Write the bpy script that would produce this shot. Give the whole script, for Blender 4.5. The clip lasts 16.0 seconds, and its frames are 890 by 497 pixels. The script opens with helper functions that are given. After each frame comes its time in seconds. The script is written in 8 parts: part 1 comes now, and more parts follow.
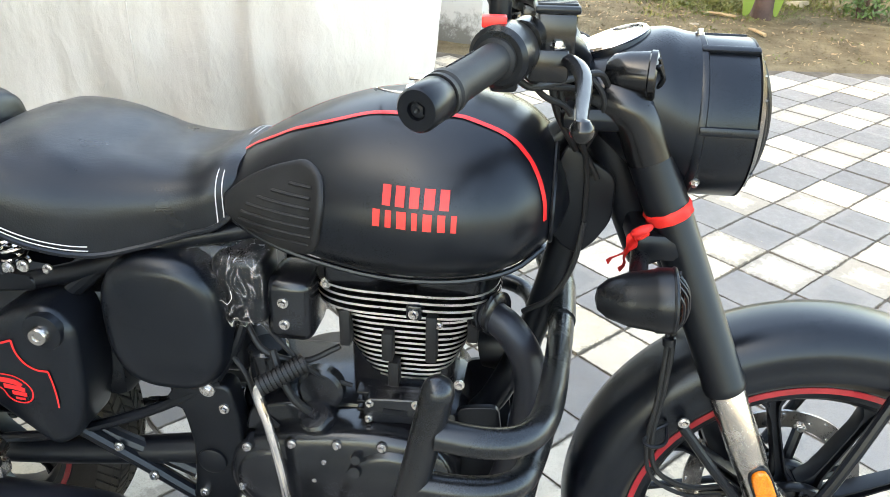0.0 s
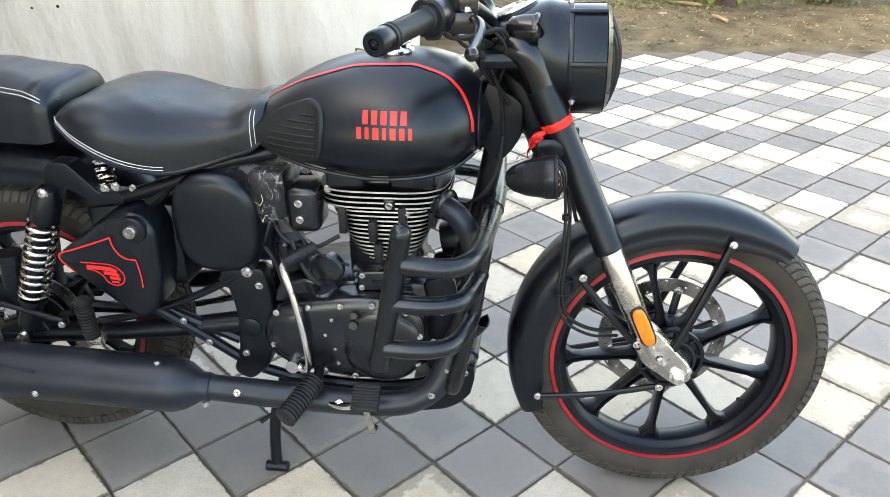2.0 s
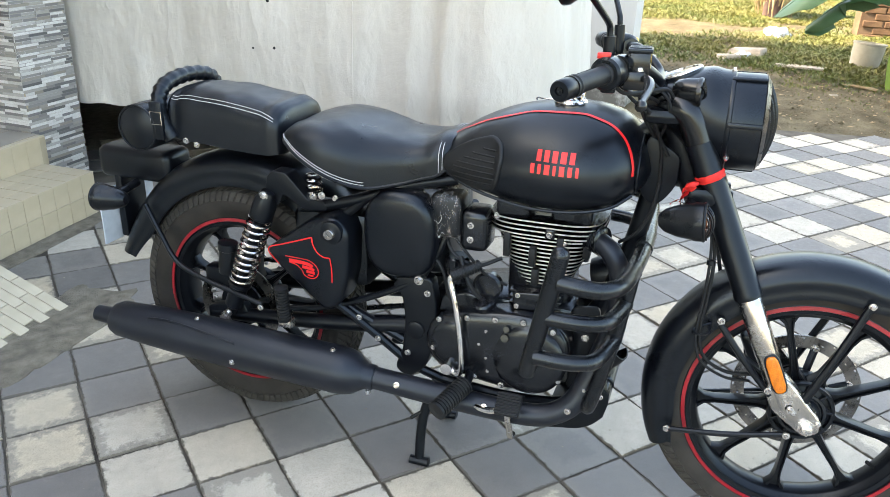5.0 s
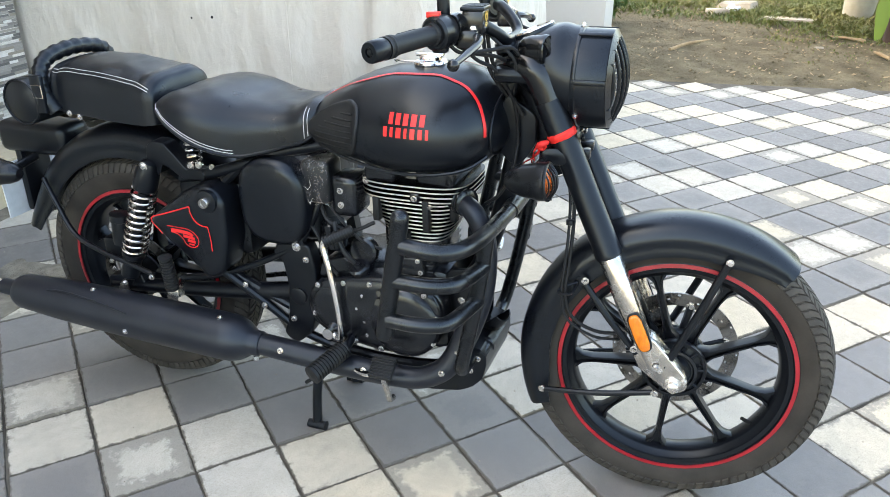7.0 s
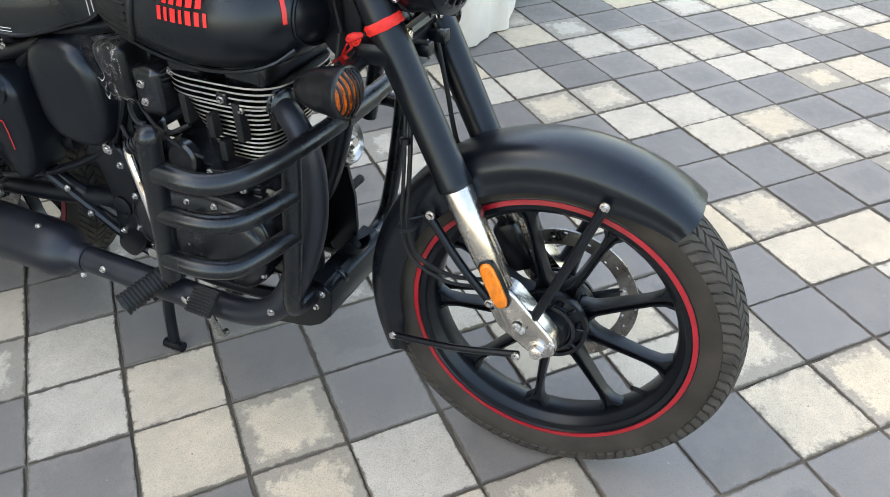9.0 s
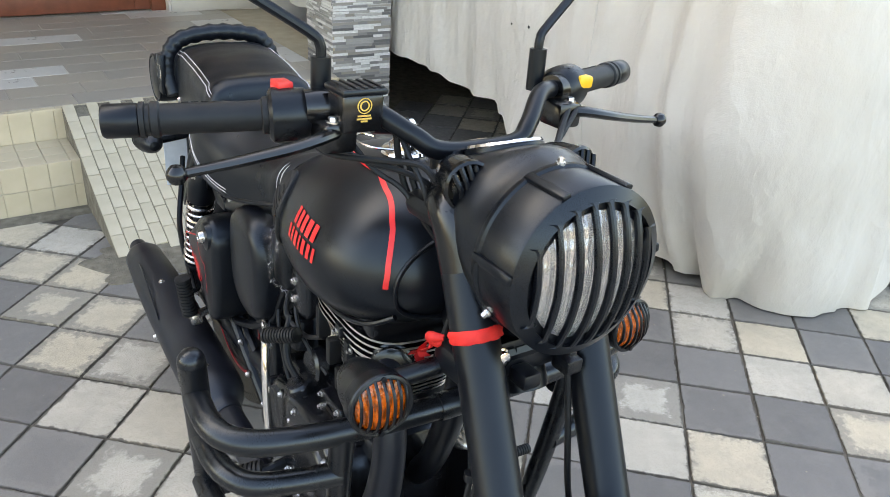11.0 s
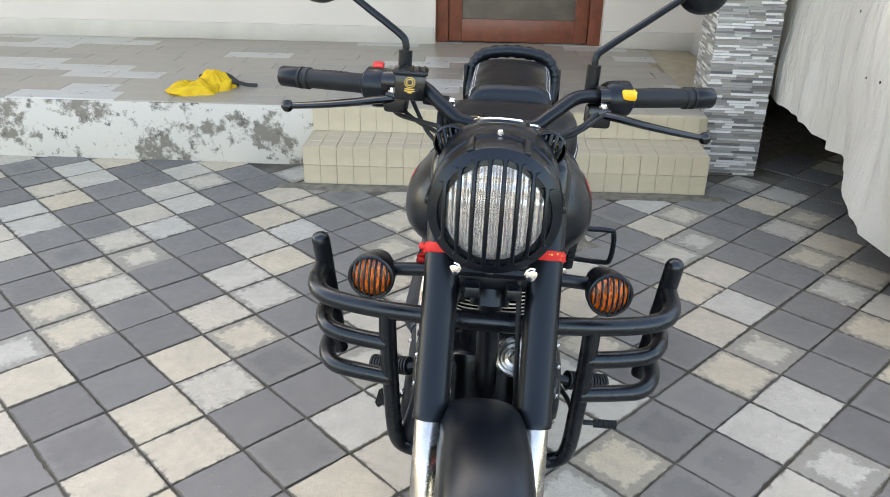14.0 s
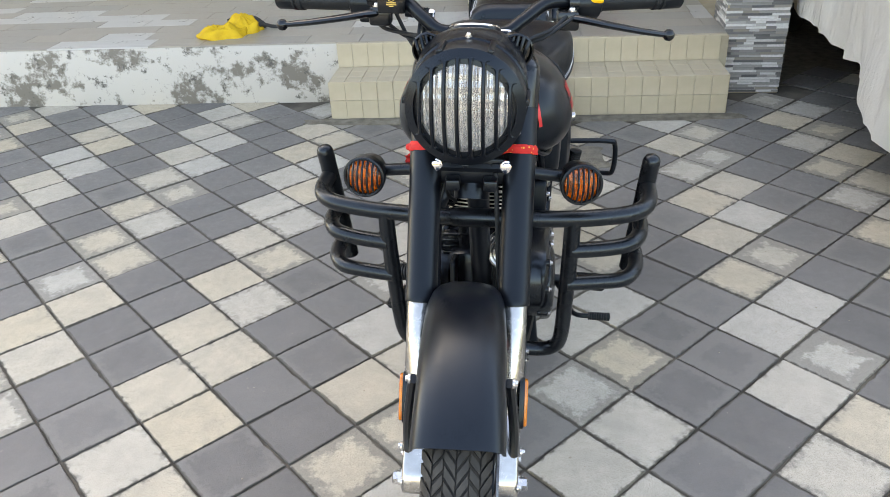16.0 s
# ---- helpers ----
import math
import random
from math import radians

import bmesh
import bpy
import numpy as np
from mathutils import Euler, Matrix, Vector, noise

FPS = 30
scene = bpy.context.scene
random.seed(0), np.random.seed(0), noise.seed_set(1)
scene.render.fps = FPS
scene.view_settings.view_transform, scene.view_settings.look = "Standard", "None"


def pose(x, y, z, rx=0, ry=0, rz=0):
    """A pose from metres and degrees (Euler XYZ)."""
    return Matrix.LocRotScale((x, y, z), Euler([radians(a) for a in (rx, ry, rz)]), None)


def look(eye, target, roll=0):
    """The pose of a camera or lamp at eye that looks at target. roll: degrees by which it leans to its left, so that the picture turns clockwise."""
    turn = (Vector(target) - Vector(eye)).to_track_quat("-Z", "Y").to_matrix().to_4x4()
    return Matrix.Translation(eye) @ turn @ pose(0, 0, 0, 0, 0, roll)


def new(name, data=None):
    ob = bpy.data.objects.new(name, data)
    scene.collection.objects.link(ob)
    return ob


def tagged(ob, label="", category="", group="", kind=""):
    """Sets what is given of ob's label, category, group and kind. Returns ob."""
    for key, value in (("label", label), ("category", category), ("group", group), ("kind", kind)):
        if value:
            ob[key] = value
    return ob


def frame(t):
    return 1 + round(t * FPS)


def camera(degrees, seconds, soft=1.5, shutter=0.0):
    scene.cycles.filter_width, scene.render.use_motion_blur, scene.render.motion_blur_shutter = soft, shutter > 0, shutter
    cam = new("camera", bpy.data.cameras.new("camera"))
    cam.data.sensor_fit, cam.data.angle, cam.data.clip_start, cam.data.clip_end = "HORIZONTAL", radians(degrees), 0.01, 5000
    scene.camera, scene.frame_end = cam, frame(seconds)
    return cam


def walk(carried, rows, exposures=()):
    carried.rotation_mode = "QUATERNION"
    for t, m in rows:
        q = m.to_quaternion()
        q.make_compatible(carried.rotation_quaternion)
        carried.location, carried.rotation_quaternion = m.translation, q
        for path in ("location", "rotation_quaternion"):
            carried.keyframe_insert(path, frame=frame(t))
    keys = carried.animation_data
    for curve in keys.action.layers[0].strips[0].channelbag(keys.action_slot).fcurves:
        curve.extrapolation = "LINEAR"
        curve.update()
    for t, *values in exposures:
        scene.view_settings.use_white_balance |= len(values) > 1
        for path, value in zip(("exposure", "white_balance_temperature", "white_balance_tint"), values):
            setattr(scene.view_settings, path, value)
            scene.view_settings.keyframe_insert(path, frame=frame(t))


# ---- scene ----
cam = camera(59.3, 16.0, soft=0.4)
EXPOSURES = [(0.0, 3.75, 9500, 9), (1.0, 3.74, 9500, 9), (1.5, 3.70, 9500, 9), (2.2, 3.52, 9400, 10), (3.5, 3.27, 8900, 10), (4.2, 3.29, 8700, 9), (6.4, 3.42, 8700, 9), (7.2, 3.4, 8700, 9), (7.6, 3.35, 8800, 10), (8.0, 3.12, 9100, 11), (8.6, 3.1, 9100, 11), (9.0, 3.2, 9100, 11), (10.0, 3.26, 9200, 11), (12.3, 3.27, 9200, 13), (13.5, 3.22, 9200, 13), (14.5, 3.18, 9200, 13), (16.0, 3.15, 9200, 13)]
PATH = [
    (0, (-0.195, -0.428, 1.231), (1.566, -0.335, 0.289), 2.8),
    (0.5, (-0.287, -0.491, 1.251), (1.46, -0.331, 0.291), 2.1),
    (1, (-0.396, -0.552, 1.259), (1.323, -0.347, 0.257), 1.5),
    (1.5, (-0.514, -0.559, 1.272), (1.248, -0.385, 0.342), 0.2),
    (2, (-0.668, -0.529, 1.289), (1.098, -0.426, 0.356), 0.3),
    (2.5, (-0.792, -0.516, 1.298), (1.022, -0.382, 0.467), 2.4),
    (3, (-0.856, -0.528, 1.315), (0.994, -0.326, 0.582), 3.6),
    (3.5, (-0.884, -0.533, 1.321), (0.957, -0.253, 0.591), 2.5),
    (4, (-0.89, -0.522, 1.312), (0.923, -0.167, 0.546), 2.1),
    (4.2, (-0.89, -0.513, 1.309), (0.912, -0.131, 0.53), 2.1),
    (6.3, (-0.857, -0.621, 1.316), (0.853, -0.046, 0.453), 0.1),
    (6.5, (-0.836, -0.691, 1.315), (0.86, -0.111, 0.428), -0.5),
    (7, (-0.799, -0.843, 1.314), (0.922, -0.337, 0.431), 0.0),
    (7.5, (-0.703, -0.911, 1.301), (1.028, -0.54, 0.371), -1.3),
    (8, (-0.53, -0.961, 1.283), (1.132, -0.647, 0.215), -0.0),
    (8.5, (-0.415, -1.013, 1.266), (1.142, -0.659, 0.061), -1.7),
    (9, (-0.297, -1.138, 1.262), (1.172, -0.532, 0.047), -0.9),
    (9.5, (-0.208, -1.24, 1.281), (1.237, -0.432, 0.159), 0.3),
    (9.9, (-0.101, -1.244, 1.289), (1.321, -0.212, 0.333), 1.5),
    (10, (-0.059, -1.227, 1.303), (1.335, -0.148, 0.358), 2.0),
    (10.2, (0.003, -1.208, 1.315), (1.351, -0.046, 0.402), 2.6),
    (12.3, (0.459, -1.371, 1.321), (0.891, 0.322, 0.348), 0.7),
    (12.5, (0.474, -1.421, 1.325), (0.864, 0.292, 0.369), 0.9),
    (13, (0.508, -1.559, 1.329), (0.841, 0.159, 0.36), 2.5),
    (13.5, (0.57, -1.659, 1.349), (0.748, 0.105, 0.423), 0.2),
    (14, (0.703, -1.76, 1.364), (0.661, 0.048, 0.511), 0.9),
    (14.5, (0.784, -1.861, 1.367), (0.616, -0.048, 0.539), -1.4),
    (15, (0.794, -1.914, 1.369), (0.636, -0.087, 0.571), -2.0),
    (15.5, (0.799, -1.918, 1.373), (0.632, -0.091, 0.576), -2.4),
    (16, (0.816, -1.912, 1.348), (0.653, -0.174, 0.371), -3.1),
]
walk(cam, [(t, look(eye, target, roll)) for t, eye, target, roll in PATH], EXPOSURES)

# ---- light ----
SUN_EL, SUN_AZ = 38.0, 112.0          # the sun stands behind the house; azimuth counted from +x towards +y
world = bpy.data.worlds.new("sky")
scene.world = world
world.use_nodes = True
wn = world.node_tree
sky = wn.nodes.new("ShaderNodeTexSky")
sky.sky_type = "NISHITA"
sky.sun_disc = False
sky.sun_elevation = radians(SUN_EL)
sky.sun_rotation = radians(90 - SUN_AZ)
sky.air_density, sky.dust_density, sky.ozone_density = 1.0, 2.5, 1.0
wn.links.new(sky.outputs["Color"], wn.nodes["Background"].inputs["Color"])
wn.nodes["Background"].inputs["Strength"].default_value = 0.13
sun_data = bpy.data.lights.new("sun", "SUN")
sun_data.energy, sun_data.angle, sun_data.color = 2.4, radians(0.6), (1.0, 0.94, 0.86)
sun = new("sun", sun_data)
ce = math.cos(radians(SUN_EL))
sun_from = Vector((ce * math.cos(radians(SUN_AZ)), ce * math.sin(radians(SUN_AZ)), math.sin(radians(SUN_EL))))
sun.matrix_world = look(sun_from * 30, (0, 0, 0))


# ---- materials ----
def nodes_of(name):
    m = bpy.data.materials.new(name)
    m.use_nodes = True
    t = m.node_tree
    return m, t, t.nodes["Principled BSDF"]


def add(t, kind, **values):
    n = t.nodes.new(kind)
    for k, v in values.items():
        if k in n.inputs:
            n.inputs[k].default_value = v
    return n


def ramp(t, src, stops):
    r = t.nodes.new("ShaderNodeValToRGB")
    e = r.color_ramp.elements
    while len(e) < len(stops):
        e.new(0.5)
    for el, (p, c) in zip(e, stops):
        el.position = p
        el.color = (c, c, c, 1) if isinstance(c, (int, float)) else (*c, 1)
    t.links.new(src, r.inputs["Fac"])
    return r.outputs["Color"]


def mix(t, fac, a, b, mode="MIX"):
    n = t.nodes.new("ShaderNodeMix")
    n.data_type, n.blend_type = "RGBA", mode
    for s, v in ((n.inputs[0], fac), (n.inputs[6], a), (n.inputs[7], b)):
        if isinstance(v, (int, float)):
            s.default_value = v
        elif isinstance(v, tuple):
            s.default_value = (*v, 1)
        else:
            t.links.new(v, s)
    return n.outputs[2]


def maths(t, op, a, b=0.0, c=0.0):
    n = t.nodes.new("ShaderNodeMath")
    n.operation = op
    for s, v in zip(n.inputs, (a, b, c)):
        if isinstance(v, (int, float)):
            s.default_value = v
        else:
            t.links.new(v, s)
    return n.outputs[0]


def grain(t, scale, detail=4.0, rough=0.55, coords="Object", stretch=None):
    co = t.nodes.new("ShaderNodeTexCoord")
    src = co.outputs[coords]
    if stretch:
        mp = t.nodes.new("ShaderNodeMapping")
        mp.inputs["Scale"].default_value = stretch
        t.links.new(src, mp.inputs["Vector"])
        src = mp.outputs["Vector"]
    n = add(t, "ShaderNodeTexNoise", Scale=scale, Detail=detail, Roughness=rough)
    t.links.new(src, n.inputs["Vector"])
    return n.outputs["Fac"]


def bumped(t, b, height, strength, distance):
    n = add(t, "ShaderNodeBump", Strength=strength, Distance=distance)
    t.links.new(height, n.inputs["Height"])
    t.links.new(n.outputs["Normal"], b.inputs["Normal"])


def surface(name, c1, c2, rough=(0.4, 0.5), metal=0.0, scale=20.0, fine=300.0, bump=0.1, dist=0.001, coat=0.0, spec=0.5, tint=(1, 1, 1)):
    """A surface that varies at two scales: patches between c1 and c2, and fine grain in gloss and relief."""
    m, t, b = nodes_of(name)
    big, small = grain(t, scale), grain(t, fine, 3.0)
    t.links.new(mix(t, ramp(t, big, [(0.3, 0.0), (0.7, 1.0)]), c1, c2), b.inputs["Base Color"])
    both = maths(t, "ADD", maths(t, "MULTIPLY", big, 0.6), maths(t, "MULTIPLY", small, 0.4))
    t.links.new(ramp(t, both, [(0.3, rough[0]), (0.7, rough[1])]), b.inputs["Roughness"])
    b.inputs["Metallic"].default_value = metal
    b.inputs["Coat Weight"].default_value = coat
    b.inputs["Specular IOR Level"].default_value = spec
    b.inputs["Specular Tint"].default_value = (*tint, 1)
    if bump:
        bumped(t, b, small, bump, dist)
    return m


M = {}
M["paint"] = surface("matte_black_paint", (0.0026, 0.0034, 0.0056), (0.0044, 0.0055, 0.0082), (0.25, 0.34), scale=9, fine=900, bump=0.03, dist=0.0004, spec=0.37, tint=(0.72, 0.87, 1.0))
M["satin"] = surface("satin_black_metal", (0.0024, 0.0030, 0.0046), (0.0044, 0.0052, 0.0076), (0.27, 0.38), scale=16, fine=600, bump=0.06, dist=0.0005, spec=0.30, tint=(0.72, 0.87, 1.0))
M["exhaust"] = surface("black_heat_paint", (0.006, 0.0068, 0.011), (0.011, 0.0125, 0.018), (0.34, 0.46), scale=12, fine=700, bump=0.08, dist=0.0005, spec=0.42, tint=(0.72, 0.87, 1.0))
M["engine"] = surface("black_engine_casting", (0.004, 0.0043, 0.0055), (0.009, 0.0095, 0.012), (0.16, 0.30), scale=22, fine=500, bump=0.15, dist=0.0006, spec=0.52, tint=(0.72, 0.87, 1.0))
M["plastic"] = surface("black_plastic", (0.003, 0.0034, 0.0046), (0.0055, 0.0061, 0.008), (0.24, 0.36), scale=25, fine=700, bump=0.08, dist=0.0005, spec=0.36, tint=(0.72, 0.87, 1.0))
M["rubber"] = surface("black_rubber", (0.006, 0.006, 0.007), (0.012, 0.012, 0.0125), (0.45, 0.6), scale=40, fine=600, bump=0.15, dist=0.0006, spec=0.32, tint=(0.72, 0.87, 1.0))
M["tyre"] = surface("dusty_tyre_rubber", (0.011, 0.0105, 0.010), (0.034, 0.031, 0.0275), (0.6, 0.85), scale=14, fine=300, bump=0.2, dist=0.0008, spec=0.3)
# dusty, and painted paler than the tyre so the grooves look shaded
M["tread"] = surface("tyre_tread_rubber", (0.019, 0.0183, 0.0175), (0.050, 0.047, 0.0425), (0.6, 0.82), scale=30, fine=300, bump=0.2, dist=0.0008, spec=0.3)
M["guard"] = surface("satin_black_tube", (0.0032, 0.0036, 0.0046), (0.006, 0.0064, 0.008), (0.23, 0.33), scale=14, fine=700, bump=0.04, dist=0.0004, spec=0.5, tint=(0.72, 0.87, 1.0))
M["gloss"] = surface("gloss_black_paint", (0.0025, 0.0026, 0.003), (0.0045, 0.0045, 0.005), (0.16, 0.26), scale=14, fine=500, bump=0.03, dist=0.0004, spec=0.5, tint=(0.8, 0.9, 1.0))
M["hornface"] = surface("horn_face", (0.36, 0.36, 0.36), (0.52, 0.52, 0.51), (0.18, 0.28), metal=0.9, scale=40, fine=500, bump=0.05)
M["chrome"] = surface("chrome", (0.72, 0.72, 0.73), (0.8, 0.8, 0.8), (0.07, 0.16), metal=1.0, scale=30, fine=400, bump=0.0)
M["alu"] = surface("brushed_aluminium", (0.36, 0.355, 0.345), (0.54, 0.53, 0.515), (0.18, 0.32), metal=1.0, scale=30, fine=500, bump=0.08, dist=0.0004)
M["fin"] = surface("machined_fin_edge", (0.72, 0.71, 0.70), (0.85, 0.84, 0.83), (0.26, 0.36), metal=1.0, scale=60, fine=500, bump=0.0)
M["bolt"] = surface("zinc_bolt", (0.52, 0.52, 0.52), (0.70, 0.69, 0.68), (0.2, 0.35), metal=1.0, scale=80, fine=900, bump=0.0)
M["red"] = surface("red_decal", (0.56, 0.012, 0.016), (0.68, 0.018, 0.022), (0.35, 0.45), scale=40, fine=600, bump=0.02, dist=0.0003)
M["disc"] = surface("dark_disc_steel", (0.13, 0.13, 0.135), (0.24, 0.24, 0.235), (0.22, 0.34), metal=1.0, scale=30, fine=500, bump=0.05, dist=0.0004)
M["rimred"] = surface("red_rim_tape", (0.20, 0.003, 0.010), (0.29, 0.005, 0.015), (0.35, 0.45), scale=30, fine=600, bump=0.02, dist=0.0003)
M["spring"] = surface("chromed_spring", (0.55, 0.55, 0.56), (0.68, 0.68, 0.68), (0.14, 0.24), metal=1.0, scale=40, fine=400, bump=0.0)
M["ribbon"] = surface("red_cloth", (0.50, 0.008, 0.01), (0.66, 0.02, 0.015), (0.6, 0.8), scale=60, fine=900, bump=0.4, dist=0.001)
M["gold"] = surface("gold_print", (0.55, 0.34, 0.07), (0.65, 0.42, 0.10), (0.4, 0.5), scale=40, fine=600, bump=0.0)
M["switchred"] = surface("red_switch", (0.6, 0.02, 0.02), (0.68, 0.03, 0.025), (0.35, 0.45), scale=60, fine=900, bump=0.0)
M["switchyellow"] = surface("yellow_switch", (0.75, 0.38, 0.01), (0.85, 0.45, 0.02), (0.35, 0.45), scale=60, fine=900, bump=0.0)
M["stitch"] = surface("white_thread", (0.40, 0.41, 0.43), (0.58, 0.59, 0.61), (0.7, 0.8), scale=200, fine=900, bump=0.0)
M["dial"] = surface("dial_face", (0.32, 0.32, 0.31), (0.40, 0.40, 0.385), (0.35, 0.45), scale=40, fine=500, bump=0.0)
M["plate"] = surface("plate_back", (0.40, 0.46, 0.53), (0.50, 0.56, 0.63), (0.35, 0.5), scale=30, fine=500, bump=0.02)

M["bluebag"] = surface("blue_plastic", (0.05, 0.16, 0.4), (0.10, 0.25, 0.5), (0.35, 0.5), scale=20, fine=300, bump=0.1)


def leather():
    m, t, b = nodes_of("black_leatherette")
    co = t.nodes.new("ShaderNodeTexCoord")
    v = add(t, "ShaderNodeTexVoronoi", Scale=420.0)
    t.links.new(co.outputs["Object"], v.inputs["Vector"])
    n = grain(t, 12)
    t.links.new(mix(t, ramp(t, n, [(0.3, 0.0), (0.7, 1.0)]), (0.003, 0.0037, 0.0056), (0.0055, 0.0066, 0.0094)), b.inputs["Base Color"])
    t.links.new(ramp(t, n, [(0.3, 0.26), (0.7, 0.40)]), b.inputs["Roughness"])
    b.inputs["Specular IOR Level"].default_value = 0.36
    b.inputs["Specular Tint"].default_value = (0.72, 0.87, 1.0, 1)
    bumped(t, b, v.outputs["Distance"], 0.25, 0.0006)
    return m


M["leather"] = leather()


def printed_cloth():
    m, t, b = nodes_of("printed_red_cloth")
    co = t.nodes.new("ShaderNodeTexCoord")
    v = add(t, "ShaderNodeTexVoronoi", Scale=150.0)
    t.links.new(co.outputs["Object"], v.inputs["Vector"])
    t.links.new(mix(t, ramp(t, v.outputs["Distance"], [(0.22, 1.0), (0.30, 0.0)]), (0.52, 0.012, 0.01), (0.72, 0.34, 0.05)), b.inputs["Base Color"])
    b.inputs["Roughness"].default_value = 0.75
    bumped(t, b, v.outputs["Distance"], 0.3, 0.001)
    return m


M["printed"] = printed_cloth()


def amber(name, colour, deep):
    m, t, b = nodes_of(name)
    f = grain(t, 170.0, 2.0, 0.5, "Object", (1, 1, 0.35))
    t.links.new(mix(t, ramp(t, f, [(0.42, 0.0), (0.58, 1.0)]), tuple(q * deep for q in colour), colour), b.inputs["Base Color"])
    b.inputs["Roughness"].default_value = 0.22
    b.inputs["Coat Weight"].default_value = 0.6
    co = t.nodes.new("ShaderNodeTexCoord")
    v = add(t, "ShaderNodeTexVoronoi", Scale=260.0)
    t.links.new(co.outputs["Object"], v.inputs["Vector"])
    bumped(t, b, v.outputs["Distance"], 0.5, 0.002)
    return m


M["amber"] = amber("amber_lens", (0.66, 0.115, 0.006), 0.30)
M["reflector"] = amber("amber_reflector", (0.66, 0.17, 0.008), 0.8)


def glass(name, rough=0.02, bump=0.0, scale=80.0, stretch=(1, 1, 1)):
    m, t, b = nodes_of(name)
    b.inputs["Base Color"].default_value = (0.95, 0.97, 0.97, 1)
    b.inputs["Transmission Weight"].default_value = 1.0
    b.inputs["Roughness"].default_value = rough
    b.inputs["IOR"].default_value = 1.45
    if bump:
        bumped(t, b, grain(t, scale, 3.0, 0.6, "Object", stretch), bump, 0.004)
    return m




M["dialglass"] = glass("dial_glass")


def flutes(t):
    """Upright flutes crossed by shallow steps, as pressed into a lamp glass; a height."""
    co = t.nodes.new("ShaderNodeTexCoord")
    sep = t.nodes.new("ShaderNodeSeparateXYZ")
    t.links.new(co.outputs["Object"], sep.inputs[0])
    up = maths(t, "SINE", maths(t, "MULTIPLY", sep.outputs[1], 2 * math.pi / 0.0085))
    step = maths(t, "SINE", maths(t, "MULTIPLY", sep.outputs[2], 2 * math.pi / 0.021))
    return maths(t, "ADD", maths(t, "MULTIPLY", up, 0.5), maths(t, "ADD", maths(t, "MULTIPLY", step, 0.4), maths(t, "MULTIPLY", grain(t, 70, 3.0, 0.6, "Object", (1, 1.5, 0.6)), 1.6)))


def lamp_bowl():
    m, t, b = nodes_of("fluted_lamp_bowl")
    b.inputs["Base Color"].default_value = (0.80, 0.80, 0.80, 1)
    b.inputs["Metallic"].default_value = 1.0
    b.inputs["Roughness"].default_value = 0.07
    bumped(t, b, flutes(t), 0.9, 0.0022)
    return m


M["bowl"] = lamp_bowl()


def thin_glass(name):
    """Thin pressed glass: mostly clear, with a fluted sheen."""
    m, t, b = nodes_of(name)
    out = t.nodes["Material Output"]
    tr = add(t, "ShaderNodeBsdfTransparent")
    gl = add(t, "ShaderNodeBsdfGlossy", Roughness=0.04)
    n = add(t, "ShaderNodeBump", Strength=0.8, Distance=0.0018)
    t.links.new(flutes(t), n.inputs["Height"])
    t.links.new(n.outputs["Normal"], gl.inputs["Normal"])
    mx = add(t, "ShaderNodeMixShader", Fac=0.22)
    t.links.new(tr.outputs[0], mx.inputs[1])
    t.links.new(gl.outputs[0], mx.inputs[2])
    # a little diffuse white stands in for the brightness of refracted light
    df = add(t, "ShaderNodeBsdfDiffuse", Color=(0.9, 0.91, 0.92, 1))
    my = add(t, "ShaderNodeMixShader", Fac=0.09)
    t.links.new(mx.outputs[0], my.inputs[1])
    t.links.new(df.outputs[0], my.inputs[2])
    t.links.new(my.outputs[0], out.inputs["Surface"])
    return m


M["lens"] = thin_glass("fluted_lens_glass")


def film():
    """Clear wrapping film: nearly invisible where flat, with glints painted as white lines along its many creases."""
    m, t, b = nodes_of("clear_plastic_film")
    n = grain(t, 15, 2.6, 0.6, "Object", (1.5, 1.0, 0.6))
    w = grain(t, 16, 2.0, 0.5, "Object", (0.6, 1.0, 1.2))
    b.inputs["Base Color"].default_value = (0.75, 0.77, 0.79, 1)
    b.inputs["Roughness"].default_value = 0.08
    crease_glint = ramp(t, n, [(0.430, 0.0), (0.445, 0.8), (0.455, 0.0), (0.515, 0.0), (0.526, 0.5), (0.536, 0.0), (0.600, 0.0), (0.612, 0.85), (0.63, 0.0)])
    sheet_a = ramp(t, w, [(0.40, 0.10), (0.62, 1.0)])
    t.links.new(maths(t, "ADD", maths(t, "MULTIPLY", crease_glint, sheet_a), 0.008), b.inputs["Alpha"])
    bumped(t, b, n, 1.0, 0.012)
    return m


M["film"] = film()


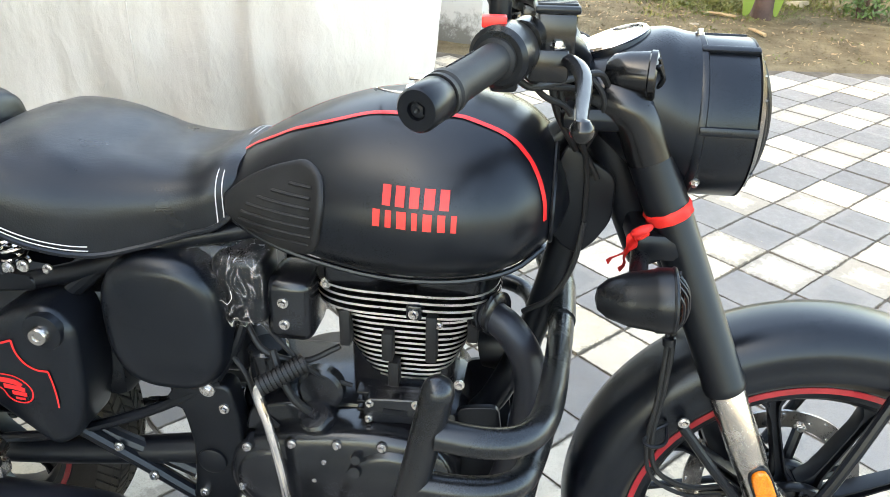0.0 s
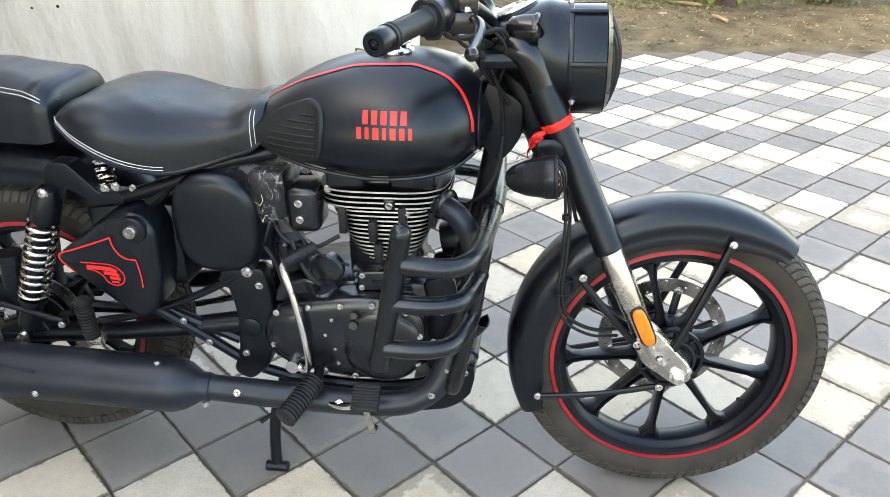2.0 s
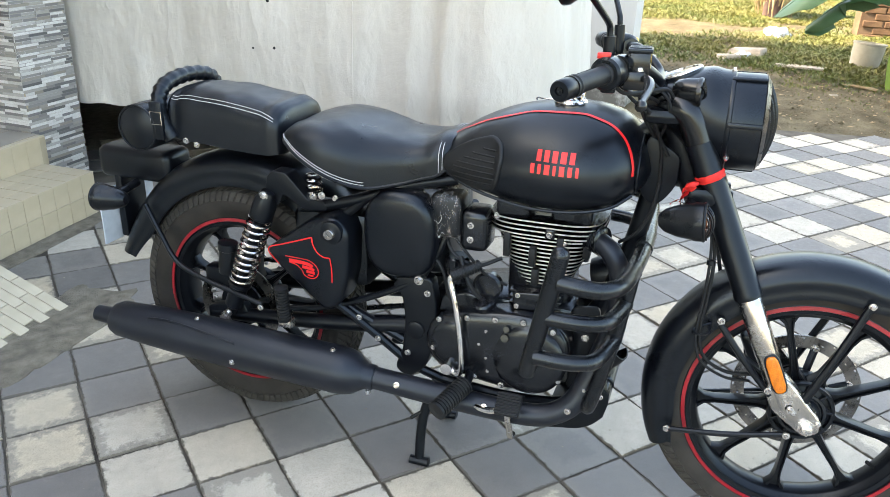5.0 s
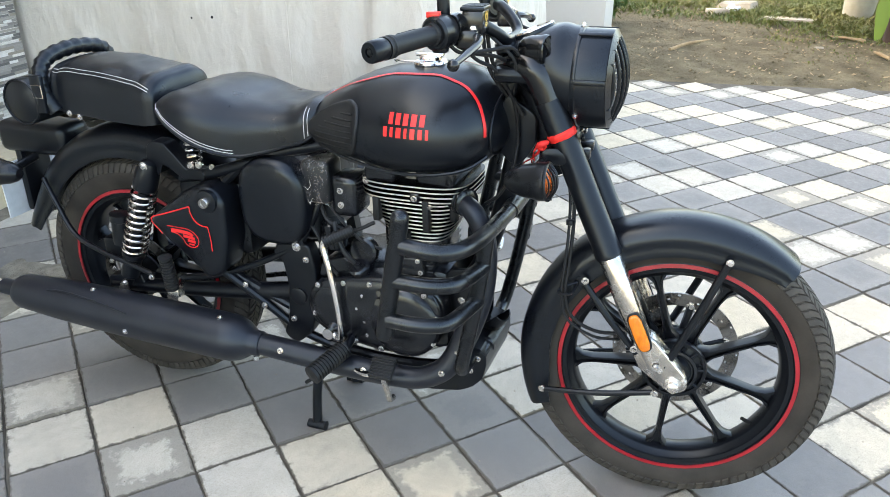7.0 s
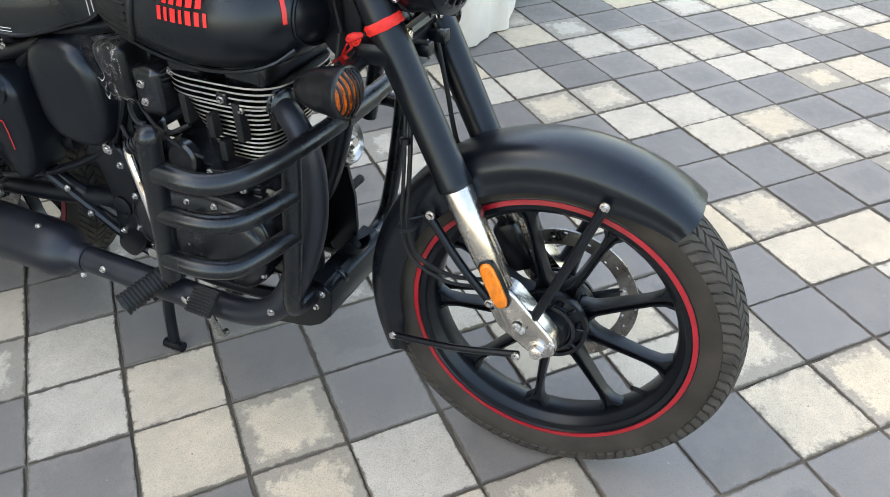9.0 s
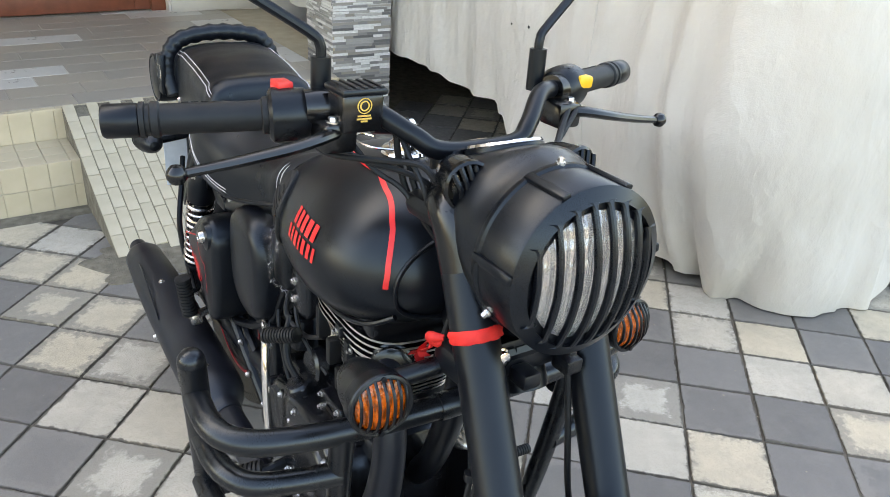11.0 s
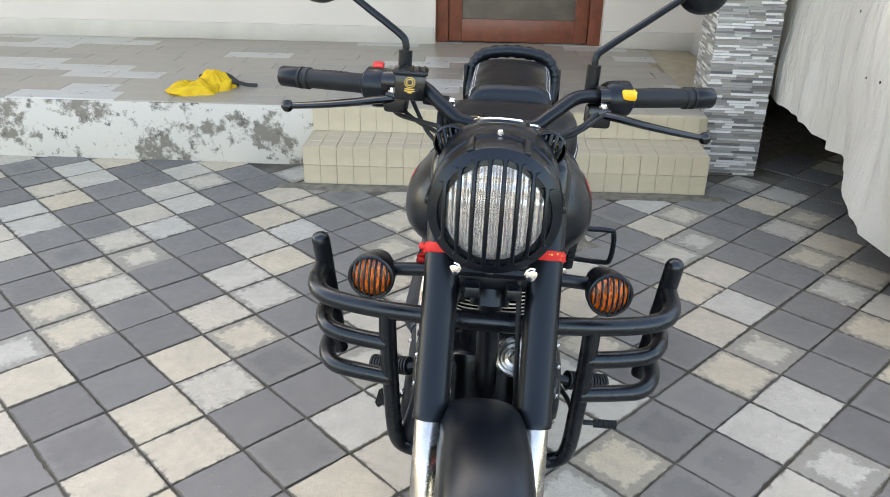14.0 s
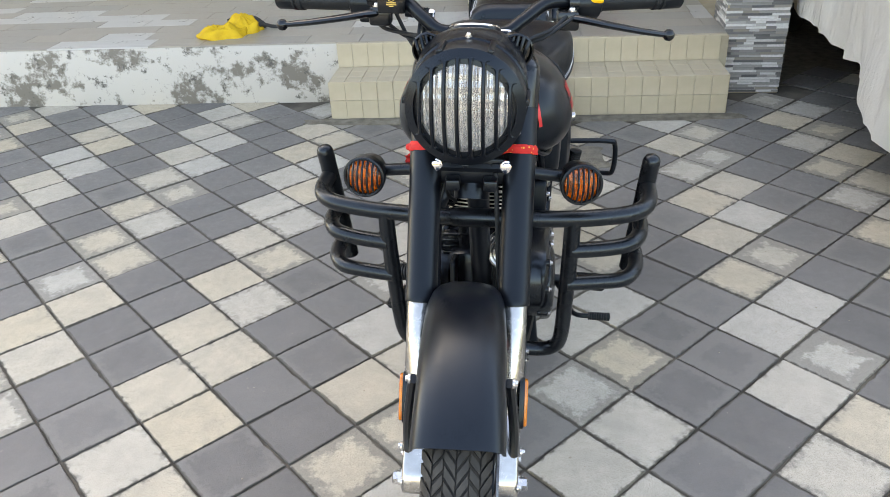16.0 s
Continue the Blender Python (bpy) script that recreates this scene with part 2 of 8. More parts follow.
def paver(name, base, tone, dirt, amount, gloss):
    """A concrete paver: cast body, worn and cement-stained towards its edges. The uv runs 0 to 1 over each paver."""
    m, t, b = nodes_of(name)
    uv = t.nodes.new("ShaderNodeUVMap")
    uv.uv_map = "tile"
    sep = t.nodes.new("ShaderNodeSeparateXYZ")
    t.links.new(uv.outputs["UV"], sep.inputs[0])
    oi, ge = t.nodes.new("ShaderNodeObjectInfo"), t.nodes.new("ShaderNodeNewGeometry")
    rnd = maths(t, "FRACT", maths(t, "ADD", oi.outputs["Random"], maths(t, "MULTIPLY", ge.outputs["Random Per Island"], 7.31)))
    rnd2 = maths(t, "FRACT", maths(t, "MULTIPLY", rnd, 17.77))
    edge = maths(t, "MINIMUM", maths(t, "MINIMUM", sep.outputs[0], maths(t, "SUBTRACT", 1.0, sep.outputs[0])), maths(t, "MINIMUM", sep.outputs[1], maths(t, "SUBTRACT", 1.0, sep.outputs[1])))
    w = t.nodes.new("ShaderNodeNewGeometry")
    big = add(t, "ShaderNodeTexNoise", Scale=9.0, Detail=5.0, Roughness=0.65)
    mid = add(t, "ShaderNodeTexNoise", Scale=38.0, Detail=5.0, Roughness=0.7)
    fine = add(t, "ShaderNodeTexNoise", Scale=330.0, Detail=3.0, Roughness=0.6)
    for n in (big, mid, fine):
        t.links.new(w.outputs["Position"], n.inputs["Vector"])
    col = mix(t, ramp(t, rnd, [(0.0, 0.0), (1.0, 1.0)]), base, tone)
    col = mix(t, ramp(t, big.outputs["Fac"], [(0.35, 0.0), (0.7, 0.35)]), col, dirt)
    # stain: strong on some pavers only, thickest at the rim, broken up by noise
    reach = maths(t, "MULTIPLY", maths(t, "POWER", rnd2, 1.8), 0.30)
    rim = maths(t, "SUBTRACT", maths(t, "ADD", reach, maths(t, "MULTIPLY", maths(t, "SUBTRACT", mid.outputs["Fac"], 0.5), 0.55)), edge)
    col = mix(t, maths(t, "MULTIPLY", ramp(t, rim, [(0.0, 0.0), (0.09, 1.0)]), amount), col, dirt)
    col = mix(t, ramp(t, fine.outputs["Fac"], [(0.40, 0.20), (0.55, 0.0)]), col, (0.09, 0.085, 0.075))
    col = mix(t, ramp(t, mid.outputs["Fac"], [(0.42, 0.0), (0.66, 0.16)]), col, dirt)
    speck = add(t, "ShaderNodeTexVoronoi", Scale=150.0)
    t.links.new(w.outputs["Position"], speck.inputs["Vector"])
    col = mix(t, ramp(t, speck.outputs["Distance"], [(0.10, 0.45), (0.2, 0.0)]), col, (0.10, 0.095, 0.085))
    grime = maths(t, "SUBTRACT", edge, maths(t, "MULTIPLY", maths(t, "SUBTRACT", mid.outputs["Fac"], 0.42), 0.10))
    col = mix(t, ramp(t, grime, [(0.002, 0.75), (0.022, 0.0)]), col, (0.075, 0.066, 0.055))
    t.links.new(col, b.inputs["Base Color"])
    t.links.new(ramp(t, mid.outputs["Fac"], [(0.35, 0.42), (0.65, 0.7)]), b.inputs["Roughness"])
    b.inputs["Specular IOR Level"].default_value = gloss
    hgt = maths(t, "ADD", maths(t, "MULTIPLY", fine.outputs["Fac"], 0.35), maths(t, "MULTIPLY", mid.outputs["Fac"], 0.65))
    bumped(t, b, hgt, 0.6, 0.003)
    return m


M["paver_light"] = paver("light_paver", (0.565, 0.48, 0.35), (0.50, 0.472, 0.415), (0.235, 0.22, 0.19), 0.75, 0.12)
M["paver_dark"] = paver("dark_paver", (0.120, 0.116, 0.112), (0.172, 0.165, 0.158), (0.24, 0.227, 0.205), 0.42, 0.42)
M["mortar"] = surface("joint_sand", (0.04, 0.035, 0.03), (0.15, 0.135, 0.11), (0.85, 0.95), scale=5, fine=120, bump=0.6, dist=0.004, spec=0.15)
M["cement"] = surface("rough_cement", (0.12, 0.107, 0.085), (0.24, 0.218, 0.175), (0.8, 0.92), scale=22, fine=170, bump=1.0, dist=0.008, spec=0.2)
M["soil"] = surface("dry_soil", (0.082, 0.067, 0.041), (0.180, 0.148, 0.094), (0.9, 0.97), scale=5.0, fine=45, bump=1.0, dist=0.03, spec=0.1)
M["mudmortar"] = surface("old_mud_mortar", (0.10, 0.062, 0.040), (0.17, 0.112, 0.075), (0.85, 0.95), scale=6, fine=80, bump=0.5, dist=0.005, spec=0.15)
M["beige_tile"] = surface("beige_step_tile", (0.42, 0.355, 0.25), (0.50, 0.43, 0.315), (0.35, 0.5), scale=6, fine=60, bump=0.06, dist=0.001)
M["ramp_tile"] = surface("pale_ramp_tile", (0.38, 0.335, 0.25), (0.47, 0.42, 0.325), (0.6, 0.75), scale=9, fine=120, bump=0.25, dist=0.002)
M["grout"] = surface("step_grout", (0.36, 0.305, 0.215), (0.44, 0.38, 0.28), (0.8, 0.9), scale=12, fine=200, bump=0.2)
M["porch_a"] = surface("grey_floor_tile", (0.27, 0.245, 0.21), (0.33, 0.30, 0.26), (0.28, 0.4), scale=4, fine=60, bump=0.03)
M["porch_b"] = surface("pale_floor_tile", (0.46, 0.445, 0.415), (0.52, 0.505, 0.475), (0.25, 0.36), scale=4, fine=60, bump=0.03)
M["porch_c"] = surface("tan_floor_tile", (0.31, 0.275, 0.225), (0.36, 0.32, 0.265), (0.28, 0.4), scale=4, fine=60, bump=0.03)
M["wallpaint"] = surface("cream_wall_paint", (0.535, 0.484, 0.440), (0.575, 0.521, 0.478), (0.6, 0.7), scale=2, fine=90, bump=0.08, dist=0.002)
M["skirting"] = surface("grey_skirting_tile", (0.43, 0.39, 0.345), (0.49, 0.45, 0.40), (0.35, 0.45), scale=5, fine=60, bump=0.03)
M["wood"] = surface("red_brown_door_wood", (0.13, 0.035, 0.018), (0.20, 0.055, 0.028), (0.35, 0.48), scale=14, fine=120, bump=0.1)
M["mesh_panel"] = surface("brown_door_mesh", (0.095, 0.078, 0.062), (0.15, 0.125, 0.10), (0.5, 0.65), scale=8, fine=500, bump=0.2)
M["yellow_cloth"] = surface("yellow_cloth", (0.58, 0.34, 0.008), (0.72, 0.46, 0.02), (0.7, 0.85), scale=18, fine=300, bump=0.3, dist=0.002)
M["black_strap"] = surface("black_strap", (0.02, 0.02, 0.022), (0.04, 0.04, 0.042), (0.6, 0.75), scale=30, fine=300, bump=0.2)
M["brick"] = surface("burnt_brick", (0.095, 0.054, 0.033), (0.175, 0.108, 0.066), (0.8, 0.92), scale=5, fine=90, bump=0.5, dist=0.006, spec=0.2)
M["bark"] = surface("dark_stem_bark", (0.026, 0.014, 0.015), (0.105, 0.058, 0.047), (0.6, 0.8), scale=6, fine=70, bump=0.4, dist=0.004)
M["bucket"] = surface("grey_bucket", (0.26, 0.245, 0.20), (0.36, 0.34, 0.285), (0.6, 0.75), scale=9, fine=150, bump=0.15)
M["rubble"] = surface("pale_rubble", (0.22, 0.185, 0.14), (0.44, 0.39, 0.32), (0.8, 0.92), scale=9, fine=80, bump=0.5, dist=0.006)
M["drystalk"] = surface("dry_stalks", (0.20, 0.135, 0.07), (0.36, 0.26, 0.15), (0.8, 0.92), scale=12, fine=80, bump=0.3)
M["hub"] = surface("steel_wheel_cover", (0.18, 0.18, 0.19), (0.3, 0.3, 0.31), (0.35, 0.5), metal=0.7, scale=20, fine=300, bump=0.05)


def leaf(name, c1, c2, through_light=0.25, patch=7, each=0.7):
    m, t, b = nodes_of(name)
    ge = t.nodes.new("ShaderNodeNewGeometry")
    n = ramp(t, grain(t, patch), [(0.3, 0.0), (0.7, 1.0)])
    k = maths(t, "ADD", maths(t, "MULTIPLY", ge.outputs["Random Per Island"], each), maths(t, "MULTIPLY", n, 1.0 - each))
    t.links.new(mix(t, k, c1, c2), b.inputs["Base Color"])
    b.inputs["Roughness"].default_value = 0.5
    b.inputs["Subsurface Weight"].default_value = through_light
    b.inputs["Subsurface Radius"].default_value = (0.01, 0.02, 0.005)
    return m


M["grass"] = leaf("grass", (0.045, 0.090, 0.011), (0.185, 0.158, 0.040), 0.0, 1.1, 0.45)
M["shrub"] = leaf("shrub_leaf", (0.03, 0.075, 0.018), (0.075, 0.14, 0.035), 0.0)
M["banana"] = leaf("banana_leaf", (0.030, 0.085, 0.040), (0.055, 0.125, 0.055), 0.0)
M["youngleaf"] = leaf("young_leaf", (0.11, 0.18, 0.022), (0.17, 0.25, 0.035), 0.0)


def cover_cloth():
    """Limp white cloth: two pale tones in patches, greyer with the crumples, slanting pulled creases and a weave."""
    m, t, b = nodes_of("white_car_cover")
    n, s = grain(t, 1.7), grain(t, 260, 2.0)
    pull = grain(t, 3.2, 3.0, 0.5, "Object", (1, 1.6, 0.6))
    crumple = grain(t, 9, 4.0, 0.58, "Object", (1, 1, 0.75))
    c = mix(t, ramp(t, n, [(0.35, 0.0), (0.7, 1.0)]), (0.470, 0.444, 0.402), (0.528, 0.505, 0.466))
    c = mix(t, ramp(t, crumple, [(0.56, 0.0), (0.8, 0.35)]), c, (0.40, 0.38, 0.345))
    t.links.new(c, b.inputs["Base Color"])
    b.inputs["Roughness"].default_value = 0.66
    b.inputs["Sheen Weight"].default_value = 0.15
    ridge = maths(t, "SUBTRACT", 1.0, maths(t, "ABSOLUTE", maths(t, "MULTIPLY", maths(t, "SUBTRACT", pull, 0.5), 5.0)))
    hgt = maths(t, "ADD", maths(t, "MULTIPLY", ridge, 0.30), maths(t, "ADD", maths(t, "MULTIPLY", crumple, 0.45), maths(t, "MULTIPLY", s, 0.04)))
    bumped(t, b, hgt, 0.9, 0.032)
    return m


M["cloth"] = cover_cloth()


def mouldy():
    m, t, b = nodes_of("weathered_white_plinth")
    n, d, f = grain(t, 3.2, 6.0, 0.7), grain(t, 11, 6.0, 0.75), grain(t, 120, 3.0)
    k = maths(t, "ADD", maths(t, "MULTIPLY", n, 0.65), maths(t, "MULTIPLY", d, 0.35))
    c = mix(t, ramp(t, k, [(0.505, 0.0), (0.555, 1.0)]), (0.525, 0.49, 0.44), (0.19, 0.168, 0.14))
    c = mix(t, ramp(t, d, [(0.58, 0.0), (0.64, 0.85)]), c, (0.085, 0.08, 0.072))
    t.links.new(c, b.inputs["Base Color"])
    b.inputs["Roughness"].default_value = 0.85
    bumped(t, b, maths(t, "ADD", maths(t, "MULTIPLY", d, 0.7), maths(t, "MULTIPLY", f, 0.3)), 0.5, 0.006)
    return m


M["mouldy"] = mouldy()


def strip_cladding():
    """Stone strips: black, greys, tan and white, one tone to each strip."""
    m, t, b = nodes_of("stacked_strip_cladding")
    oi, ge = t.nodes.new("ShaderNodeObjectInfo"), t.nodes.new("ShaderNodeNewGeometry")
    rnd = maths(t, "FRACT", maths(t, "ADD", oi.outputs["Random"], maths(t, "MULTIPLY", ge.outputs["Random Per Island"], 7.31)))
    c = ramp(t, rnd, [(0.0, (0.085, 0.085, 0.09)), (0.18, (0.21, 0.205, 0.20)), (0.40, (0.34, 0.33, 0.315)), (0.55, (0.27, 0.24, 0.20)), (0.68, (0.44, 0.43, 0.41)), (0.80, (0.66, 0.65, 0.63)), (1.0, (0.74, 0.73, 0.71))])
    c = mix(t, ramp(t, grain(t, 60, 4.0, 0.6, "Object", (1, 1, 3)), [(0.4, 0.0), (0.7, 0.3)]), c, (0.22, 0.21, 0.20))
    t.links.new(c, b.inputs["Base Color"])
    b.inputs["Roughness"].default_value = 0.45
    bumped(t, b, grain(t, 150), 0.2, 0.002)
    return m


M["cladding"] = strip_cladding()


# ---- building helpers ----
class Geo:
    """Vertices, faces and material slots of one mesh in the making."""

    def __init__(self):
        self.v, self.f, self.s = [], [], []

    def put(self, verts, faces, slot=0):
        n = len(self.v)
        self.v += [tuple(p) for p in verts]
        self.f += [tuple(i + n for i in f) for f in faces]
        self.s += [slot] * len(faces)
        return self

    def moved(self, m):
        self.v = [tuple(m @ Vector(p)) for p in self.v]
        return self

    def mirrored(self):
        """The same on the other side of the bike's plane."""
        g = Geo()
        g.v = [(x, -y, z) for x, y, z in self.v]
        g.f = [tuple(reversed(f)) for f in self.f]
        g.s = list(self.s)
        return g


def mesh_of(name, g, mats, angle=35.0, fix=True):
    me = bpy.data.meshes.new(name)
    me.from_pydata(g.v, [], g.f)
    if fix:
        bm = bmesh.new()
        bm.from_mesh(me)
        bmesh.ops.recalc_face_normals(bm, faces=bm.faces)
        bm.to_mesh(me)
        bm.free()
    for m in mats if isinstance(mats, (list, tuple)) else [mats]:
        me.materials.append(m)
    if any(g.s):
        me.polygons.foreach_set("material_index", g.s)
    me.polygons.foreach_set("use_smooth", [True] * len(me.polygons))
    me.set_sharp_from_angle(angle=radians(angle))
    me.update()
    return me


def part(name, g, mats, parent, label="", angle=35.0, fix=True):
    """One mesh object under a thing or under a part."""
    ob = new(name, mesh_of(name, g, mats, angle, fix))
    ob.parent = parent
    return tagged(ob, label)


def thing(name, g, mats, label, category, group="", kind="", angle=35.0, at=None):
    ob = new(name, mesh_of(name, g, mats, angle))
    if at is not None:
        ob.matrix_basis = at
    return tagged(ob, label, category, group, kind)


def holder(name, at, label, category, group=""):
    ob = new(name)
    ob.empty_display_size = 0.1
    ob.matrix_basis = at
    return tagged(ob, label, category, group)


def smooth_path(pts, steps=6):
    """A curve through the points (Catmull-Rom)."""
    p = [Vector(q) for q in pts]
    if len(p) < 3:
        return p
    p = [p[0] * 2 - p[1]] + p + [p[-1] * 2 - p[-2]]
    out = []
    for i in range(1, len(p) - 2):
        a, b, c, d = p[i - 1:i + 3]
        for k in range(steps):
            u = k / steps
            out.append(0.5 * ((2 * b) + (c - a) * u + (2 * a - 5 * b + 4 * c - d) * u * u + (3 * b - a - 3 * c + d) * u ** 3))
    return out + [p[-2]]


def tube(pts, r, segs=10, steps=6, slot=0, g=None, smooth=True, closed=False):
    """A round tube along a path. r: one radius, or one for every given point."""
    g = g or Geo()
    path = smooth_path(pts, steps) if smooth else [Vector(q) for q in pts]
    n = len(path)
    if isinstance(r, (int, float)):
        rr = [r] * n
    else:
        xs = np.linspace(0, 1, len(r))
        rr = list(np.interp(np.linspace(0, 1, n), xs, r))
    up = None
    rings = []
    for i, q in enumerate(path):
        if closed:
            d = path[(i + 1) % n] - path[i - 1]
        else:
            d = path[min(i + 1, n - 1)] - path[max(i - 1, 0)]
        d.normalize()
        if up is None:
            up = d.orthogonal().normalized()
        up = (up - d * up.dot(d)).normalized()
        side = d.cross(up)
        rings.append([q + (up * math.cos(a) + side * math.sin(a)) * rr[i] for a in (2 * math.pi * k / segs for k in range(segs))])
    verts = [p for ring in rings for p in ring]
    faces = []
    for i in range(n if closed else n - 1):
        j = (i + 1) % n
        for k in range(segs):
            l = (k + 1) % segs
            faces.append((i * segs + k, i * segs + l, j * segs + l, j * segs + k))
    if not closed:
        faces += [tuple(range(segs))[::-1], tuple((n - 1) * segs + k for k in range(segs))]
    return g.put(verts, faces, slot)


def lathe(profile, centre=(0, 0, 0), axis=(0, 1, 0), segs=32, slot=0, g=None, closed=False):
    """A body of revolution: (radius, height along the axis) from end to end."""
    g = g or Geo()
    c, a = Vector(centre), Vector(axis).normalized()
    u = Vector((0, 0, 1)) if abs(a.z) < 0.9 else Vector((1, 0, 0))
    u = (u - a * u.dot(a)).normalized()
    w = a.cross(u)
    verts, faces = [], []
    for r, s in profile:
        for k in range(segs):
            t = 2 * math.pi * k / segs
            verts.append(c + a * s + (u * math.cos(t) + w * math.sin(t)) * max(r, 1e-5))
    m = len(profile)
    for i in range(m if closed else m - 1):
        j = (i + 1) % m
        for k in range(segs):
            l = (k + 1) % segs
            faces.append((i * segs + k, i * segs + l, j * segs + l, j * segs + k))
    if not closed:
        if profile[0][0] > 1e-4:
            faces.append(tuple(range(segs))[::-1])
        if profile[-1][0] > 1e-4:
            faces.append(tuple((m - 1) * segs + k for k in range(segs)))
    return g.put(verts, faces, slot)


def loft(rings, slot=0, g=None, caps=True, closed=False):
    """Skins a row of rings of equal length."""
    g = g or Geo()
    n = len(rings[0])
    verts = [p for r in rings for p in r]
    faces = []
    m = len(rings)
    for i in range(m if closed else m - 1):
        j = (i + 1) % m
        for k in range(n):
            l = (k + 1) % n
            faces.append((i * n + k, i * n + l, j * n + l, j * n + k))
    if caps and not closed:
        faces += [tuple(range(n))[::-1], tuple((m - 1) * n + k for k in range(n))]
    return g.put(verts, faces, slot)


def block(lo, hi, bevel=0.003, slot=0, g=None, m=None, segs=2):
    """A box with rounded edges."""
    g = g or Geo()
    bm = bmesh.new()
    bmesh.ops.create_cube(bm, size=1.0)
    for v in bm.verts:
        v.co = Vector([lo[i] + (v.co[i] + 0.5) * (hi[i] - lo[i]) for i in range(3)])
    if bevel:
        bmesh.ops.bevel(bm, geom=bm.edges[:], offset=bevel, segments=segs, affect="EDGES", profile=0.5)
    if m:
        bm.transform(m)
    bm.verts.index_update()
    g.put([v.co for v in bm.verts], [[v.index for v in f.verts] for f in bm.faces], slot)
    bm.free()
    return g


def rounded(poly, r=0.02, steps=4):
    """A polygon (2d) with its corners rounded."""
    out, n = [], len(poly)
    for i in range(n):
        a, b, c = Vector(poly[i - 1]), Vector(poly[i]), Vector(poly[(i + 1) % n])
        da, dc = (a - b), (c - b)
        k = min(r, da.length * 0.45, dc.length * 0.45)
        p, q = b + da.normalized() * k, b + dc.normalized() * k
        for s in range(steps + 1):
            u = s / steps
            out.append(p * (1 - u) ** 2 + b * 2 * u * (1 - u) + q * u * u)
    return out


def slab(poly, y0, y1, bevel=0.0, dome=0.0, slot=0, g=None, steps=3):
    """A plate in the bike's side view: a polygon of (x, z), from y0 to its outer face y1, with a rounded outer rim."""
    c = sum((Vector(p) for p in poly), Vector((0, 0))) / len(poly)
    s = 1 if y1 > y0 else -1
    rings = [[(p[0], y0, p[1]) for p in poly]]

    def inset(d):
        out, n = [], len(poly)
        for i in range(n):
            a, b = Vector(poly[i - 1]), Vector(poly[(i + 1) % n])
            nn = Vector((-(b - a).y, (b - a).x)).normalized()
            if nn.dot(c - Vector(poly[i])) < 0:
                nn.negate()
            out.append(Vector(poly[i]) + nn * d)
        return out
    for k in range(steps + 1):
        a = math.pi / 2 * k / steps
        q = inset(bevel * (1 - math.cos(a)))
        rings.append([(p[0], y1 - s * bevel * (1 - math.sin(a)), p[1]) for p in q])
    if dome:
        q0 = inset(bevel)
        for k in (1, 2, 3):
            f = 1 - k * 0.28
            rings.append([(c.x + (p[0] - c.x) * f, y1 + s * dome * (1 - f * f), c.y + (p[1] - c.y) * f) for p in q0])
    return loft(rings, slot, g)


def bolt(at, r=0.007, out=(0, -1, 0), g=None, slot=0, h=0.006):
    """A hex bolt head on a washer, looking along out."""
    g = g or Geo()
    lathe([(r * 1.45, -0.002), (r * 1.45, 0.0012), (r * 1.05, 0.0015)], at, out, 14, slot, g)
    lathe([(r, 0.0), (r, h * 0.75), (r * 0.8, h)], at, out, 6, slot, g)
    return g


def spline(xs, ys):
    """A smooth function through the points (xs, ys)."""
    xs, ys = np.array(xs, float), np.array(ys, float)
    d = np.gradient(ys, xs)

    def f(x):
        x = min(max(x, xs[0]), xs[-1])
        i = min(max(int(np.searchsorted(xs, x)) - 1, 0), len(xs) - 2)
        h = xs[i + 1] - xs[i]
        u = (x - xs[i]) / h
        return float((2 * u ** 3 - 3 * u * u + 1) * ys[i] + (u ** 3 - 2 * u * u + u) * h * d[i] + (3 * u * u - 2 * u ** 3) * ys[i + 1] + (u ** 3 - u * u) * h * d[i + 1])
    return f


# ---- ground and house ----
EDGE_X = 4.72                           # the paving ends about here and bare soil begins


def yard_x(x, y):
    """The yard runs slightly aslant to the paving's bands."""
    return x - 0.16 - 0.108 * y


def edge_at(y):
    """Where the paving ends: aslant, and bending away beside the compound wall."""
    return yard_x(EDGE_X, y) if y < -0.55 else yard_x(EDGE_X, -0.55) + 0.25 * (y + 0.55)


H = 0.2 / math.sqrt(2)                  # half the diagonal of a paver


def sheet(x0, x1, y0, y1, nx, ny, height):
    g = Geo()
    xs, ys = np.linspace(x0, x1, nx + 1), np.linspace(y0, y1, ny + 1)
    verts = [(x, y, height(x, y)) for y in ys for x in xs]
    faces = [(j * (nx + 1) + i, j * (nx + 1) + i + 1, (j + 1) * (nx + 1) + i + 1, (j + 1) * (nx + 1) + i) for j in range(ny) for i in range(nx)]
    return g.put(verts, faces)


def soil_height(x, y):
    d = max(0.0, x - edge_at(y))
    k = min(1.0, d / 0.6)
    return -0.03 + k * (0.03 + 0.035 * noise.noise((x * 1.3, y * 1.3, 0)) + 0.015 * noise.noise((x * 5, y * 5, 3)) + 0.02 * min(d, 4))


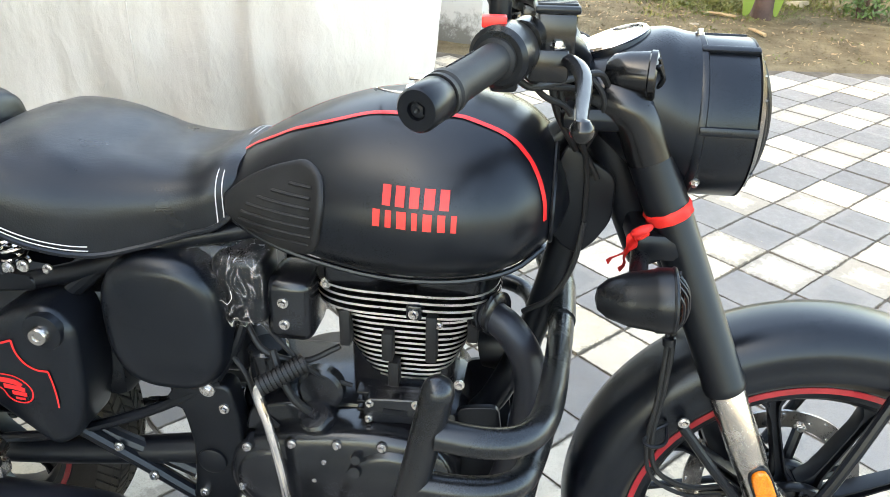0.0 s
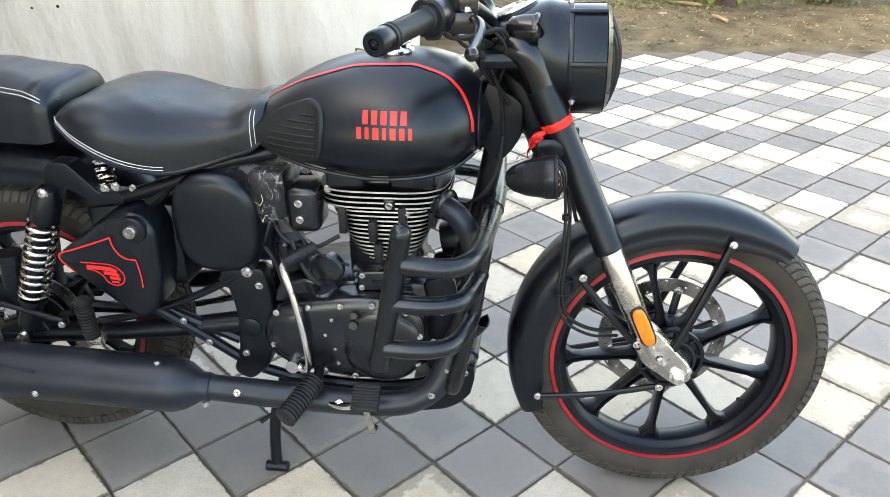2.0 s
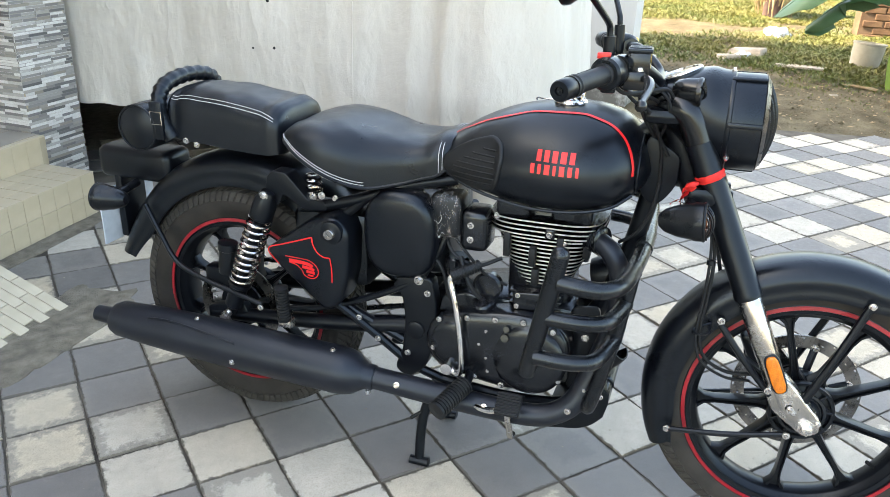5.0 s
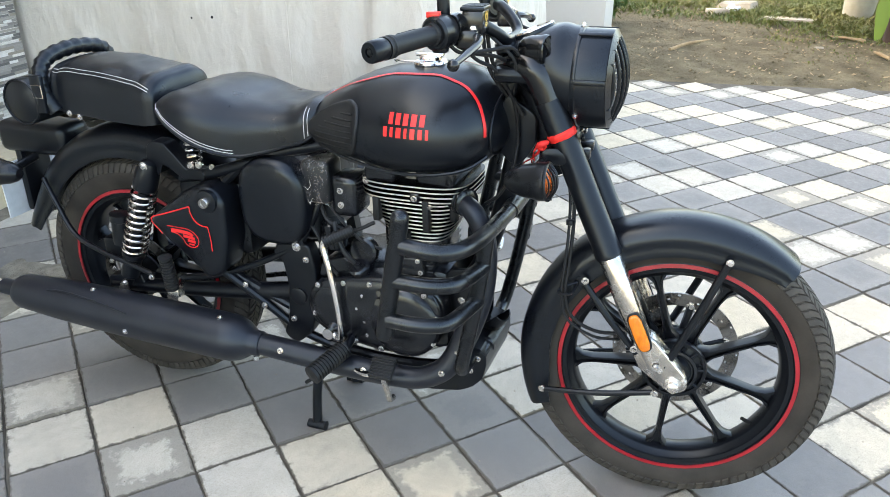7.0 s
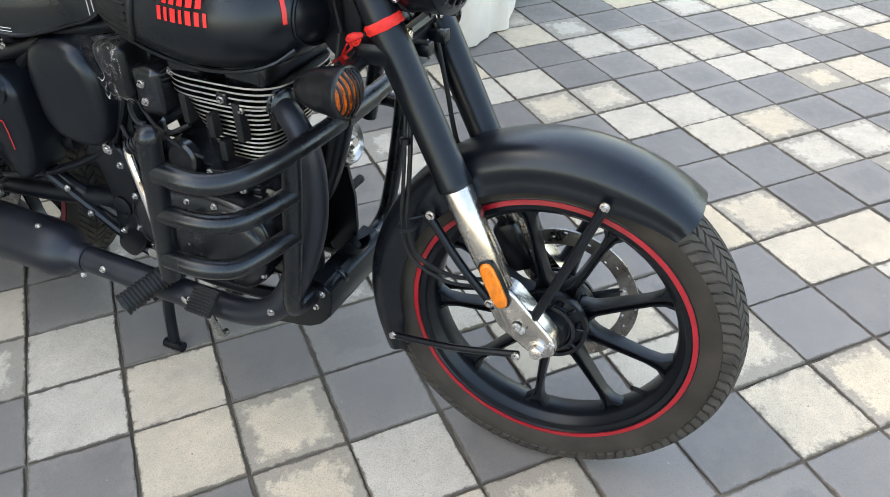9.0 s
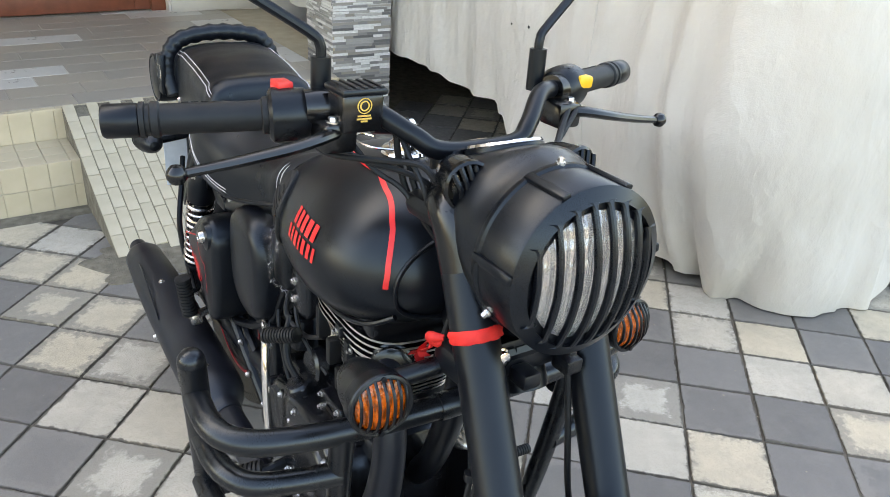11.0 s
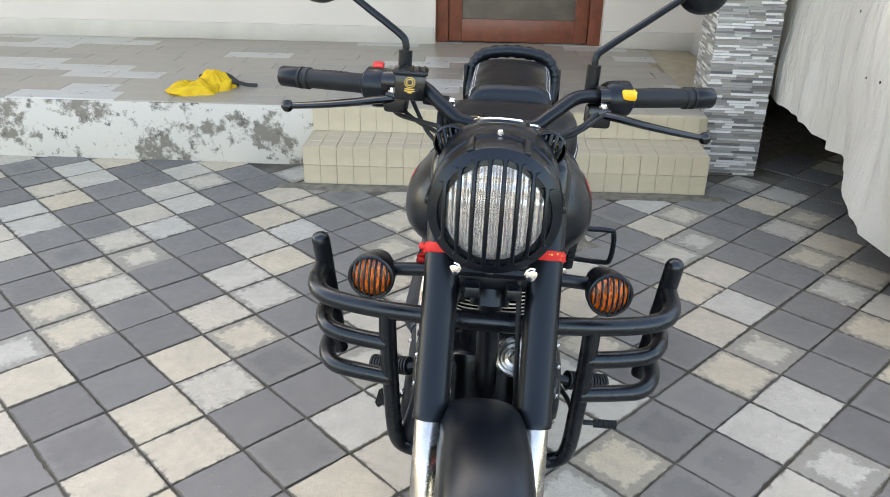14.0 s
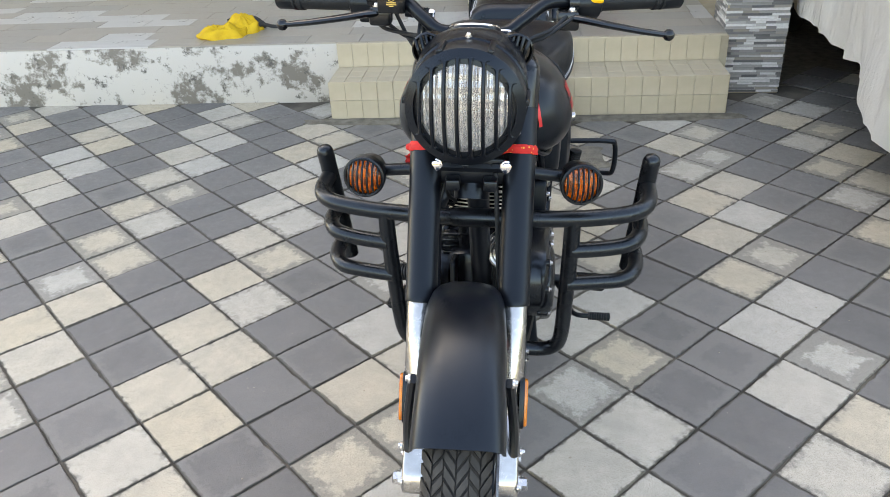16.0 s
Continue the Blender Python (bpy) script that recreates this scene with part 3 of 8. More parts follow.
def build_ground():
    g = sheet(EDGE_X - 0.8, 16.0, -9.0, 3.0, 130, 110, soil_height)
    far = [(-300, -300), (300, -300), (300, 300), (-300, 300)]
    near = [(EDGE_X - 0.8, -9.0), (16.0, -9.0), (16.0, 3.0), (EDGE_X - 0.8, 3.0)]
    g.put([(x, y, -0.05) for x, y in far] + [(x, y, -0.05) for x, y in near], [(0, 1, 5, 4), (1, 2, 6, 5), (2, 3, 7, 6), (3, 0, 4, 7)])
    tagged(new("ground", mesh_of("ground", g, M["soil"])), "bare dry brown soil with grass beyond the paving", "ground", kind="structure")
    bed = Geo()
    for y0, y1 in ((-9, -0.55), (-0.55, 2.3)):
        bed.put([(x, y, z) for z in (-0.045, -0.006) for x, y in ((-7, y0), (edge_at(y0), y0), (edge_at(y1), y1), (-7, y1))], [(0, 1, 2, 3), (4, 5, 6, 7), (0, 1, 5, 4), (1, 2, 6, 5), (2, 3, 7, 6), (3, 0, 4, 7)])
    return tagged(new("pavement", mesh_of("pavement", bed, M["mortar"])), "light and dark square concrete pavers laid diagonally in zigzag bands", "paving", kind="structure")


def paver_mesh(name, seed, mats, slot):
    rnd = random.Random(seed)
    g, s = Geo(), 0.0981
    rim = []
    for k in range(4):
        a, b = ((-s, -s), (s, -s), (s, s), (-s, s))[k], ((-s, -s), (s, -s), (s, s), (-s, s))[(k + 1) % 4]
        for i in range(8):
            u = i / 8
            j = rnd.uniform(-0.0016, 0.0010) if i else -0.002
            if i and rnd.random() < 0.10:
                j -= rnd.uniform(0.001, 0.004)
            x, y = a[0] + (b[0] - a[0]) * u, a[1] + (b[1] - a[1]) * u
            n = Vector((x, y)).normalized() * j
            rim.append((x + n.x, y + n.y))
    rings = [[(x, y, -0.012) for x, y in rim], [(x, y, -0.0035) for x, y in rim], [(x * 0.982, y * 0.982, rnd.uniform(-0.0006, 0.0002)) for x, y in rim]]
    loft(rings, 0, g)
    me = mesh_of(name, g, mats, 50)
    uv = me.uv_layers.new(name="tile")
    for lp in me.loops:
        c = me.vertices[lp.vertex_index].co
        uv.data[lp.index].uv = (c.x / (2 * s) + 0.5, c.y / (2 * s) + 0.5)
    if slot:
        me.polygons.foreach_set("material_index", [slot] * len(me.polygons))
    return me


def cells():
    """Every paver: its centre, and whether it is a light one. Light and dark stand in bands two wide, running towards the house."""
    for p in range(-48, 39):
        for q in range(-17, 64):
            if (p + q) % 2:
                yield p * H, -q * H, (p + 1) % 4 < 2


def build_pavers(pavement):
    rnd = random.Random(5)
    pair = (M["paver_light"], M["paver_dark"])
    light = [paver_mesh("paver", 10 + k, [pair[0]], 0) for k in range(3)]
    dark = [paver_mesh("paver", 20 + k, [pair[1]], 0) for k in range(3)]
    near, far = [], []
    for x, y, is_light in cells():
        if y > (3.3 if x > 2.35 else 2.06 if x > -0.35 else 2.22) or x < -6.8 or y < -8.6 or x > 5.6:
            continue
        if y > 1.80 and 0.02 < x < 1.78:
            continue
        if x > edge_at(y) - 0.10 - 0.1 * abs(noise.noise((y * 2, 0, 7))):
            continue
        (near if -1.05 < x < 2.32 and -2.3 < y < 1.25 else far).append((x, y, is_light))
    near.sort(key=lambda c: (c[0] - 0.7) ** 2 + (c[1] + 0.5) ** 2)
    far += near[300:]
    tilt = lambda: pose(0, 0, rnd.uniform(-0.0028, 0.0010), rnd.uniform(-0.5, 0.5), rnd.uniform(-0.5, 0.5), 45 + rnd.uniform(-0.7, 0.7) + 90 * rnd.randrange(4))
    for x, y, is_light in near[:300]:
        ob = new("paver", rnd.choice(light if is_light else dark))
        ob.parent = pavement
        ob.matrix_basis = Matrix.Translation((x + rnd.uniform(-.0012, .0012), y + rnd.uniform(-.0012, .0012), 0)) @ tilt()
    verts, faces, slots, uvs = [], [], [], []
    protos = []
    for me in (light[0], light[1], dark[0], dark[1]):
        protos.append(([v.co.copy() for v in me.vertices], [list(f.vertices) for f in me.polygons]))
    for x, y, is_light in far:
        vs, fs = protos[(0 if is_light else 2) + rnd.randrange(2)]
        m = Matrix.Translation((x, y, 0)) @ tilt()
        n = len(verts)
        verts += [tuple(m @ v) for v in vs]
        for f in fs:
            faces.append([i + n for i in f])
            slots.append(0 if is_light else 1)
            uvs += [c for i in f for c in (vs[i].x / 0.1962 + 0.5, vs[i].y / 0.1962 + 0.5)]
    me = bpy.data.meshes.new("far_pavers")
    me.from_pydata(verts, [], faces)
    me.materials.append(pair[0]), me.materials.append(pair[1])
    me.polygons.foreach_set("material_index", slots)
    me.uv_layers.new(name="tile").data.foreach_set("uv", uvs)
    ob = new("far_pavers", me)
    ob.parent = pavement
    tagged(ob, kind="stuff")


def build_grit():
    """Crumbs of mortar and pale chips lying on the pavers and in the joints."""
    rnd = random.Random(77)
    g = Geo()
    for k in range(900):
        x, y = rnd.uniform(-2.2, 3.6), rnd.uniform(-3.2, 1.85)
        if rnd.random() < 0.7:
            # in a joint: slide to the nearest line of the diagonal grid
            u, v = (x + y) / math.sqrt(2), (x - y) / math.sqrt(2)
            u = (round(u / 0.2 - 0.5) + 0.5) * 0.2 + rnd.gauss(0, 0.003)
            x, y = (u + v) / math.sqrt(2), (u - v) / math.sqrt(2)
        r = rnd.uniform(0.0012, 0.0034) * (1.6 if rnd.random() < 0.04 else 1)
        pts = [(x + r * a * rnd.uniform(0.6, 1.2), y + r * b * rnd.uniform(0.6, 1.2), 0.0005 + r * c * rnd.uniform(0.4, 0.8)) for a, b, c in ((1, 0, 0), (0, 1, 0), (-1, 0, 0), (0, -1, 0), (0, 0, 1))]
        g.put(pts, [(0, 1, 4), (1, 2, 4), (2, 3, 4), (3, 0, 4)])
    tagged(new("grit", mesh_of("grit", g, M["rubble"], 20, fix=False)), "pale crumbs of mortar and grit on the paving", "grit", kind="stuff")


def tiled(parent, origin, u, v, nu, nv, su, sv, out, mats, gap=0.003, thick=0.006, seed=1, name="tile"):
    """Tiles on a plane: pieces of su by sv from origin along u and v, proud of it along out."""
    rnd = random.Random(seed)
    u, v, out, o = Vector(u), Vector(v), Vector(out), Vector(origin)
    shared = {}
    for mi, mt in enumerate(mats):
        g = Geo()
        a, b = su / 2 - gap / 2, sv / 2 - gap / 2
        e = 0.0015
        rings = [[(-a, -b, 0), (a, -b, 0), (a, b, 0), (-a, b, 0)], [(-a, -b, thick - e), (a, -b, thick - e), (a, b, thick - e), (-a, b, thick - e)], [(-a + e, -b + e, thick), (a - e, -b + e, thick), (a - e, b - e, thick), (-a + e, b - e, thick)]]
        shared[mi] = mesh_of(name, loft(rings, 0, g), mt, 20)
    base = Matrix((u, v, out)).transposed().to_4x4()
    for i in range(nu):
        for j in range(nv):
            ob = new(name, shared[rnd.randrange(len(mats))])
            ob.parent = parent
            c = o + u * ((i + 0.5) * su) + v * ((j + 0.5) * sv) + out * rnd.uniform(-0.0006, 0.0004)
            ob.matrix_basis = Matrix.Translation(c) @ base


PORCH_Z = 0.33
STEP_Y, RISER_Y, PLINTH_Y, WALL_Y = 1.965, 2.235, 2.265, 4.05
# the house as laid out above, set against the paving
HOUSE = Matrix.Translation((0.883, 1.826, 0)) @ Matrix.Rotation(radians(-1.15), 4, "Z") @ Matrix.Scale(0.9596, 4) @ Matrix.Translation((-0.9, -1.965, 0))


def build_house():
    g = Geo()
    block((-7.0, PLINTH_Y, -0.04), (-0.10, WALL_Y, PORCH_Z - 0.008), 0.006, 0, g)
    plinth = tagged(new("plinth", mesh_of("plinth", g, M["mouldy"])), "white painted plinth with black mould stains", "plinth", kind="structure")
    slab_g = block((-0.10, RISER_Y + 0.006, -0.04), (1.97, WALL_Y, PORCH_Z - 0.008), 0.003)
    block((1.97, 2.62, -0.04), (2.28, WALL_Y, PORCH_Z - 0.008), 0.003, 0, slab_g)
    porch = tagged(new("floor_porch", mesh_of("floor_porch", slab_g, M["grout"])), "tiled porch floor in grey, tan and pale tiles", "floor", kind="structure")
    # plank-shaped floor tiles in runs of grey and tan, with a few long pale strips
    rnd = random.Random(14)
    for r in range(12):
        x = -5.5 - rnd.uniform(0, 0.3)
        while x < 1.9:
            patch = noise.noise((x * 1.1 + 7.3, (r // 2) * 2.7, 3.0)) + rnd.uniform(-0.12, 0.12)
            kind = "porch_b" if patch > 0.20 else "porch_a" if patch < -0.08 else "porch_c"
            wide = rnd.choice((0.3, 0.45, 0.6))
            wide = min(wide, 1.965 - x)
            y = PLINTH_Y + 0.004 + r * 0.165
            start = max(x, -5.5)
            if x + wide - start > 0.05:
                tiled(porch, (start, y, PORCH_Z - 0.008), (1, 0, 0), (0, 1, 0), 1, 1, x + wide - start, 0.165, (0, 0, 1), [M[kind]], 0.0015, 0.008, r, "floor_tile")
            x += wide
    tiled(porch, (-0.10, RISER_Y, PORCH_Z - 0.008), (1, 0, 0), (0, 1, 0), 24, 1, 0.0858, 0.033, (0, 0, 1), [M["beige_tile"]], 0.0015, 0.008, 3, "edge_tile")
    steps = block((-0.10, STEP_Y + 0.006, -0.04), (1.93, RISER_Y, 0.2 - 0.006), 0.003)
    steps_ob = tagged(new("entrance_step", mesh_of("entrance_step", steps, M["grout"])), "two entrance steps faced with small beige tiles", "steps", kind="structure")
    b = [M["beige_tile"]]
    tiled(steps_ob, (-0.10, STEP_Y + 0.006, 0.0), (1, 0, 0), (0, 0, 1), 24, 2, 0.0846, 0.1, (0, -1, 0), b, 0.0012, 0.006, 1)
    tiled(steps_ob, (-0.10, STEP_Y, 0.194), (1, 0, 0), (0, 1, 0), 24, 3, 0.0846, 0.092, (0, 0, 1), b, 0.0012, 0.006, 2)
    tiled(steps_ob, (-0.10, RISER_Y + 0.006, 0.2), (1, 0, 0), (0, 0, 1), 24, 1, 0.0846, 0.125, (0, -1, 0), b, 0.0012, 0.006, 3)
    tiled(steps_ob, (-0.10, 2.235, 0.0), (0, -1, 0), (0, 0, 1), 2, 2, 0.13, 0.098, (-1, 0, 0), b, 0.0035, 0.006, 4)
    # rough cement where the paving meets the steps
    g = Geo()
    rim = []
    for k in range(44):
        a = 2 * math.pi * k / 44
        sx, sy = math.copysign(abs(math.cos(a)) ** 0.35, math.cos(a)), math.copysign(abs(math.sin(a)) ** 0.35, math.sin(a))
        j = 1 + 0.05 * noise.noise((a * 3, 1, 1))
        rim.append((0.88 + 1.14 * sx * j, 1.925 + 0.05 * sy * (1 + 0.5 * noise.noise((a * 4, 2, 2)))))
    loft([[(x, y, -0.006) for x, y in rim], [(x, y, 0.0) for x, y in rim], [(0.88 + (x - 0.88) * 0.97, 1.925 + (y - 1.925) * 0.6, 0.006) for x, y in rim]], 0, g)
    tagged(new("cement_strip", mesh_of("cement_strip", g, M["cement"])), "rough grey cement strip along the lower step", "cement strip", kind="structure")
    # tiled ramp over the steps, with rough cement at its foot
    rx0, rx1, ry0, ry1 = 0.695, 1.11, 1.44, 2.235
    rise = (PORCH_Z + 0.004) / (ry1 - ry0)
    g = Geo()
    g.put([(rx0, ry0, -0.02), (rx1, ry0, -0.02), (rx1, ry1, -0.02), (rx0, ry1, -0.02), (rx0, ry0, 0.004), (rx1, ry0, 0.004), (rx1, ry1, PORCH_Z + 0.004), (rx0, ry1, PORCH_Z + 0.004)],
          [(3, 2, 1, 0), (4, 5, 6, 7), (0, 1, 5, 4), (1, 2, 6, 5), (2, 3, 7, 6), (3, 0, 4, 7)])
    ramp_ob = tagged(new("ramp", mesh_of("ramp", g, M["cement"])), "narrow ramp of pale tiles from the paving up to the porch", "ramp", kind="structure")
    up = Vector((0, 1, rise)).normalized()
    nor = Vector((0, -rise, 1)).normalized()
    long = math.hypot(ry1 - ry0, PORCH_Z) / 8
    wide = (rx1 - rx0) / 9
    for col in range(9):
        shift = 0.5 * long if col % 2 else 0.0
        tiled(ramp_ob, Vector((rx0 + col * wide, ry0, 0.004)) + up * (shift * 0.5), (1, 0, 0), up, 1, 7 if col % 2 else 8, wide, long, nor, [M["ramp_tile"]], 0.0025, 0.006, 40 + col, "ramp_tile")
    g = Geo()
    rim = []
    for k in range(60):
        a = 2 * math.pi * k / 60
        sx, sy = math.copysign(abs(math.cos(a)) ** 0.5, math.cos(a)), math.copysign(abs(math.sin(a)) ** 0.6, math.sin(a))
        j = 1 + 0.22 * noise.noise((math.cos(a) * 2.5, math.sin(a) * 2.5, 1)) + 0.08 * noise.noise((math.cos(a) * 9, math.sin(a) * 9, 1))
        rim.append((0.95 + 0.34 * sx * j, 1.40 + 0.155 * sy * j))
    rings = []
    for f, z in ((1.0, -0.006), (0.985, 0.003), (0.9, 0.006), (0.75, 0.008), (0.55, 0.008), (0.3, 0.009), (0.05, 0.009)):
        rings.append([(0.95 + (x - 0.95) * f, 1.40 + (y - 1.40) * f, z + 0.0025 * noise.noise((x * f * 40, y * f * 40, 2)) * (z > 0)) for x, y in rim])
    loft(rings, 0, g)
    tagged(new("cement_patch", mesh_of("cement_patch", g, M["cement"])), "rough smear of cement at the foot of the ramp", "cement patch", kind="structure")
    # pillar
    g = block((-0.155, -0.165, -0.04), (0.155, 0.165, 3.0), 0.004)
    pillar = thing("pillar", g, M["grout"], "square pillar clad in grey and white stacked strips", "pillar", kind="structure", at=pose(2.125, 2.465, 0, 0, 0, -3))
    lengths = (0.05, 0.08, 0.11, 0.15)
    protos = [mesh_of("strip", block((0, -0.006, 0.0005), (l - 0.001, 0.0, 0.0130), 0.0008, segs=1), M["cladding"], 30) for l in lengths]
    upper, count = Geo(), 0
    for row in range(222):
        for turn, wide, off in ((0, 0.31, 0.165), (-90, 0.33, 0.155)):
            x = -wide / 2 - rnd.uniform(0, 0.05)
            while x < wide / 2 - 0.012:
                k = rnd.randrange(4)
                x0, x1 = max(x, -wide / 2 - 0.003), min(x + lengths[k], wide / 2 + 0.003)
                x += lengths[k]
                if x1 - x0 < 0.012:
                    continue
                m = Matrix.Rotation(radians(turn), 4, "Z") @ Matrix.Translation((x0, -off + rnd.uniform(-0.002, 0.003), row * 0.0135)) @ Matrix.Diagonal(((x1 - x0) / lengths[k], 1, 1, 1))
                if count < 300 and row > 3:
                    piece = new("strip", protos[k])
                    piece.parent = pillar
                    piece.matrix_basis = m
                    count += 1
                else:
                    me = protos[k]
                    upper.put([m @ v.co for v in me.vertices], [tuple(f.vertices) for f in me.polygons])
    tagged(part("cladding_strips", upper, M["cladding"], pillar, fix=False), kind="stuff")
    # back wall with a doorway, unseen house mass added to block the sun, porch roof
    door_x0, door_x1 = 0.44, 1.645
    w = Geo()
    block((-7.0, WALL_Y, 0.0), (door_x0, WALL_Y + 0.22, 3.0), 0, 0, w)
    block((door_x1, WALL_Y, 0.0), (5.1, WALL_Y + 0.22, 3.0), 0, 0, w)
    block((door_x0, WALL_Y, 2.45), (door_x1, WALL_Y + 0.22, 3.0), 0, 0, w)
    tagged(new("wall_north", mesh_of("wall_north", w, M["wallpaint"])), "cream painted house wall with a doorway", "wall", kind="structure")
    up = block((-7.0, WALL_Y - 0.3, 3.0), (5.1, WALL_Y + 6.0, 7.4), 0)
    block((-7.0, WALL_Y + 0.5, -0.04), (5.1, WALL_Y + 6.0, 3.0), 0, 0, up)
    tagged(new("wall_sunblock", mesh_of("wall_sunblock", up, M["wallpaint"])), "unseen cream house mass added to keep the sun off the paving", "wall", kind="structure")
    sk = block((-7.0, WALL_Y - 0.016, PORCH_Z), (door_x0 - 0.01, WALL_Y, PORCH_Z + 0.12), 0.003)
    block((door_x1 + 0.01, WALL_Y - 0.016, PORCH_Z), (2.3, WALL_Y, PORCH_Z + 0.12), 0.003, 0, sk)
    tagged(new("baseboard", mesh_of("baseboard", sk, M["skirting"])), "pale grey tile skirting along the porch wall", "skirting", kind="structure")
    d = holder("door_1", Matrix.Identity(4), "closed red-brown wooden door with a brown mesh panel", "door")
    tagged(d, kind="structure")
    y0, y1 = WALL_Y + 0.07, WALL_Y + 0.15
    fr = block((door_x0, y0, PORCH_Z), (door_x0 + 0.09, y1, 2.45), 0.004)
    block((door_x1 - 0.09, y0, PORCH_Z), (door_x1, y1, 2.45), 0.004, 0, fr)
    block((door_x0 + 0.09, y0, 2.36), (door_x1 - 0.09, y1, 2.45), 0.004, 0, fr)
    part("door_frame", fr, M["wood"], d)
    lf = block((door_x0 + 0.094, y0 + 0.02, PORCH_Z + 0.008), (door_x0 + 0.19, y1 - 0.01, 2.35), 0.004)
    block((door_x1 - 0.19, y0 + 0.02, PORCH_Z + 0.008), (door_x1 - 0.094, y1 - 0.01, 2.35), 0.004, 0, lf)
    block((door_x0 + 0.19, y0 + 0.02, PORCH_Z + 0.008), (door_x1 - 0.19, y1 - 0.01, PORCH_Z + 0.17), 0.004, 0, lf)
    block((door_x0 + 0.19, y0 + 0.02, 2.22), (door_x1 - 0.19, y1 - 0.01, 2.35), 0.004, 0, lf)
    leaf_ob = part("door_leaf", lf, M["wood"], d)
    part("door_panel", block((door_x0 + 0.19, y0 + 0.035, PORCH_Z + 0.17), (door_x1 - 0.19, y0 + 0.05, 2.22), 0.001), M["mesh_panel"], leaf_ob, "brown mesh panel")
    g = block((door_x0, WALL_Y + 0.15, 0.3), (door_x1, WALL_Y + 0.22, 2.45), 0)
    tagged(new("wall_inner", mesh_of("wall_inner", g, M["wallpaint"])), "plain wall behind the door", "wall", kind="structure")
    ceil = block((-7.0, 2.05, 2.86), (5.1, WALL_Y, 2.998), 0)
    tagged(new("ceiling", mesh_of("ceiling", ceil, M["wallpaint"])), "plain white porch ceiling slab", "ceiling", kind="structure")
    # compound wall by the soil
    g = block((0, 0, -0.04), (0.16, 4.6, 1.55), 0.006, m=HOUSE.inverted() @ Matrix.Translation((5.02, -0.32, 0)) @ Matrix.Rotation(radians(-15.2), 4, "Z"))
    tagged(new("wall_compound", mesh_of("wall_compound", g, M["mouldy_wall"])), "low white compound wall, dark with damp at its foot", "wall", kind="structure")
    g = block((2.3, 2.4, -0.04), (5.50, WALL_Y, -0.004), 0)
    tagged(new("floor_garage", mesh_of("floor_garage", g, M["cement"])), "plain cement floor of the car port", "floor", kind="structure")


def mouldy_foot():
    m, t, b = nodes_of("white_wall_damp_foot")
    n, d = grain(t, 5, 6.0, 0.75), grain(t, 22, 5.0, 0.7)
    ge = t.nodes.new("ShaderNodeNewGeometry")
    sep = t.nodes.new("ShaderNodeSeparateXYZ")
    t.links.new(ge.outputs["Position"], sep.inputs[0])
    k = maths(t, "SUBTRACT", maths(t, "ADD", maths(t, "MULTIPLY", n, 0.7), maths(t, "MULTIPLY", d, 0.3)), maths(t, "MULTIPLY", sep.outputs[2], 0.9))
    c = mix(t, ramp(t, k, [(0.36, 0.0), (0.5, 0.85)]), (0.53, 0.52, 0.50), (0.11, 0.105, 0.09))
    t.links.new(c, b.inputs["Base Color"])
    b.inputs["Roughness"].default_value = 0.8
    bumped(t, b, d, 0.4, 0.005)
    return m


M["mouldy_wall"] = mouldy_foot()


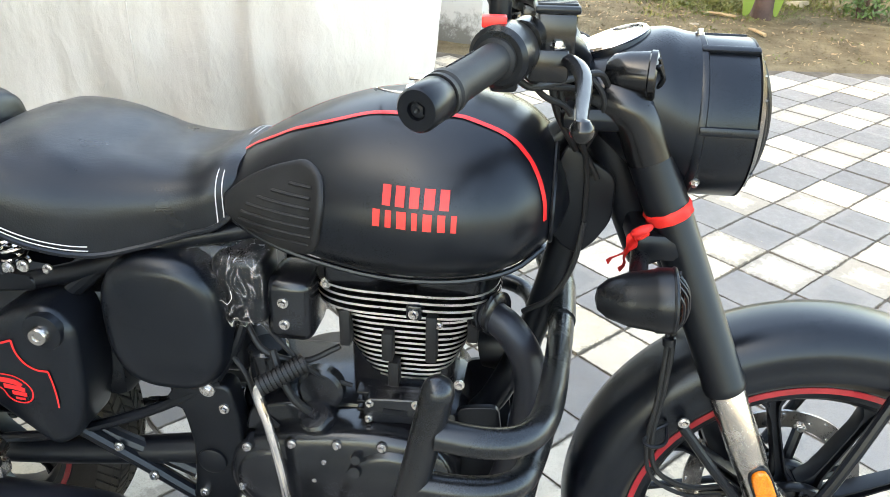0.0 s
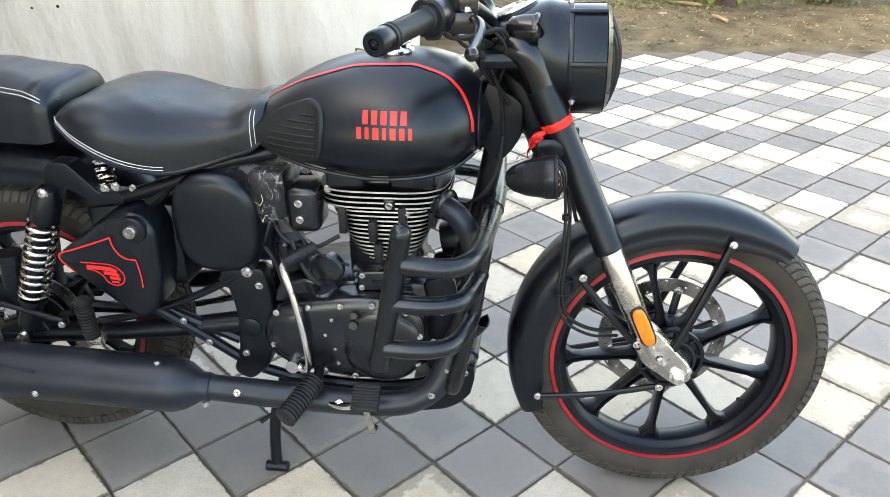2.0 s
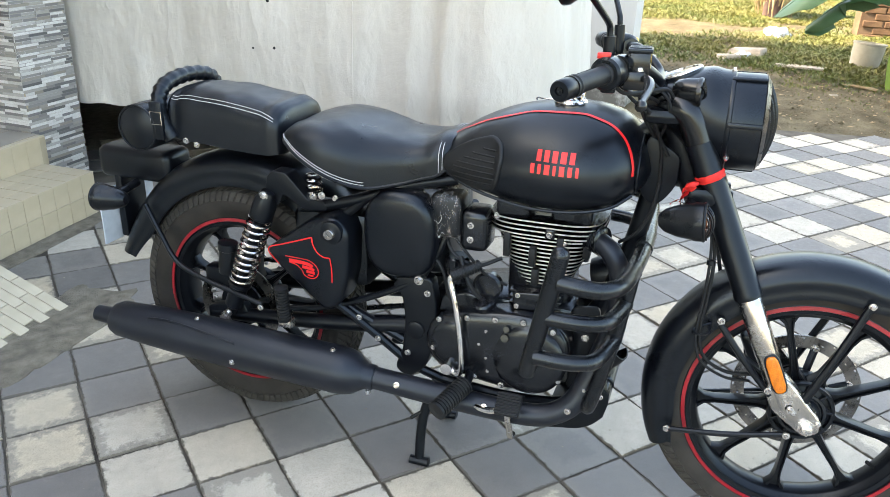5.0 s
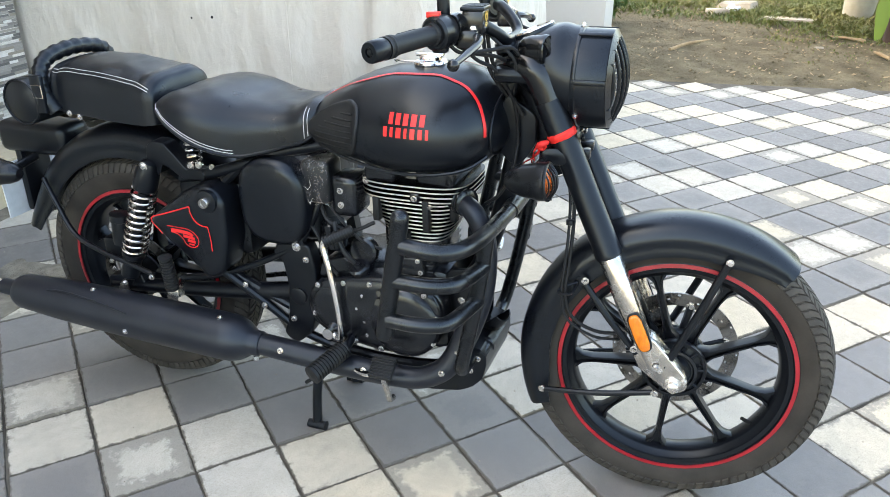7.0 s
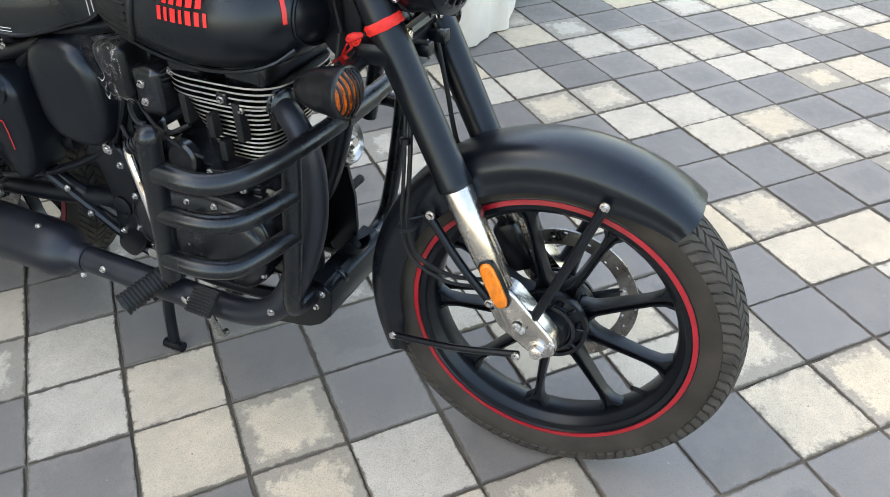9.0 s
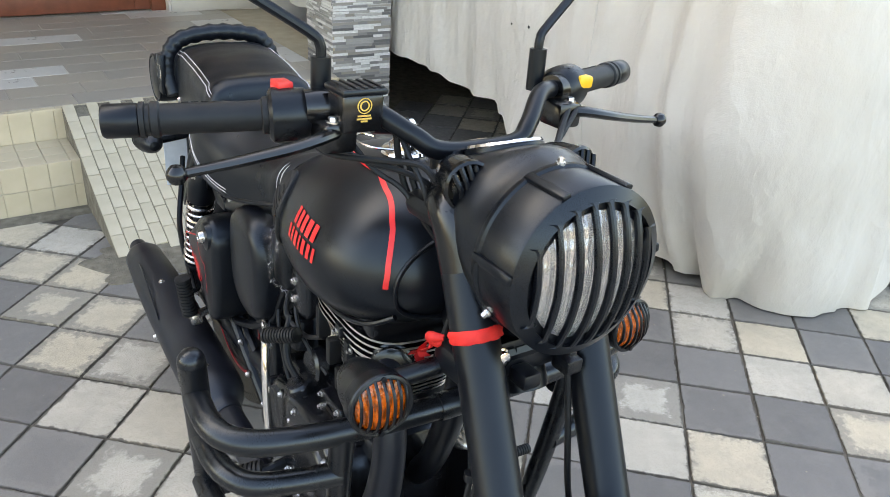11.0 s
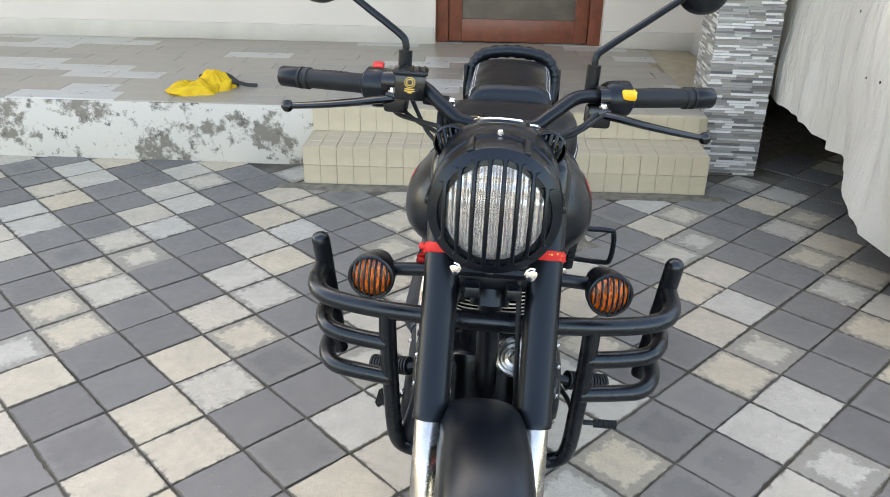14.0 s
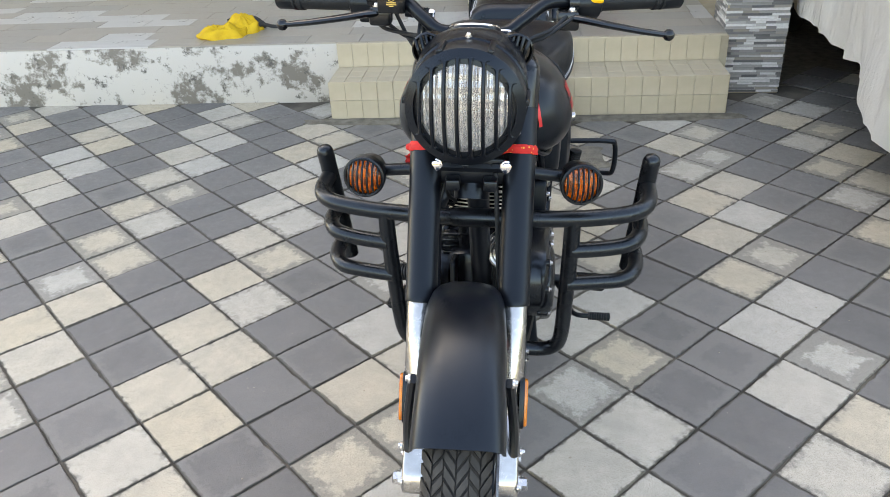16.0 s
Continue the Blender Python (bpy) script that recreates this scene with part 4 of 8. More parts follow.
# ---- the covered car ----
def build_car():
    car = holder("covered_car", pose(3.30, 1.895, 0, 0, 0, -4), "car under a loose white cloth cover beside the pillar", "car")
    x0, x1, yf, yb = 2.24, 3.76, -0.24, 4.0
    cx, cy = (x0 + x1) / 2, (yf + yb) / 2
    hx, hy = (x1 - x0) / 2, (yb - yf) / 2
    hem = spline([-0.25, 0.1, 0.22, 0.34, 0.45, 0.54, 0.66, 0.755, 0.83, 0.9, 1.03, 1.13, 1.18, 1.28, 1.47, 1.63, 1.93, 4.0], [0.004, 0.006, 0.03, 0.07, 0.112, 0.165, 0.174, 0.166, 0.20, 0.24, 0.295, 0.365, 0.385, 0.38, 0.365, 0.39, 0.385, 0.38])
    nlev, rad = 64, 0.36
    # walk round the plan, a rounded rectangle, at even steps: (x, y, outward normal)
    plan = []
    corners = ((x0 + rad, yf + rad, math.pi), (x1 - rad, yf + rad, 1.5 * math.pi), (x1 - rad, yb - rad, 2 * math.pi), (x0 + rad, yb - rad, 2.5 * math.pi))
    for k, (qx, qy, a0) in enumerate(corners):
        for i in range(22):
            a = a0 + math.pi / 2 * i / 22
            plan.append((qx + rad * math.cos(a), qy + rad * math.sin(a), math.cos(a), math.sin(a)))
        nx, ny, na = corners[(k + 1) % 4]
        a = a0 + math.pi / 2
        p0 = (qx + rad * math.cos(a), qy + rad * math.sin(a))
        p1 = (nx + rad * math.cos(a), ny + rad * math.sin(a))
        n = max(2, int(math.dist(p0, p1) / 0.024))
        for i in range(n):
            plan.append((p0[0] + (p1[0] - p0[0]) * i / n, p0[1] + (p1[1] - p0[1]) * i / n, math.cos(a), math.sin(a)))
    plan = [(px, py + min(1.0, max(0.0, (0.75 - py) / 0.5)) * (0.060 + 0.11 * (px - x0) / (x1 - x0)), sx, sy) for px, py, sx, sy in plan]
    nseg = len(plan)
    rings = []
    for j in range(nlev):
        v = j / (nlev - 1)
        ring = []
        for px, py, sx, sy in plan:
            zb = hem(py) + 0.012 * noise.noise((py * 9, 2, 2)) * min(1.0, max(0.0, py)) - 0.03 * math.exp(-((py - 1.15) / 0.02) ** 2) if sx < -0.5 and py > -0.05 else 0.006 + 0.11 / (1 + math.exp(-(px - 2.95) / 0.03))
            front = py < yf + 0.35
            if v < 0.72:
                z = zb + (1.22 - zb) * (v / 0.72)
                k = 1.0
            else:
                w = (v - 0.72) / 0.28
                z = 1.22 + 0.34 * math.sin(w * math.pi / 2)
                k = 1.0 - 0.985 * w ** 1.35
            out = 0.045 * math.sin(min(z, 1.2) / 1.2 * math.pi)
            low = max(0.0, 1 - z / 0.9)
            # hanging folds: long soft ridges that deepen and bunch towards the hem
            w1 = noise.noise((px * 3.1, py * 3.1, z * 0.35))
            w2 = noise.noise((px * 6.5 + 3, py * 6.5, z * 0.8 + 0.6 * w1))
            w3 = noise.noise((px * 13, py * 13, z * 2.2))
            corner = math.exp(-((py - 0.15) / 0.35) ** 2)
            fold = 0.026 * w1 + 0.028 * (1 - 2 * abs(w2)) * (0.15 + 1.5 * low * low + 0.9 * corner) + 0.004 * w3 * (0.3 + low + corner) + 0.03 * noise.noise((px * 1.4, py * 1.4, z * 1.2))
            fold += 0.07 * max(0.0, 1 - (z - zb) / 0.32) * noise.noise((px * 5, py * 5, 4 + z * 1.5))
            if front:
                fold += 0.03 * low * math.sin(px * 9 + 1.0)
            tuck = 0.24 * max(0.0, 1 - z / 0.6) ** 1.4 * min(1.0, max(0.0, (0.5 - py) / 0.35))
            fold -= tuck * (0.15 + 0.85 * abs(sx))
            f = (out + fold) * (1 if v < 0.85 else (1 - v) / 0.15)
            d = Vector((sx, sy)).normalized()
            ring.append((cx + (px - cx) * k + d.x * f - 3.25, cy + (py - cy) * k + d.y * f - 1.9, z + (0.006 * noise.noise((px * 5, py * 5, z * 3)) if v > 0.02 else 0.0)))
        rings.append(ring)
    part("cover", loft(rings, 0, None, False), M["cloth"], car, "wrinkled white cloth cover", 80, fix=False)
    # small burn holes and sewn seams on the near side
    skin = [Vector(q) for r in rings[:50] for q in r if q[0] < -0.8]
    for yy, zz, r in ((1.30, 0.93, 0.007), (1.005, 0.93, 0.008), (0.98, 0.74, 0.007), (1.09, 0.73, 0.005)):
        at = min(skin, key=lambda q: (q.y - (yy - 1.9)) ** 2 + (q.z - zz) ** 2)
        part("burn_hole", lathe([(r, -0.002), (r * 0.9, 0.001), (0, 0.0015)], at, (-1, 0, 0), 7), M["rubber"], car)
    for yy in (0.62, 2.1):
        near_i = min(range(nseg), key=lambda q: abs(rings[20][q][1] - (yy - 1.9)) + (9 if rings[20][q][0] > 0 else 0))
        line_pts = [Vector(rings[q][near_i]) + Vector((-0.001, 0.0, 0)) for q in range(1, 47)]
        part("sewn_seam", tube(line_pts, 0.0022, 5, 1, 0, None, smooth=False), M["cloth"], car)
    body = block((2.55 - 3.25, 0.25 - 1.9, 0.30), (3.62 - 3.25, 3.85 - 1.9, 1.1), 0.08)
    part("body", body, M["plastic"], car)
    for sx in (2.335, 3.5):
        for yy in (0.56, 3.3):
            c = (sx - 3.25, yy - 1.9, 0.3)
            wheel = part("wheel", lathe([(0.10, -0.002), (0.19, -0.004), (0.21, 0.02), (0.21, 0.16), (0.1, 0.17)], c, (1, 0, 0), 28), M["hub"], car)
            part("tyre", lathe([(0.205, -0.01), (0.255, -0.022), (0.29, 0.0), (0.30, 0.03), (0.30, 0.15), (0.29, 0.18), (0.205, 0.19)], c, (1, 0, 0), 36, closed=True), M["tyre"], wheel)
    return car


# ---- beyond the paving ----
def build_yard():
    rnd = random.Random(21)
    # grass: blades in tufts, thick on the lit strip and thin near the paving
    verts, faces = [], []
    n = 0
    while n < 22000:
        x, y = 5.0 + 10 * rnd.random() ** 0.9, rnd.uniform(-8.0, 2.0)
        x = yard_x(x, y)
        dens = 0.42 + 1.2 * noise.noise((x * 0.6, y * 0.6, 4)) + 0.4 * noise.noise((x * 1.9, y * 1.9, 9))
        near_k = min(1.0, max(0.03, (x - yard_x(6.1, y) + 0.5 * noise.noise((y * 0.8, 3, 1))) / 0.6))
        if rnd.random() > dens * near_k or (x < 5.6 and y > -0.3):
            continue
        n += 1
        z = soil_height(x, y)
        for k in range(9):
            a, hgt, lean = rnd.uniform(0, 6.28), rnd.uniform(0.008, 0.045) * (0.5 + 0.6 * near_k), rnd.uniform(0.4, 2.0)
            bx, by = x + rnd.gauss(0, 0.06), y + rnd.gauss(0, 0.06)
            w = rnd.uniform(0.003, 0.009)
            c, s = math.cos(a), math.sin(a)
            i = len(verts)
            m = lean * hgt
            verts += [(bx, by, z - 0.005), (bx - s * w + c * m * 0.5, by + c * w + s * m * 0.5, z + hgt * 0.7), (bx + c * m, by + s * m, z + hgt), (bx + s * w + c * m * 0.5, by - c * w + s * m * 0.5, z + hgt * 0.6)]
            faces.append((i, i + 1, i + 2, i + 3))
    me = bpy.data.meshes.new("grass")
    me.from_pydata(verts, [], faces)
    me.materials.append(M["grass"])
    tagged(new("grass", me), "sunlit yellow-green grass on the soil", "grass", kind="stuff")
    # clods and grit
    g = Geo()
    for _ in range(2600):
        x, y = rnd.uniform(4.75, 8.2), rnd.uniform(-6.0, -0.5)
        x = yard_x(x, y) + 0.05
        r = rnd.uniform(0.004, 0.013) * (1.8 if rnd.random() < 0.05 else 1)
        z = soil_height(x, y) + r * 0.25
        v = [(x + r * a * rnd.uniform(0.6, 1.2), y + r * b * rnd.uniform(0.6, 1.2), z + r * c * rnd.uniform(0.4, 0.8)) for a, b, c in ((1, 0, 0), (0, 1, 0), (-1, 0, 0), (0, -1, 0), (0, 0, 1), (0, 0, -1))]
        g.put(v, [(0, 1, 4), (1, 2, 4), (2, 3, 4), (3, 0, 4), (1, 0, 5), (2, 1, 5), (3, 2, 5), (0, 3, 5)])
    tagged(new("soil_clods", mesh_of("soil_clods", g, M["soil"], 20, fix=False)), "small clods of dry soil", "soil clods", kind="stuff")
    # dry leaves and twigs lying on the soil
    g = Geo()
    for _ in range(2400):
        x, y = rnd.uniform(4.85, 9.0), rnd.uniform(-6.0, -0.5)
        x = yard_x(x, y)
        z = soil_height(x, y) + 0.004
        a, l, w = rnd.uniform(0, 6.28), rnd.uniform(0.008, 0.024), rnd.uniform(0.003, 0.008)
        m = pose(x, y, z, rnd.uniform(-20, 20), rnd.uniform(-20, 20), math.degrees(a))
        g.put([m @ Vector(p) for p in ((-l, 0, 0), (-l * 0.3, w, 0.006), (l * 0.5, w * 0.8, 0.003), (l, 0, 0.008), (l * 0.4, -w, 0.004), (-l * 0.4, -w * 0.9, 0))], [(0, 5, 4, 3, 2, 1)])
    tagged(new("leaf_litter", mesh_of("leaf_litter", g, M["drystalk"], fix=False)), "dry leaves and twigs strewn on the soil", "leaf litter", kind="stuff")
    for x, y, l, turn in ((5.85, -0.95, 0.28, -35), (5.6, -2.3, 0.10, 20), (6.2, -2.15, 0.14, 65)):
        x = yard_x(x, y)
        z = soil_height(x, y) + 0.012
        thing("dry_stick", tube([(-l, 0, 0), (0, 0.02, 0.012), (l, 0, 0.004)], [0.014, 0.012, 0.008], 7), M["drystalk"], "dry pale stick lying on the soil", "stick", "sticks", at=pose(x, y, z, 0, 0, turn))
    for k, (x, y, s, turn) in enumerate(((7.3, -1.15, 0.14, 20), (7.5, -1.35, 0.17, 70), (6.75, -2.95, 0.10, 35), (7.05, -3.0, 0.12, 5), (5.9, -1.9, 0.045, 5), (6.9, -2.75, 0.09, 60))):
        x = yard_x(x, y)
        gg = Geo()
        block((-s, -s * 0.6, -0.02), (s, s * 0.6, s * 0.45), s * 0.16, 0, gg)
        gg.v = [(p[0] * (1 + 0.35 * noise.noise((p[0] * 9, p[1] * 9, k))), p[1] * (1 + 0.4 * noise.noise((p[1] * 9, p[2] * 9, k + 5))), p[2] * (1 + 0.4 * noise.noise((p[0] * 11, p[2] * 9, k + 8)))) for p in gg.v]
        thing("rubble_stone", gg, M["rubble"], "pale broken stone lying on the soil", "stone", "rubble", at=pose(x, y, soil_height(x, y) - 0.01, 0, 8, turn))


def banana_leaf(base, reach, width, droop, turn, rise, seed):
    """A long torn leaf on an arching rib."""
    rnd = random.Random(seed)
    g = Geo()
    n = 22
    c, s = math.cos(radians(turn)), math.sin(radians(turn))
    mid = []
    for i in range(n + 1):
        u = i / n
        r = reach * u
        z = rise * math.sin(min(1.0, u * 1.15) * math.pi * 0.62) - droop * u * u
        mid.append(Vector((base[0] + c * r, base[1] + s * r, base[2] + z)))
    for side in (-1, 1):
        tear = 0.0
        rows = []
        for i in range(4, n + 1):
            u = (i - 4) / (n - 4)
            w = width * math.sin(max(0.03, min(1, u * 0.94 + 0.06)) * math.pi) ** 0.55
            if rnd.random() < 0.25:
                tear = rnd.uniform(-0.12, 0.05)
            d = Vector((-s, c, 0)) * side
            p = mid[i]
            rows.append([p, p + d * w * 0.5 + Vector((0, 0, 0.02 * w)), p + d * w * 0.9 + Vector((0, 0, -0.22 * w + tear * 0.4)), p + d * w + Vector((c * tear, s * tear, -0.38 * w + tear * 0.5))])
        verts = [q for r in rows for q in r]
        lower = [q - Vector((0, 0, 0.004)) for q in verts]
        faces = []
        for i in range(len(rows) - 1):
            for k in range(3):
                a = i * 4 + k
                faces.append((a, a + 1, a + 5, a + 4))
        g.put(verts, faces)
        g.put(lower, [tuple(reversed(f)) for f in faces])
    tube(mid, [0.03, 0.016, 0.006], 7, 1, 0, g, smooth=False)
    return g


def build_plants():
    bx, by = 6.35, -2.51
    z0 = soil_height(bx, by)
    plant = holder("banana_plant", pose(bx, by, z0 - 0.02), "banana plant with a dark stem and broad torn leaves", "banana plant")
    part("trunk", tube([(0, 0, 0), (0.01, 0.0, 0.30), (0.02, 0.01, 0.60), (0.02, 0.02, 0.95)], [0.086, 0.070, 0.058, 0.045], 14), M["bark"], plant)
    for k, (reach, width, droop, turn, rise, zz) in enumerate(((1.10, 0.27, 0.58, 92, 0.40, 0.76), (0.82, 0.15, 0.42, 80, 0.22, 0.68), (0.60, 0.24, 0.34, 175, 0.36, 0.80), (0.80, 0.20, 0.22, -95, 0.30, 0.74), (0.70, 0.24, 0.10, 60, 0.50, 0.84), (1.0, 0.20, 0.25, 20, 0.55, 0.90), (0.95, 0.20, 0.40, -55, 0.55, 0.92), (0.9, 0.19, 0.30, 128, 0.55, 0.90))):
        part("leaf", banana_leaf((0.02, 0.02, zz), reach, width, droop, turn, rise, k), M["banana"], plant, angle=60, fix=False)
    for k, (turn, w) in enumerate(((100, 0.10), (-75, 0.09))):
        c, s = math.cos(radians(turn)), math.sin(radians(turn))
        g = Geo()
        n = 18
        for q in (0.0, 0.003):
            pts = []
            for i in range(n):
                a = 2 * math.pi * i / n
                r = 0.075 + w * (0.55 + 0.55 * math.cos(a)) * (1 + 0.08 * math.sin(3 * a + k))
                pts.append((c * r - s * q, s * r + c * q, 0.24 + 0.21 * math.sin(a) - 0.25 * (r - 0.1)))
            g.put(pts, [tuple(range(n))])
        part("young_leaf", g, M["youngleaf"], plant, "small yellow-green leaf at the foot", fix=False)
    # shrub of many small leaves
    rnd = random.Random(3)
    for sx, sy, sr, sh, seed in ((6.55, -3.40, 0.40, 1.25, 1), (7.6, -4.5, 0.7, 1.7, 2), (6.32, -0.12, 0.22, 0.5, 3)):
        z0 = soil_height(sx, sy)
        shrub = holder("shrub", pose(sx, sy, z0 - 0.02), "dense dark green shrub with small leaves", "shrub")
        for k in range(5):
            a = k * 1.3
            part("stem", tube([(0.05 * math.cos(a), 0.05 * math.sin(a), 0), (0.12 * math.cos(a), 0.12 * math.sin(a), sh * 0.35), (sr * 0.5 * math.cos(a), sr * 0.5 * math.sin(a), sh * 0.8)], [0.02, 0.013, 0.005], 6), M["bark"], shrub)
        verts, faces = [], []
        for _ in range(int(24000 * sr)):
            u, v, w = rnd.uniform(-1, 1), rnd.uniform(-1, 1), rnd.uniform(-1, 1)
            d = Vector((u, v, w))
            if d.length > 1 or d.length < 0.45:
                continue
            bulge = 1 + 0.35 * noise.noise(d * 2.3 + Vector((seed * 9, 0, 0)))
            p = Vector((d.x * sr * bulge, d.y * sr * bulge, sh * 0.5 + d.z * sh * 0.52 * bulge))
            if p.z < 0.03 or noise.noise(p * 4.5) < -0.25:
                continue
            m = Matrix.Translation(p) @ pose(0, 0, 0, rnd.uniform(-70, 70), rnd.uniform(-70, 70), rnd.uniform(0, 360))
            l = rnd.uniform(0.016, 0.034)
            i = len(verts)
            verts += [tuple(m @ Vector(q)) for q in ((-l, 0, 0), (0, l * 0.45, 0.004), (l, 0, 0), (0, -l * 0.45, 0.004))]
            faces.append((i, i + 1, i + 2, i + 3))
        me = bpy.data.meshes.new("crown")
        me.from_pydata(verts, [], faces)
        me.materials.append(M["shrub"])
        ob = new("crown", me)
        ob.parent = shrub


def build_brick_wall():
    wall = block((9.1, -4.9, -0.04), (9.3, -2.62, 0.60), 0)
    WALL_M = Matrix.Translation((0.20, -0.06, 0)) @ Matrix.Translation((9.1, -2.62, 0)) @ Matrix.Rotation(radians(6.2), 4, "Z") @ Matrix.Translation((-9.1, 2.62, 0))
    ob = tagged(new("wall_brick", mesh_of("wall_brick", wall, M["mudmortar"])), "low old wall of bare orange bricks", "brick wall", kind="structure")
    ob.matrix_basis = WALL_M
    proto = mesh_of("brick", block((-0.012, -0.1085, -0.0345), (0.012, 0.1085, 0.0345), 0.006, segs=1), M["brick"], 30)
    rnd = random.Random(2)
    for r in range(8):
        for k in range(11):
            if -4.95 + 0.23 * k + (0.115 if r % 2 else 0) > -2.70:
                continue
            b = new("brick", proto)
            b.parent = ob
            b.matrix_basis = pose(9.095 + rnd.uniform(-0.006, 0.004), -4.95 + 0.23 * k + (0.115 if r % 2 else 0) + rnd.uniform(-0.006, 0.006), 0.0 + 0.077 * r, rnd.uniform(-1, 1), 0, rnd.uniform(-1.5, 1.5))
    g = Geo()
    lathe([(0.125, 0.0), (0.135, 0.12), (0.14, 0.215), (0.148, 0.22), (0.148, 0.235), (0.132, 0.235), (0.125, 0.12), (0.11, 0.02)], (0, 0, 0), (0, 0, 1), 28, 0, g)
    thing("bucket", g, M["bucket"], "weathered grey bucket standing on the soil", "bucket", at=pose(7.32, -2.38, soil_height(7.32, -2.38) - 0.01, 4, 3, 0))
    old = holder("banana_plant", pose(10.75, -1.90, soil_height(10.75, -1.90) - 0.03), "old banana plant wrapped in dry brown hanging leaves", "banana plant")
    part("trunk", tube([(0, 0, 0), (0.02, 0, 0.6), (0.03, 0, 1.3)], [0.13, 0.11, 0.08], 12), M["bark"], old)
    for k in range(46):
        a = rnd.uniform(0, 6.28)
        r, top = rnd.uniform(0.12, 0.24), rnd.uniform(0.75, 1.25)
        x, y = r * math.cos(a), r * math.sin(a)
        part("dry_leaf", tube([(x * 0.4, y * 0.4, top), (x * 0.9, y * 0.9, top - 0.1), (x * 1.2 + rnd.gauss(0, 0.03), y * 1.2 + rnd.gauss(0, 0.03), top * 0.5), (x * 1.1, y * 1.1, rnd.uniform(0.05, 0.3))], [0.008, 0.026, 0.02, 0.005], 5, 3), M["drystalk"], old)
    for k, (reach, width, droop, turn, rise, zz) in enumerate(((0.75, 0.10, 0.5, 95, 0.18, 1.0), (0.9, 0.16, 0.3, 120, 0.3, 1.15), (0.8, 0.16, 0.4, -80, 0.3, 1.15), (0.7, 0.15, 0.5, -110, 0.2, 1.05))):
        part("leaf", banana_leaf((0.02, 0.0, zz), reach, width, droop, turn, rise, 30 + k), M["banana"], old, angle=60, fix=False)
    # litter thrown behind the banana plant: crumpled bags and a weathered board
    for k, (x, y, r, mat_name, word) in enumerate(((7.46, -3.0, 0.16, "plate", "white"), (7.43, -1.34, 0.10, "plate", "white"), (8.88, -1.77, 0.15, "plate", "white"), (7.36, -2.94, 0.07, "bluebag", "blue"))):
        gg = Geo()
        rings = []
        for jj in range(8):
            v = jj / 7
            ring = []
            for ii in range(18):
                a = 2 * math.pi * ii / 18
                q = Vector((math.cos(a) * math.cos(v * 1.5), math.sin(a) * math.cos(v * 1.5), math.sin(v * 1.5) * 0.75))
                q *= r * (1 + 0.55 * noise.noise(q * 2.2 + Vector((k * 7, 0, 0))) + 0.25 * noise.noise(q * 7))
                ring.append(q)
            rings.append(ring)
        thing("plastic_bag", loft(rings, 0, gg), M[mat_name], "crumpled " + word + " plastic bag lying on the grass", "plastic bag", "litter", at=pose(x, y, soil_height(x, y) - 0.02), angle=25)
    thing("board", block((-0.22, -0.09, 0), (0.22, 0.09, 0.02), 0.004), M["rubble"], "weathered board lying on the soil", "board", at=pose(6.98, -1.77, soil_height(6.98, -1.77) + 0.005, 3, 2, 70))


def build_bag():
    g = Geo()
    for k, (ox, oy, sx, sy, sz) in enumerate(((0, 0, 0.18, 0.11, 0.055), (0.12, 0.09, 0.13, 0.09, 0.075))):
        rings = []
        for j in range(13):
            v = j / 12
            ring = []
            for i in range(56):
                a = 2 * math.pi * i / 56
                wob = 1 + 0.3 * noise.noise((math.cos(a) * 1.6 + k * 5, math.sin(a) * 1.6, v * 2))
                r = math.cos(v * math.pi / 2) ** 0.6
                x, y = ox + sx * r * wob * math.cos(a), oy + sy * r * wob * math.sin(a)
                ring.append((x, y, sz * math.sin(v * math.pi / 2) * (1 + 0.7 * noise.noise((x * 14, y * 14, k)) + 0.5 * (0.5 - abs(noise.noise((x * 26, y * 26, k + 3)))))))
            rings.append(ring)
        loft(rings, 0, g)
    bag = thing("cloth_bag", g, M["yellow_cloth"], "crumpled yellow cloth with black straps on the porch floor", "cloth bag", at=pose(-0.80, 2.47, PORCH_Z, 0, 0, 12) @ Matrix.Diagonal((0.82, 0.8, 0.9, 1.0)))
    part("strap", tube([(0.18, 0.12, 0.02), (0.26, 0.10, 0.035), (0.33, 0.13, 0.012), (0.40, 0.12, 0.008)], 0.012, 7), M["black_strap"], bag, "black strap")
    part("strap", tube([(0.02, 0.13, 0.06), (0.10, 0.17, 0.07), (0.2, 0.16, 0.06), (0.26, 0.12, 0.03)], 0.022, 8), M["black_strap"], bag, "black strap")
    part("strap", tube([(0.14, 0.16, 0.05), (0.2, 0.2, 0.03), (0.27, 0.17, 0.012)], 0.016, 7), M["black_strap"], bag, "black strap")


pavement = build_ground()
before = set(bpy.data.objects)
build_house()
build_bag()
for ob in set(bpy.data.objects) - before:
    if ob.parent is None:
        ob.matrix_basis = HOUSE @ ob.matrix_basis
build_car()
build_yard()
build_plants()
build_brick_wall()
build_grit()


